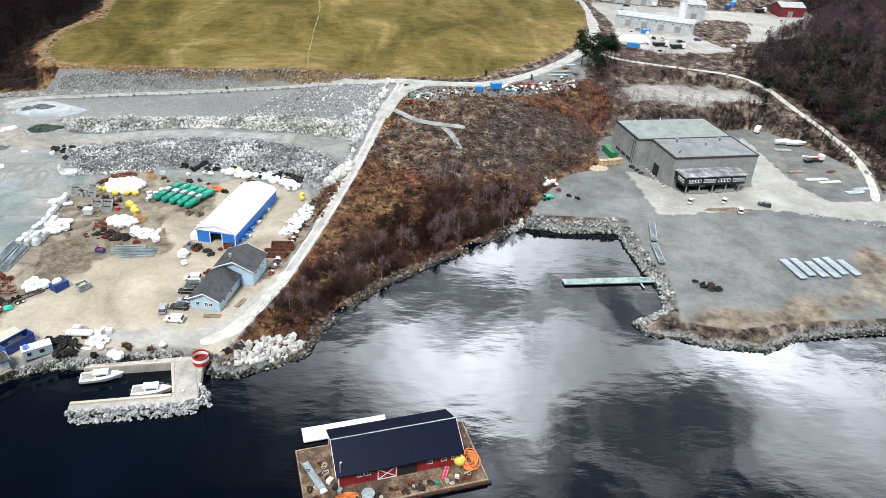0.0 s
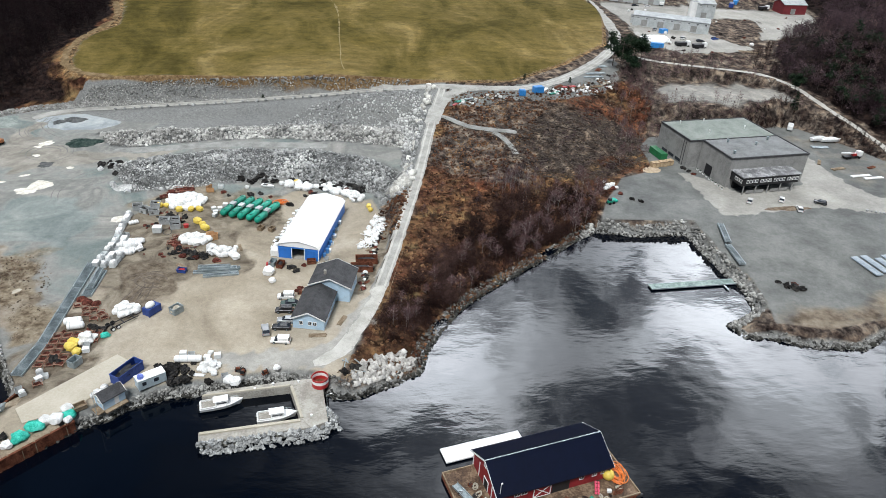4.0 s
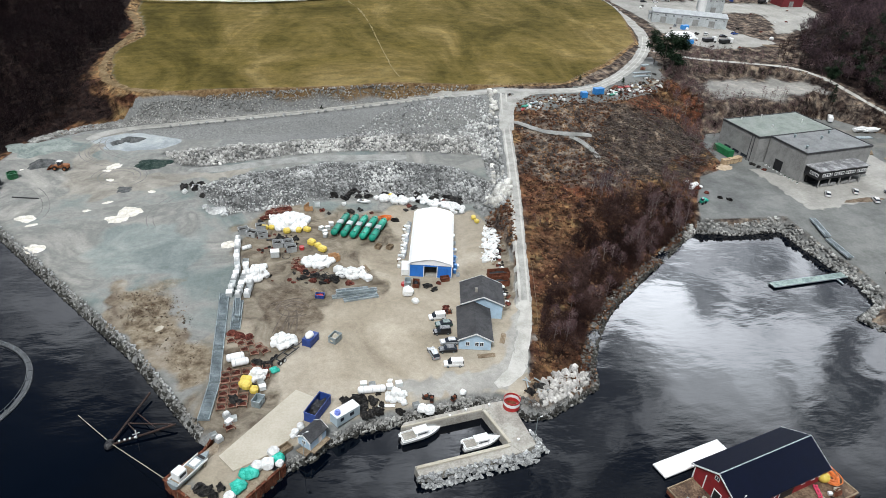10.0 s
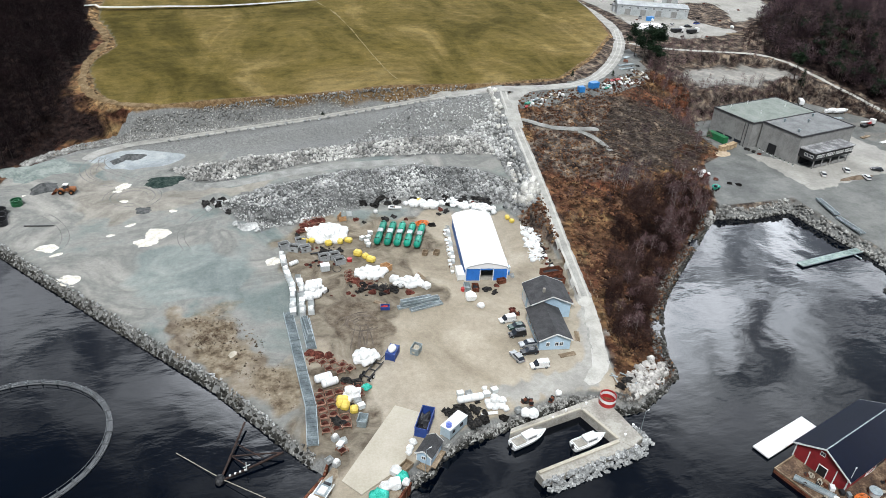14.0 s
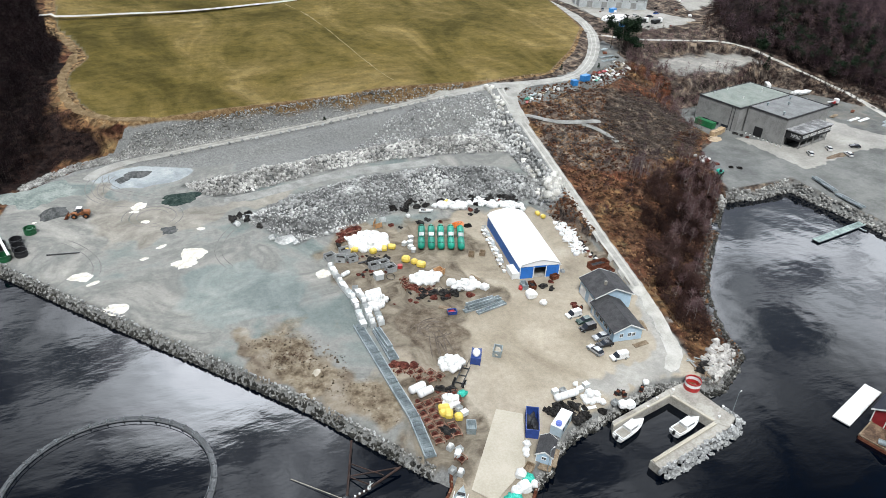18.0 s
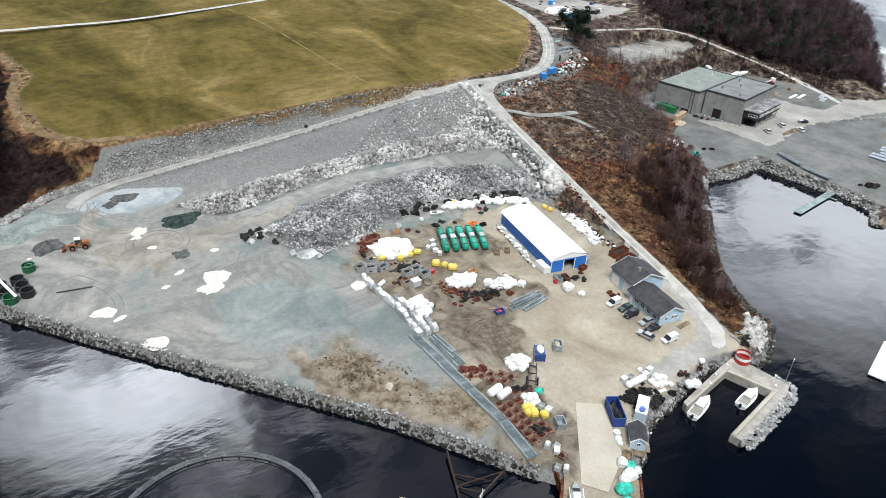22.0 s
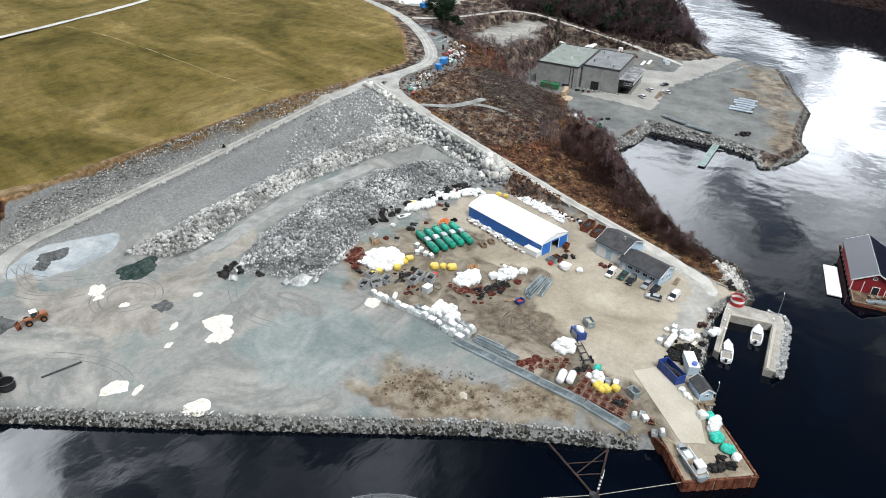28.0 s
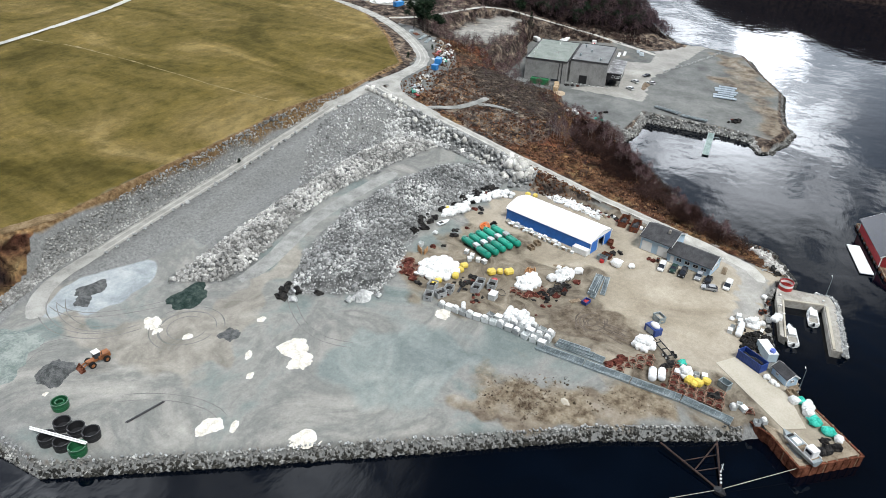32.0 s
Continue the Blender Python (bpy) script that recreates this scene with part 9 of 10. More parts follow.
# scrap on the verge between the house and the climbing road
for i in range(44):
    u = (i + CHANCE.random()) / 44
    x, y = -42.4 + 4.0 * u + CHANCE.uniform(-0.9, 0.9), 152 + 33 * u
    me, lb = ((DBAGS[i % 4], "black net and rope on the verge"), (RBAGS[i % 3], "rusty net on the verge"), (DBAGS[(i + 1) % 4], "black net and rope on the verge"), (BAGS[i % 6], "white sack on the verge"))[i % 4]
    drop("verge_scrap", me, x, y, CHANCE.uniform(0.35, 0.85), lb, "scrap", "verge scrap", ground_at(x, y))
for i in range(9):
    x, y = CHANCE.uniform(-43.5, -39.5), 153 + 3.3 * i
    plank_stack(x, y, CHANCE.uniform(40, 110), CHANCE.uniform(1.8, 3.2), 0.7, 3, (M_WOOD, M_RUST, M_GALV)[i % 3], "old beams stacked beside the climbing road")
# black and rusty net bundles between the sacks and the racks
for i in range(64):
    cx, cy, w = ((-92.5, 169.5, 3.6), (-101.5, 183.0, 2.6), (-104.0, 131.0, 3.6), (-99.0, 188.5, 3.0))[i % 4]
    x, y = CHANCE.gauss(cx, w), CHANCE.gauss(cy, w * 0.55)
    me, lb = ((DBAGS[i % 4], "black net bundle on the dirt"), (RBAGS[i % 3], "rusty net bundle on the dirt"))[(i // 4) % 2]
    drop("net_bundle", me, x, y, CHANCE.uniform(0.3, 0.75), lb, "net", "net bundles", ground_at(x, y), squash=0.7)
# hoops, panels and crates among the sacks
for i, (x, y, r, tilt) in enumerate(((-97.6, 178.4, 1.1, 20), (-88.0, 167.4, 1.2, 50), (-86.4, 166.8, 1.1, 65), (-84.6, 166.2, 1.2, 40), (-82.9, 166.6, 1.0, 70), (-85.6, 168.0, 1.1, 30), (-87.0, 165.6, 1.0, 15))):
    o = part("hoop", ring_tube(r, 0, 0.07, 22, 5), M_BLACK)
    o.matrix_basis = pose(x, y, Y + 0.25 + r * math.sin(radians(tilt)) * 0.8, tilt, 0, 40 * i)
    tagged(o, "black plastic hoop leaning on the heap", "hoop", "black hoops")
for i, (x, y, t, sx, sy, h) in enumerate(((-85.4, 176.6, 20, 2.2, 0.16, 2.2), (-84.0, 175.6, 35, 2.0, 0.16, 1.8), (-93.0, 206.8, 60, 2.6, 0.16, 1.7), (-92.2, 205.2, 10, 2.2, 0.16, 1.5))):
    o = thing("plywood_sheet", x, y, Y, t, "upright bare plywood panel among the sacks", "panel", "plywood panels")
    part("board", boxes((0, 0, 0, sx, sy, h, 0.02)), bpy.data.materials["orange-brown plywood"], o)
    for k in (-1, 1):
        part("batten", boxes((k * sx * 0.4, sy * 0.9, 0, 0.12, 0.12, h * 0.95)), M_WOOD, o)
    part("prop", boxes((0, 0.6, -0.02, 0.12, 1.0, 0.12)), M_WOOD, o)
plank_stack(-100.6, 188.4, 12, 6.2, 0.7, 2, M_BLACK, "long dark beam beside the grey bins")
for i in range(26):
    u = i / 25
    x, y = -67.6 + 4.2 * u + CHANCE.uniform(-0.5, 0.3), 172 + 23 * u
    o = thing("fish_crate", x, y, Y, CHANCE.uniform(60, 110), "small pale crate in the row along the hall", "crate", "small crates")
    part("body", boxes((0, 0, 0, 1.0, 0.75, 0.55 + 0.3 * (i % 2), 0.04)), (M_TUB, M_SLAB, M_WHITE, M_WOOD)[i % 4], o)
    part("lid", boxes((0, 0, 0.55 + 0.3 * (i % 2), 1.06, 0.8, 0.07)), (M_WHITE, M_SLAB, M_TUB)[i % 3], o)
# crates, frames and coils among the sacks
for i, (x, y) in enumerate(((-92.5, 168.0), (-90.2, 166.4), (-88.0, 165.2), (-84.2, 165.6), (-81.0, 164.6), (-98.0, 186.6), (-95.4, 188.2), (-102.4, 197.6), (-100.2, 199.8), (-106.2, 198.2), (-104.4, 204.8), (-99.0, 203.0), (-86.2, 203.2), (-88.4, 205.4), (-79.6, 204.0), (-76.8, 205.2), (-73.4, 203.2), (-62.8, 204.6), (-60.2, 206.0), (-58.0, 163.6), (-61.2, 162.2), (-59.6, 160.6))):
    drop("rope_tangle", (DBAGS, RBAGS, DBAGS)[i % 3][i % 3], x, y, CHANCE.uniform(0.7, 1.35), "tangled dark rope and net beside the sacks", "rope", "rope piles", squash=0.8)


# ---- cove and headland ----
def float_dock():
    d = thing("floating_dock", 48.8, 163.4, 0.0, 9.2, "long pale green floating dock with a side arm", "dock")
    for i in range(9):
        part("deck_board", boxes((-11.8 + i * 2.95, 0, 0.45, 2.9, 2.3, 0.14)), M_DOCK, d)
    part("float", boxes((0, 0, -0.3, 26.4, 1.9, 0.72)), M_BLACK, d)
    for s in (-1, 1):
        part("edge_beam", boxes((0, s * 1.2, 0.3, 26.6, 0.12, 0.34)), M_GALV, d)
    part("side_arm", boxes((8.5, -2.4, 0.2, 0.5, 2.6, 0.2)), M_GALV, d)
    part("ramp", boxes((15.2, 0.4, 0.7, 5.0, 1.6, 0.14, 0, 0, 0, -12)), M_GALV, d)


M_DOCK = material("pale green decking", ((0.13, 0.18, 0.17), (0.24, 0.31, 0.29), (0.36, 0.44, 0.41)), 0.8, 0.7, bump=0.2)
float_dock()
for (x0, y0), (x1, y1) in (((66.3, 192.0), (64.2, 180.4)), ((63.9, 179.8), (63.9, 168.6))):
    gangway((x0 + x1) / 2, (y0 + y1) / 2, ground_at((x0 + x1) / 2, (y0 + y1) / 2) + 0.6, math.degrees(math.atan2(y1 - y0, x1 - x0)), math.hypot(x1 - x0, y1 - y0) - 0.3, 1.9, "pale galvanised gangway lying above the cove")
M_PLATE = material("bluish concrete plate", ((0.22, 0.26, 0.29), (0.30, 0.35, 0.39), (0.38, 0.43, 0.47)), 0.8, 0.3, bump=0.1)
for k in range(6):
    t = thing("concrete_plate", 101.6 + k * 3.4, 170.6 + k * 0.62, ground_at(110, 172) + 0.05, 103, "long bluish concrete plate in a row on the gravel", "plate", "concrete plates")
    part("plate", boxes((0.8 * math.sin(k * 2), 0, 0.25, 10.2 - (k % 3), 2.3, 0.35, 0.03)), M_PLATE, t)
    for s in (-1, 1):
        part("bearer", boxes((s * 3, 0, 0, 0.3, 2.3, 0.25)), M_WOOD, t)
for i, (x, y, s) in enumerate(((72.8, 159.6, 1.3), (74.6, 158.8, 1.5), (76.4, 158.3, 1.2), (71.2, 161.6, 0.9), (75.4, 160.6, 1.0), (38.5, 215.5, 1.2), (40.0, 212.0, 1.0), (45.5, 206.5, 1.0), (43.0, 208.0, 0.9), (69.4, 235.2, 1.1), (70.6, 232.8, 1.0), (71.6, 230.5, 0.9))):
    drop("scrap_bundle", (DBAGS + RBAGS)[i % 7], x, y, s, "dark heap of scrap on the gravel", "scrap", "scrap heaps", ground_at(x, y))
for x, y, s in ((37.2, 217.0, 1.1), (38.8, 218.2, 1.0), (36.0, 215.2, 0.9), (39.8, 216.2, 0.8), (36.5, 220.0, 0.7)):
    bag(x, y, s, ground_at(x, y))
drop("net_heap", TBAGS[0], 36.4, 206.4, 1.3, "heap of turquoise fishing net", "net", "turquoise nets", ground_at(36.4, 206.4))
t = thing("small_tractor", 34.8, 204.4, ground_at(34.8, 204.4), 30, "small green machine parked by the heath", "machine")
part("body", boxes((0, 0, 0.5, 2.4, 1.1, 0.8, 0.06)), M_GREEN, t)
part("cab", boxes((-0.5, 0, 1.3, 0.9, 0.9, 0.8, 0.05)), M_GLASS, t)
for sx in (-0.8, 0.9):
    for sy in (-1, 1):
        part("wheel", tube(bmesh.new(), (sx, sy * 0.5, 0.45), (sx, sy * 0.8, 0.45), 0.45, 12), M_TYRE, t)
box_container(63.3, 246.2, 104, 8.4, 2.5, 2.6, paint("green container steel", (0.02, 0.16, 0.06), 0.5, wear=0.3), "dark green steel container beside the works", ground_at(63.3, 246.2))
for i, (x, y, tn) in enumerate(((59.0, 236.0, 15), (62.2, 237.0, 12), (65.0, 238.4, 20))):
    t = thing("plywood_box", x, y, ground_at(x, y), tn, "large bare plywood box on the gravel edge", "box", "plywood boxes")
    part("body", boxes((0, 0, 0.1, 2.9, 2.0, 1.9, 0.03)), material("bare plywood", ((0.38, 0.26, 0.15), (0.50, 0.37, 0.23), (0.58, 0.46, 0.31)), 0.8, 0.8) if i == 0 else bpy.data.materials["bare plywood"], t)
    part("batten", boxes((0, -1.03, 0.1, 2.9, 0.07, 0.12), (0, -1.03, 1.85, 2.9, 0.07, 0.12), (0, -1.03, 0.22, 0.12, 0.07, 1.63)), M_WOOD, t)
    part("skid", boxes((0.9, 0, 0, 0.15, 2.0, 0.1), (-0.9, 0, 0, 0.15, 2.0, 0.1)), M_WOOD, t)
heap("wood_chips", 56.5, 233.5, 3.0, 0.4, material("pale wood chips", ((0.36, 0.27, 0.18), (0.48, 0.38, 0.27), (0.56, 0.46, 0.35)), 0.95, 0.8, bump=0.5), "spread of pale wood chips", 41, 1.6, 30)
heap("flower_bed", 94.5, 205.6, 1.9, 0.3, M_EARTH, "long low bed of earth and stones", 42, 5.0, 8)
for k in range(9):
    t = thing("parking_block", 79.5 - 0.35 * k, 218.5 + 2.0 * k, ground_at(79.5 - 0.35 * k, 218.5 + 2 * k), 100, "white pot beside the works wall", "pot", "white pots")
    t.location.x -= 2.2
    part("pot", tube(bmesh.new(), (0, 0, 0), (0, 0, 0.5), 0.28, 10, 0.36), M_WHITE, t)
    part("plant", blob(bmesh.new(), 0, 0, 0.6, 0.3, 0.3, 0.25, k, 0.6), M_NEEDLE, t)
# caravan, boats and goods behind the works
t = thing("caravan", 131.8, 281.4, ground_at(131.8, 281.4), 60, "white touring caravan behind the works", "caravan")
part("body", boxes((0, 0, 0.5, 5.0, 2.2, 2.0, 0.25)), M_WHITE, t)
part("window", boxes((1.2, -1.12, 1.3, 1.1, 0.06, 0.6), (-1.2, -1.12, 1.3, 1.1, 0.06, 0.6)), M_GLASS, t)
for s in (-1, 1):
    part("wheel", tube(bmesh.new(), (0, s * 0.95, 0.35), (0, s * 1.12, 0.35), 0.35, 12), M_TYRE, t)
part("drawbar", boxes((3.1, 0, 0.4, 1.3, 0.12, 0.12)), M_BLACK, t)
for x, y, tn, ln in ((138.0, 268.6, 10, 7.5), (142.6, 268.0, 5, 8.5)):
    t = thing("stored_boat", x, y, ground_at(x, y) + 0.7, tn, "covered white boat on stands behind the works", "boat", "stored boats")
    part("hull", hull(bmesh.new(), ln, 2.8, 1.0), M_WHITE, t)
    part("cover", blob(bmesh.new(), -0.3, 0, 1.1, ln * 0.4, 1.15, 0.8, x, 0.1, 2), M_BAG, t, "white tarpaulin cover")
    for s in (-1, 1):
        part("stand", boxes((s * ln * 0.25, 0, -0.7, 0.2, 1.6, 0.6)), M_WOOD, t)
t = thing("crane_truck", 142.6, 252.0, ground_at(142.6, 252.0), 15, "white crane truck with a red boom base", "truck")
part("chassis", boxes((0, 0, 0.7, 8.0, 2.0, 0.4)), M_BLACK, t)
part("cab", boxes((3.2, 0, 0.9, 1.8, 2.2, 2.0, 0.15)), M_WHITE, t)
part("windscreen", boxes((4.12, 0, 1.9, 0.05, 1.8, 0.7)), M_GLASS, t)
part("crane_base", boxes((0.8, 0, 1.1, 1.4, 1.6, 1.0, 0.08)), M_CARRED, t)
part("boom", boxes((-2.0, 0, 2.0, 7.5, 0.5, 0.5, 0.05, 0, 0, 6)), M_WHITE, t)
for x in (-2.8, -1.6, 3.0):
    for s in (-1, 1):
        part("wheel", tube(bmesh.new(), (x, s * 0.75, 0.5), (x, s * 1.1, 0.5), 0.5, 14), M_TYRE, t)
for i, (x, y, tn, ln, w, mat, lb) in enumerate(((136.5, 234.6, 14, 8.5, 1.4, M_WHITE, "white beams stacked behind the works"), (140.6, 233.0, 14, 8.5, 1.4, M_WHITE, "white beams stacked behind the works"), (146.0, 225.4, 20, 7.5, 2.4, M_GALV, "grey frames stacked behind the works"), (149.5, 228.4, 20, 6.0, 2.0, M_GALV, "grey frames stacked behind the works"),
                                                (131.0, 240.5, 20, 6.0, 1.6, M_WOOD, "timber stacked behind the works"), (135.0, 262.0, 5, 7.0, 2.2, M_GALV, "grey frames stacked behind the works"), (126.5, 246.0, 60, 5.0, 1.2, M_WOOD, "timber stacked behind the works"), (145.5, 243.0, 30, 4.0, 1.4, M_RUST, "rusty beams stacked behind the works"))):
    plank_stack(x, y, tn, ln, w, 4, mat, lb, layers=2)
wall = [(122, 205.5), (140, 200.5), (160, 195.5), (178, 192)]
t = thing("stone_edge", 0, 0, 0, 0, "low edge of grey blocks beside the shore ramp", "edge", kind="structure")
for p in resample(wall, 1.3):
    o = new("block", ROCKS[CHANCE.randrange(8)])
    o.parent = t
    o.matrix_basis = pose(p[0], p[1], ground_at(p[0], p[1]) + 0.2, 0, 0, CHANCE.uniform(0, 360)) @ Matrix.Scale(CHANCE.uniform(0.4, 0.65), 4)


# ---- junction store and pine road ----
def portable_box(x, y, turn, sx, sy, h, mat, label):
    box_container(x, y, turn, sx, sy, h, mat, label, ground_at(x, y) + 0.02, "blue_box")


M_BRBLUE = paint("bright blue steel", (0.04, 0.25, 0.62), 0.45, wear=0.2)
portable_box(13.9, 272.6, 5, 2.3, 2.2, 2.3, M_BRBLUE, "small bright blue site box by the road")
portable_box(20.6, 275.2, 20, 4.0, 2.4, 2.5, M_BRBLUE, "bright blue container by the road")
for i, (x, y, tn, ln, w, mat, lb) in enumerate(((-10.5, 266.5, 40, 5.5, 1.6, M_GREEN, "green poles stacked at the junction"), (-7.0, 268.5, 35, 5.0, 1.4, M_GALV, "grey beams stacked at the junction"), (-12.5, 264.0, 60, 4.5, 1.0, M_CARRED, "red poles stacked at the junction"), (-3.5, 269.0, 20, 4.0, 1.8, M_WOOD, "old timber stacked at the junction"),
                                                (1.5, 270.0, 80, 3.5, 1.6, M_WOOD, "old timber stacked at the junction"), (24.0, 279.0, 60, 5.5, 1.2, M_WHITE, "white pipes beside the pine road"), (27.5, 276.0, 40, 5.5, 1.2, M_GREEN, "green poles beside the pine road"), (30.5, 283.5, 50, 5.0, 1.4, M_RUST, "rusty beams beside the pine road"), (35.0, 284.5, 20, 6.0, 1.6, M_CARRED, "red beams beside the pine road"),
                                                (39.5, 285.5, 25, 6.0, 1.6, M_WOOD, "timber stacked beside the pine road"), (43.5, 288.0, 70, 5.0, 1.5, M_WHITE, "white panels beside the pine road"), (48.0, 290.0, 20, 5.5, 1.6, M_WOOD, "timber stacked beside the pine road"), (52.5, 294.0, 40, 5.0, 2.0, M_SLAB, "pale boards stacked beside the pine road"),
                                                (48.5, 299.0, 15, 9.0, 1.6, M_GALV, "grey gangway parts beside the pine road"), (50.5, 303.5, 15, 9.0, 1.6, M_GALV, "grey gangway parts beside the pine road"), (53.0, 309.0, 60, 4.0, 2.0, M_RUST, "rusty frames beside the pine road"), (56.0, 314.0, 30, 4.0, 2.0, M_GALV, "grey frames beside the pine road"))):
    plank_stack(x, y, tn, ln, w, 4, mat, lb, layers=2)
for i in range(120):
    u = CHANCE.random()
    x, y = (-12 + 18 * u, 266 + 5 * u + CHANCE.uniform(-2.5, 2.0)) if i % 3 == 0 else (26 + 30 * u + CHANCE.uniform(-2, 2), 277 + 18 * u * u + 10 * u * (i % 2) + CHANCE.uniform(-2, 3))
    me = (BAGS[i % 6], DBAGS[i % 4], RBAGS[i % 3], BAGS[(i + 2) % 6])[i % 4]
    if line_dist(np.array([x]), np.array([y]), PINE_ROAD)[0][0] > 4.2:
        drop("scrap_bundle", me, x, y, CHANCE.uniform(0.3, 0.8), "small heap of mixed scrap by the road", "scrap", "scrap heaps", ground_at(x, y))


def fence(line, gap, label):
    f = thing("fence", 0, 0, 0, 0, label, "fence", kind="structure")
    pts = resample(line, gap)
    for a, b in zip(pts, pts[1:]):
        za, zb = ground_at(*a), ground_at(*b)
        part("post", tube(bmesh.new(), (a[0], a[1], za - 0.2), (a[0], a[1], za + 1.1), 0.06, 5), M_WOOD, f)
        part("wire", tube(tube(bmesh.new(), (a[0], a[1], za + 1.0), (b[0], b[1], zb + 1.0), 0.015, 4), (a[0], a[1], za + 0.6), (b[0], b[1], zb + 0.6), 0.015, 4), M_WOOD, f)


fence([(-20, 285.6), (10.5, 287.6), (38, 315.5), (64, 348.5), (74, 394)], 5.5, "thin post and wire fence along the field")


fence([(-32.0, 168.5), (-32.8, 164.1), (-34.8, 152.2), (-36.8, 142.4), (-38.6, 133.2)], 3.0, "low brown post and wire fence beside the climbing road")


# ---- industrial yard to the north ----
def low_building(x, y, turn, sx, sy, h, wallmat, roofmat, label, rise=0.6, doors=3, windows=8, ridge="x"):
    z = ground_at(x, y)
    b = thing("industrial_building", x, y, z, turn, label, "building", "northern buildings")
    part("wall", boxes((0, 0, -0.5, sx, sy, h + 0.5)), wallmat, b)
    for s in (-1, 1):
        run = sy / 2 + 0.3
        p = [(0, h + rise), (s * run, h), (s * run, h + 0.25), (0, h + rise + 0.25)]
        part("roof", prism(bmesh.new(), p if s > 0 else p[::-1], -sx / 2 - 0.3, sx / 2 + 0.3), roofmat, b)
    for s in (-1, 1):
        part("gable", prism(bmesh.new(), [(-sy / 2, h - 0.01), (sy / 2, h - 0.01), (0, h + rise)], s * (sx / 2 - 0.12) - 0.1, s * (sx / 2 - 0.12) + 0.1), wallmat, b)
    for k in range(doors):
        part("gate", boxes((-sx / 2 + (k + 0.7) * sx / (doors + 0.6), -sy / 2 - 0.04, 0.05, 3.2, 0.1, 3.2)), M_GREYWALL, b)
    for k in range(windows):
        window_part(b, -sx / 2 + (k + 0.6) * sx / windows, -sy / 2, h - 1.5, 1.2, 0.9, -1)
    return b


M_PALEWALL = material("pale grey sheet cladding", ((0.36, 0.385, 0.39), (0.45, 0.475, 0.48), (0.52, 0.54, 0.55)), 0.6, 0.3, bump=0.05)
M_PALEROOF = material("pale grey sheet roof", ((0.26, 0.275, 0.28), (0.34, 0.355, 0.36), (0.40, 0.415, 0.42)), 0.6, 0.3, bump=0.05)
low_building(112.5, 393.5, -20, 40, 13, 5.2, M_PALEWALL, M_PALEROOF, "long pale grey workshop with gates", 0.9, 4, 9)
low_building(142.5, 428, -3, 11, 13, 8, M_PALEWALL, M_PALEROOF, "pale grey tall workshop with a silo", 1.5, 1, 3)
t = thing("silo", 135.5, 424, ground_at(135.5, 424), 0, "white ribbed silo beside the workshop", "silo")
part("shell", tube(bmesh.new(), (0, 0, 0), (0, 0, 9), 2.6, 18), M_WHITE, t)
part("cone", tube(bmesh.new(), (0, 0, 9), (0, 0, 10.4), 2.6, 18, 0.4), M_PALEROOF, t)
low_building(208, 452, 8, 16, 11, 5.5, paint("dark red sheet wall", (0.17, 0.025, 0.03), 0.6, wear=0.2), M_PALEROOF, "dark red barn with a pale grey roof", 2.2, 1, 0)
low_building(112, 462, -5, 34, 14, 6, M_PALEWALL, M_GREYROOF, "long grey workshop far up the road", 0.8, 3, 6)
low_building(96, 402, -20, 6, 6, 3, M_PALEWALL, M_GREYROOF, "small grey annex with a flat roof", 0.3, 1, 0)
t = thing("salt_store", 93.5, 360, ground_at(93.5, 360), 15, "white plastic-covered heap beside the road", "heap")
part("cover", blob(bmesh.new(), 0, 0, 0.4, 8.5, 6.0, 2.4, 3, 0.25, 3), M_BAG, t)
box_container(90.5, 346.5, -10, 6.1, 2.4, 2.5, M_BRBLUE, "bright blue container on the northern yard", ground_at(90.5, 346.5))
box_container(103.5, 377.5, 20, 4.0, 2.4, 2.5, M_BRBLUE, "bright blue container on the northern yard", ground_at(103.5, 377.5))
box_container(180, 468, 60, 8, 2.5, 2.6, M_BRBLUE, "bright blue container on the northern yard", ground_at(180, 468))
box_container(175, 462, 60, 6, 2.5, 2.6, M_DKBLUE, "dark blue container on the northern yard", ground_at(175, 462))


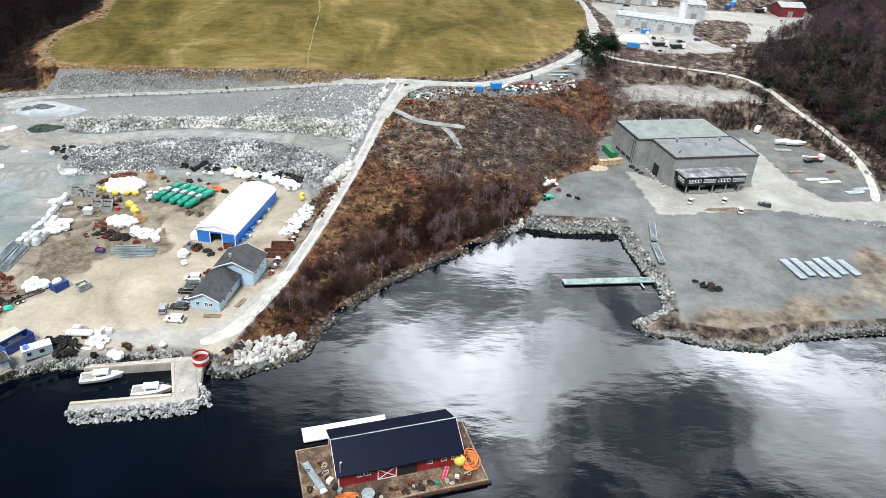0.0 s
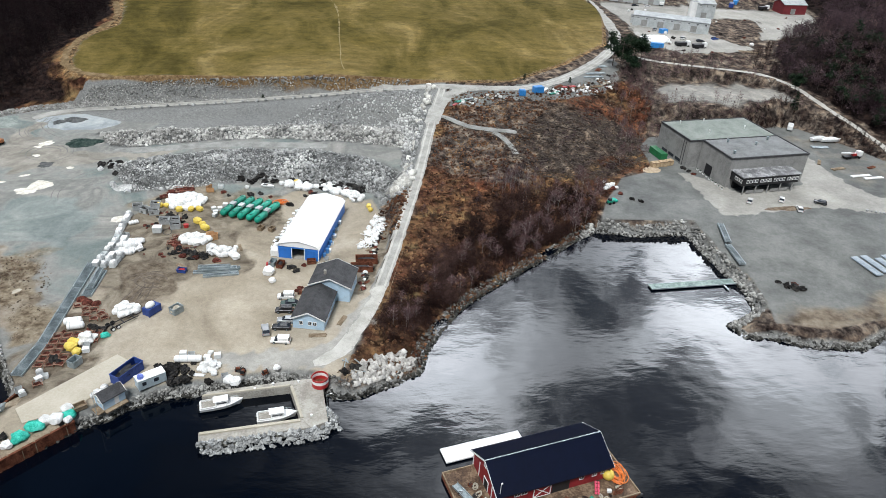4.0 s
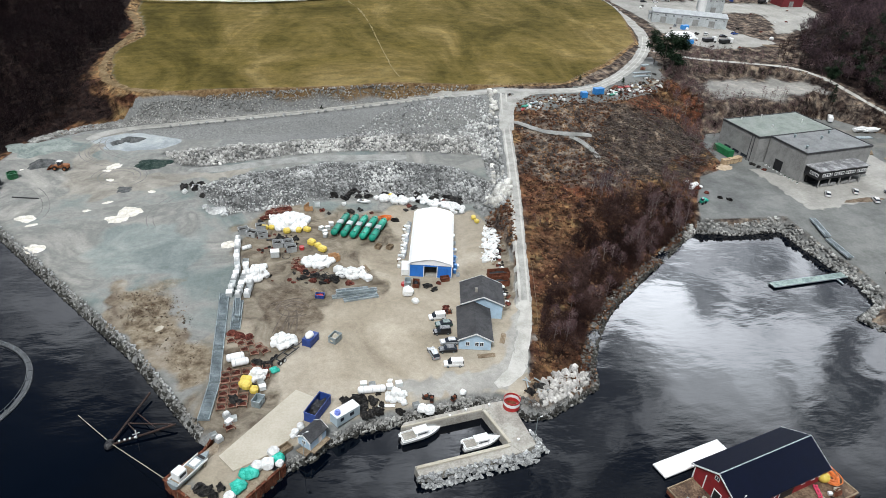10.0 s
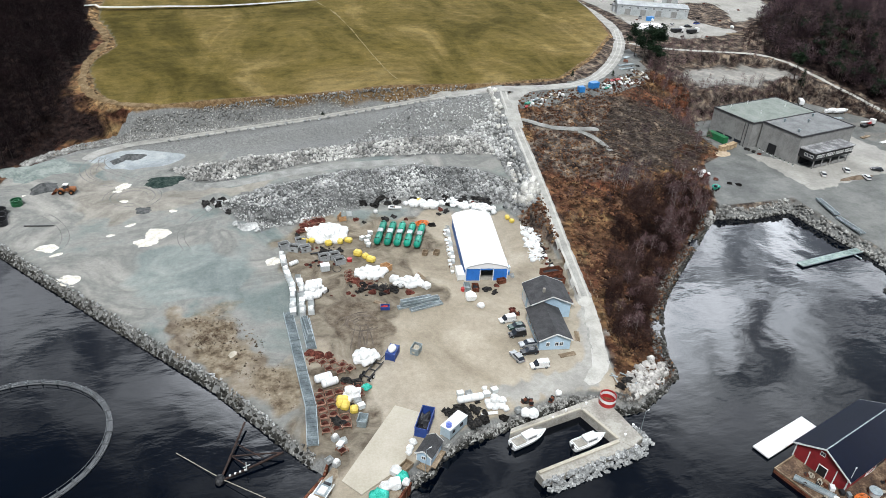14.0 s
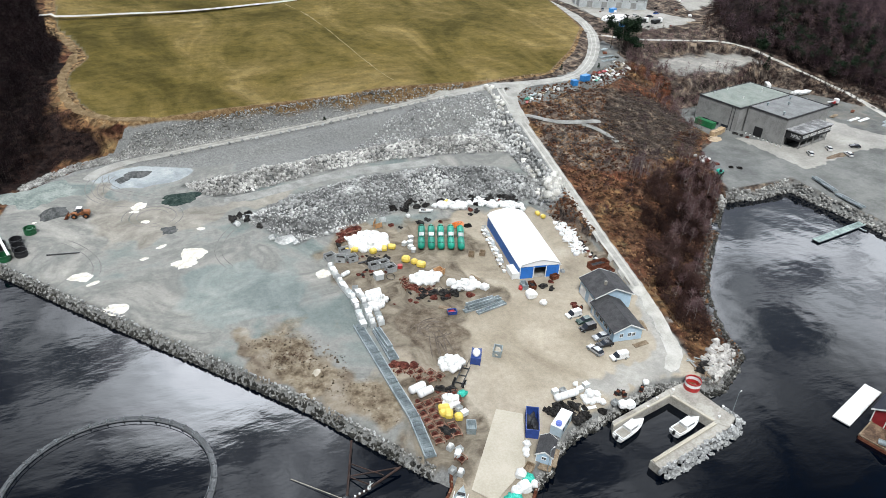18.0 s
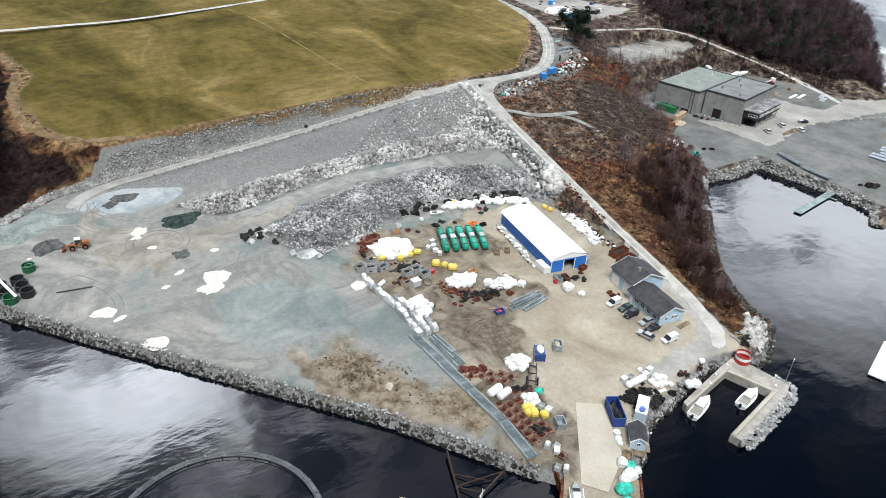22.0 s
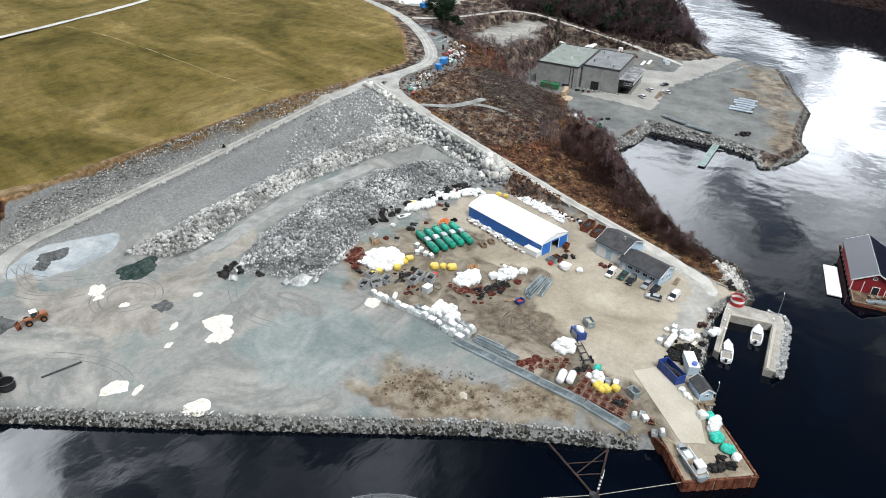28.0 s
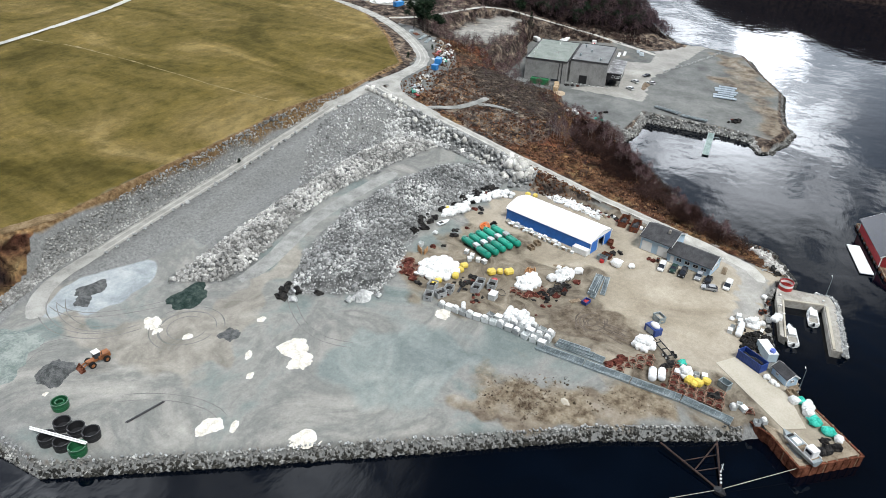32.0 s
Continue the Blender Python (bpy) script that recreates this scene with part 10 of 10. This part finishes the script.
def truck(x, y, turn, mat, label):
    t = thing("truck", x, y, ground_at(x, y), turn, label, "truck", "trucks")
    part("cab", boxes((2.9, 0, 0.7, 1.9, 2.3, 2.2, 0.15)), M_WHITE, t)
    part("windscreen", boxes((3.87, 0, 1.9, 0.05, 1.9, 0.8)), M_GLASS, t)
    part("bed", boxes((-1.0, 0, 0.9, 5.6, 2.4, 1.4, 0.05)), mat, t)
    part("chassis", boxes((0.5, 0, 0.55, 7.0, 1.2, 0.3)), M_BLACK, t)
    for x_ in (-2.6, -1.4, 2.8):
        for s in (-1, 1):
            part("wheel", tube(bmesh.new(), (x_, s * 0.85, 0.5), (x_, s * 1.15, 0.5), 0.5, 12), M_TYRE, t)


truck(105.0, 351.5, 10, M_BLACK, "tipper truck with a black bed")
truck(113.0, 349.5, 15, M_BLACK, "tipper truck with a black bed")
truck(126.5, 455, 80, M_WHITE, "white lorry by the far workshop")
truck(193, 455, 20, M_BLACK, "dark lorry by the red barn")
for x, y, tn, c in ((129.3, 371.0, 20, (0.05, 0.10, 0.30)), (110.5, 366.0, 40, WHITE_C), (118, 362, 10, BLACK_C), (108.0, 447, 0, BLACK_C), (116, 448, 5, WHITE_C), (101, 384, 60, SILVER_C)):
    car(x, y, tn, c, "car parked on the northern yard", z=ground_at(x, y) + 0.02)
for i in range(34):
    x, y = scatter(NORTH_YARD, 1, np.random.RandomState(100 + i))[0]
    if not (94 < x < 132 and 382 < y < 404) and not (130 < x < 150 and 418 < y < 436) and y < 440:
        drop("scrap_bundle", (BAGS[i % 6], DBAGS[i % 4], RBAGS[i % 3])[i % 3], x, y, CHANCE.uniform(0.6, 1.3), "small heap of goods on the northern yard", "scrap", "scrap heaps", ground_at(x, y))
plank_stack(137, 346.5, -15, 9, 2.0, 4, M_WOOD, "pale timber at the yard edge", layers=2)


def bridge():
    b = thing("bridge_tower", 534, 388, 0, 62, "slender grey bridge tower beyond the headland", "tower")
    for s in (-1, 1):
        part("leg", tube(bmesh.new(), (0, s * 4.4, -2), (0, s * 3.4, 47), 1.3, 8, 0.9), M_CONCRETE, b)
    for z in (12, 29, 45):
        part("cross_beam", boxes((0, 0, z, 1.6, 7.6, 1.8, 0.1)), M_CONCRETE, b)
    part("footing", boxes((0, 0, -3, 8, 16, 4.5, 0.3)), M_CONCRETE, b)


bridge()
